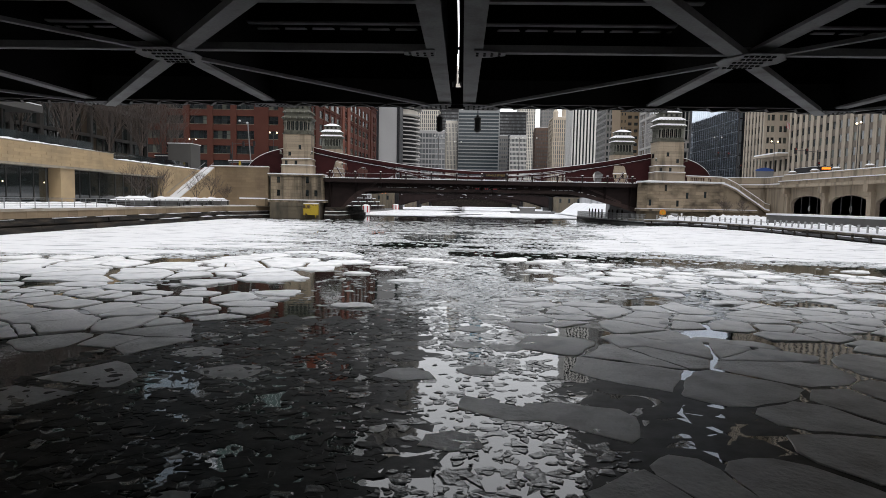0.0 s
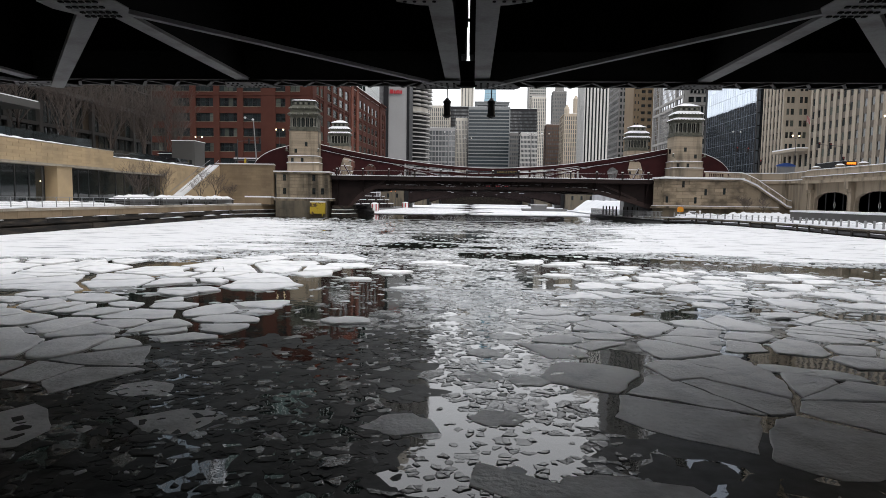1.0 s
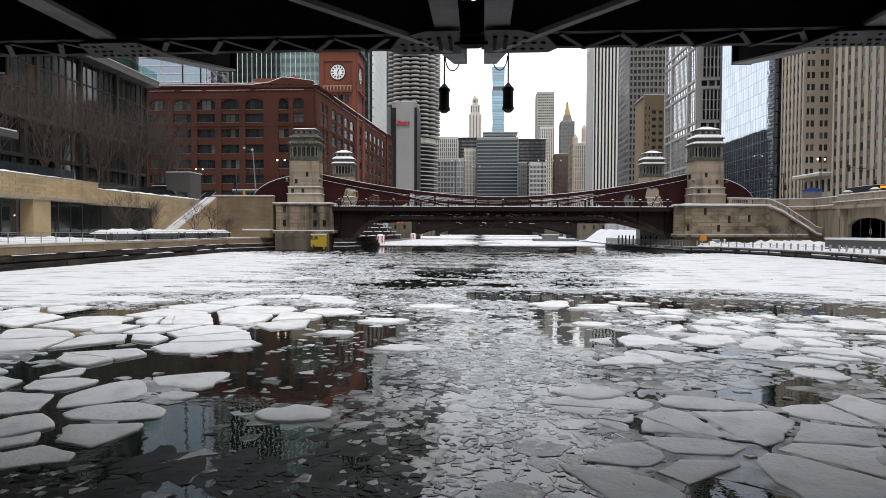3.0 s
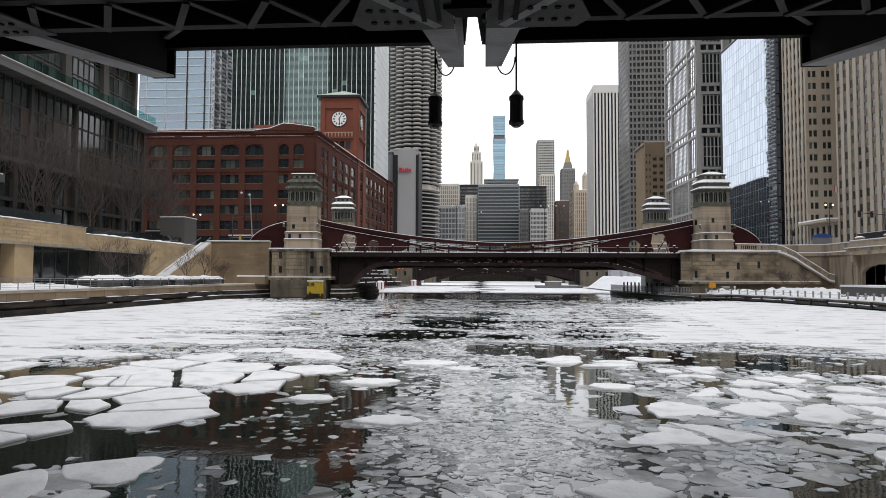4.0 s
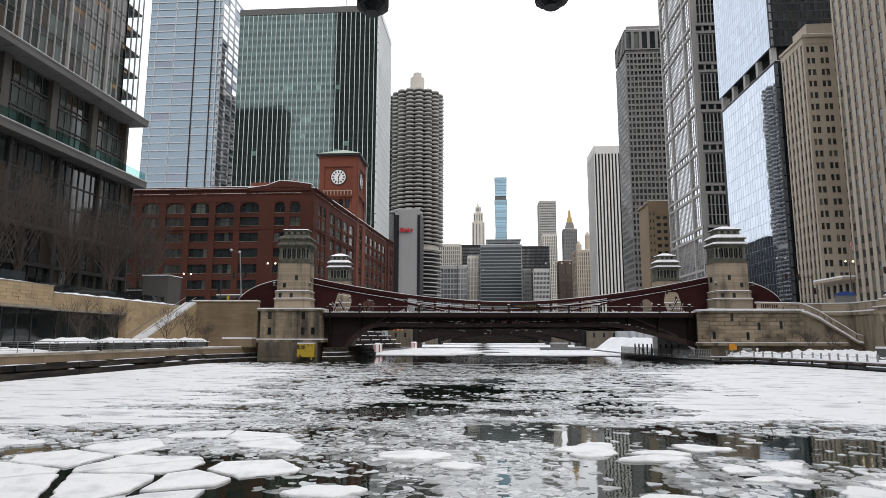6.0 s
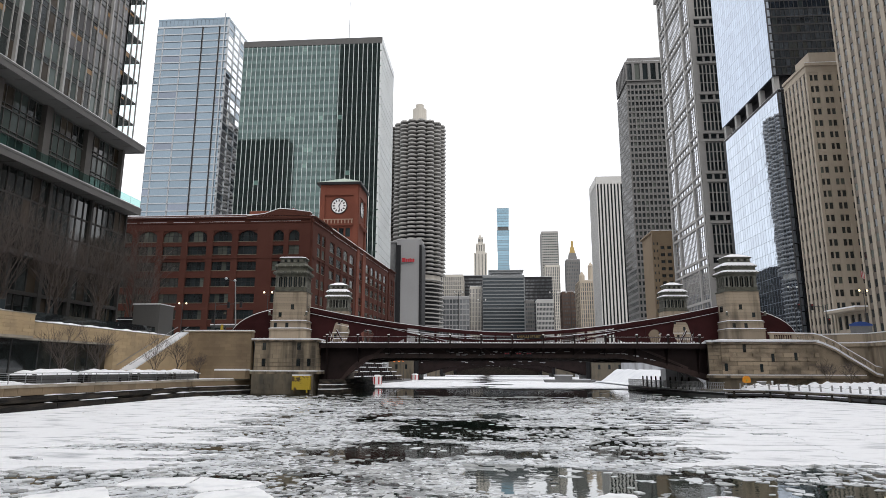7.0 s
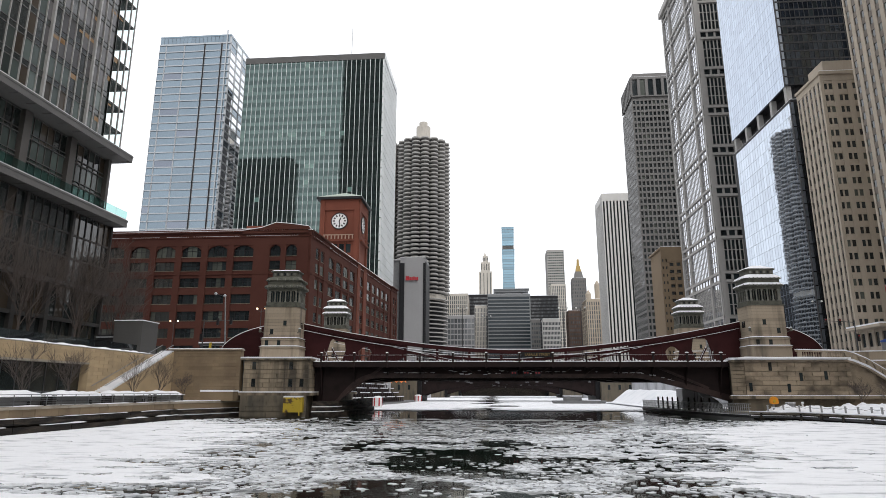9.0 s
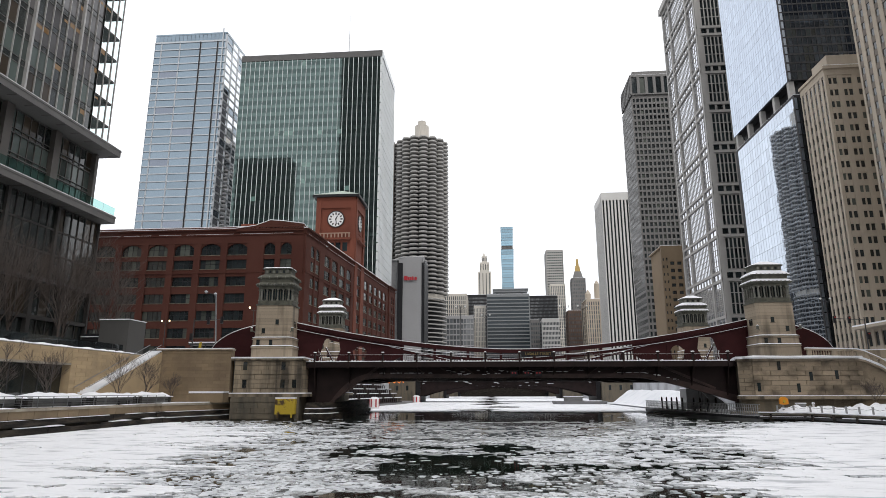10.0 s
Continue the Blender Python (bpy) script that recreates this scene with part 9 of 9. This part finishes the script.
for k in range(5):
    a = Acc()
    x = 85.3 - 0.15 * k
    a.prism([(x, 166.15), (x - 0.14, 166.15), (x - 0.14, 166.22), (x, 166.22)], 24.1 + 0.1 * k, [25.6 + 0.1 * k, 25.7 + 0.1 * k, 25.7 + 0.1 * k, 25.6 + 0.1 * k])
    part("stripe", a, RED if k % 2 == 0 else WHITE, fg)
sg = thing("street_sign_panel", "grey information panel with a blue arched top", "sign", (61.5, 128, 8.3))
a = Acc()
a.box(59.6, 63.0, 128, 128.15, 8.8, 11.0)
part("panel", a, GREYC, sg)
a = Acc()
a.ribbon([(59.5 + 0.36 * k, 11.0, 11.25 + 0.45 * math.sin(math.pi * k / 10)) for k in range(11)], 127.95, 128.2)
part("arched_top", a, mat("blue_sign_paint", (0.03, 0.08, 0.3), 0.5, var=0.1, bump=0.0), sg, "blue arched top")
for x in (59.7, 62.8):
    a = Acc()
    a.box(x, x + 0.12, 128.02, 128.12, 8.3, 8.8)
    part("leg", a, METAL, sg)
for m in (BR @ pose(-8.2, 15, 7.55), BR @ pose(9.2, 15, 7.55), BR @ pose(12.2, 15, 7.55), pose(54.4, 135, 8.3)):
    copy_thing(l2, m)


def traffic_signal(m):
    t = thing("traffic_signal", "black traffic signal on a dark mast arm", "traffic light", (0, 0, 0), "traffic signals at the bridge ends")
    a = Acc()
    a.tube((0, 0, 0), (0, 0, 6.2), 0.1, 0.08, 8)
    a.tube((0, 0, 5.8), (-4.5, 0, 6.1), 0.06, 0.04, 6)
    part("mast", a, METAL, t)
    for x, z in ((-4.3, 5.4), (-2.2, 5.3), (0.3, 2.9)):
        a = Acc()
        a.box(x - 0.18, x + 0.18, -0.18, 0.12, z, z + 1.05)
        hd = part("signal_head", a, BLACKSTEEL, t)
        for k in range(3):
            a = Acc()
            a.tube((x, -0.24, z + 0.2 + 0.32 * k), (x, -0.18, z + 0.2 + 0.32 * k), 0.12, None, 10)
            part("lens", a, mat("red_signal_lens", (0.25, 0.02, 0.02), 0.3, var=0.05, bump=0) if k == 2 else G_DARK, hd)
    t.matrix_basis = m
    return t


s1 = traffic_signal(pose(56.0, 128, 8.3))
copy_thing(s1, pose(66.0, 118, 8.3, 0, 0, 5))
copy_thing(s1, pose(-45.0, 120, 8.3, 0, 0, 180))
bus = thing("city_bus", "dark city bus with an orange destination display", "bus", (66, 118, 8.3))
a = Acc()
a.prism([(64.6, 115), (67.2, 115), (67.2, 123.5), (64.6, 123.5)], 8.75, 11.3, [(64.7, 115.15), (67.1, 115.15), (67.1, 123.4), (64.7, 123.4)])
part("body", a, BLACKSTEEL, bus)
a = Acc()
a.box(64.8, 67.0, 114.94, 115.02, 9.6, 10.7)
part("windscreen", a, G_DARK, bus)
a = Acc()
a.box(65.3, 66.8, 114.92, 115.06, 10.75, 11.12)
part("destination_display", a, LED, bus, "glowing orange display bar")
a = Acc()
a.box(64.75, 67.05, 115.2, 123.3, 11.303, 11.36)
part("roof_snow", a, SNOW, bus)
for x in (64.75, 67.05):
    for y in (117.0, 121.6):
        a = Acc()
        a.tube((x - 0.14, y, 8.8), (x + 0.14, y, 8.8), 0.48, None, 14)
        wh = part("wheel", a, BLACKSTEEL, bus)
        a = Acc()
        a.tube((x - 0.16, y, 8.8), (x + 0.16, y, 8.8), 0.22, None, 10)
        part("rim", a, GALV, wh)
# stone urns on the embankment parapet
u0 = None
for y in (100, 106, 92, 113):
    if u0 is None:
        u0 = thing("stone_urn", "squat stone urn planter with snow", "urn", (0, 0, 0), "urns on the embankment parapet")
        a = Acc()
        a.tube((0, 0, 0), (0, 0, 0.3), 0.45, 0.3, 12)
        a.tube((0, 0, 0.3), (0, 0, 1.0), 0.3, 0.75, 12)
        part("bowl", a, STONE, u0)
        a = Acc()
        a.tube((0, 0, 1.0), (0, 0, 1.25), 0.72, 0.3, 12)
        part("snow_cap", a, SNOW, u0)
        u0.matrix_basis = pose(59.0, y, 9.0)
        u0 = u0
    else:
        copy_thing(u0, pose(59.0, y, 9.0))

# ---- unseen plain blocks behind the camera and off to the sides, added to close the place and darken reflections ----
for x0, x1, y0, y1, z, m_ in ((-181, -124, -160, -140, 430, BLACKSTEEL), (-306, -239, -170, -140, 277, BLACKSTEEL), (-95, -62, -130, -60, 60, TANSTONE), (70, 130, -140, -20, 90, GREYSTONE), (84, 130, 0, 120, 110, TANSTONE), (-260, -62, -230, -32, 95, TANSTONE), (60, 160, -260, -150, 150, BLACKSTEEL), (222, 330, -200, -150, 470, BLACKSTEEL), (-60, 60, -420, -300, 120, GREYSTONE)):
    block("background_building", "plain unseen block added for reflections and shade", rect(x0, x1, y0, y1), 8.3 if y1 > -30 else 0, z, m_)


# ---- coursed stones, piece by piece ----
def bw(u, v):
    q = BR @ Vector((u, v, 0))
    return (q.x, q.y)


prng = random.Random(23)
fr, w = wall_frame(bw(-39.4, -3.0), bw(-30.1, -3.0))
stone_wall(pier, fr, w, 3.5, 7.88, 0.62, 1.9, STONEB, prng)
fr, w = wall_frame(bw(-30.1, -3.0), bw(-30.1, 4.0))
stone_wall(pier, fr, w, 3.5, 7.88, 0.62, 1.9, STONEB, prng)
fr, w = wall_frame(bw(-39.4, -3.8), bw(-30.1, -3.8))
stone_wall(pier, fr, w, 0.1, 2.95, 0.72, 1.9, STONED, prng, 0.1)
fr, w = wall_frame(bw(31.0, -3.0), bw(45.5, -3.0))
stone_wall(spier, fr, w, 3.15, 7.58, 0.63, 2.3, STONEW, prng)
fr, w = wall_frame(bw(29.6, -1.8), bw(31.0, -3.0))
stone_wall(spier, fr, w, 3.15, 7.58, 0.55, 1.5, STONEW, prng)
fr, w = wall_frame((-46.75, 42), (-46.75, 81.75))
stone_wall(terr, fr, w, 7.0, 9.18, 0.36, 1.7, SANDSTONE, prng, 0.06)
fr, w = wall_frame((-47.45, 97.0), (-47.45, 112.4))
stone_wall(terr, fr, w, 2.35, 8.48, 0.44, 1.8, SANDSTONE, prng, 0.06)
fr, w = wall_frame((-47.45, 81.9), (-47.45, 97.0))
stone_wall(terr, fr, w, 6.9, 8.48, 0.4, 1.8, SANDSTONE, prng, 0.06)
fr, w = wall_frame((-45.9, 112.9), (-36.0, 113.6))
stone_wall(wl2, fr, w, 2.4, 9.28, 0.46, 1.7, SANDOLD, prng, 0.06)
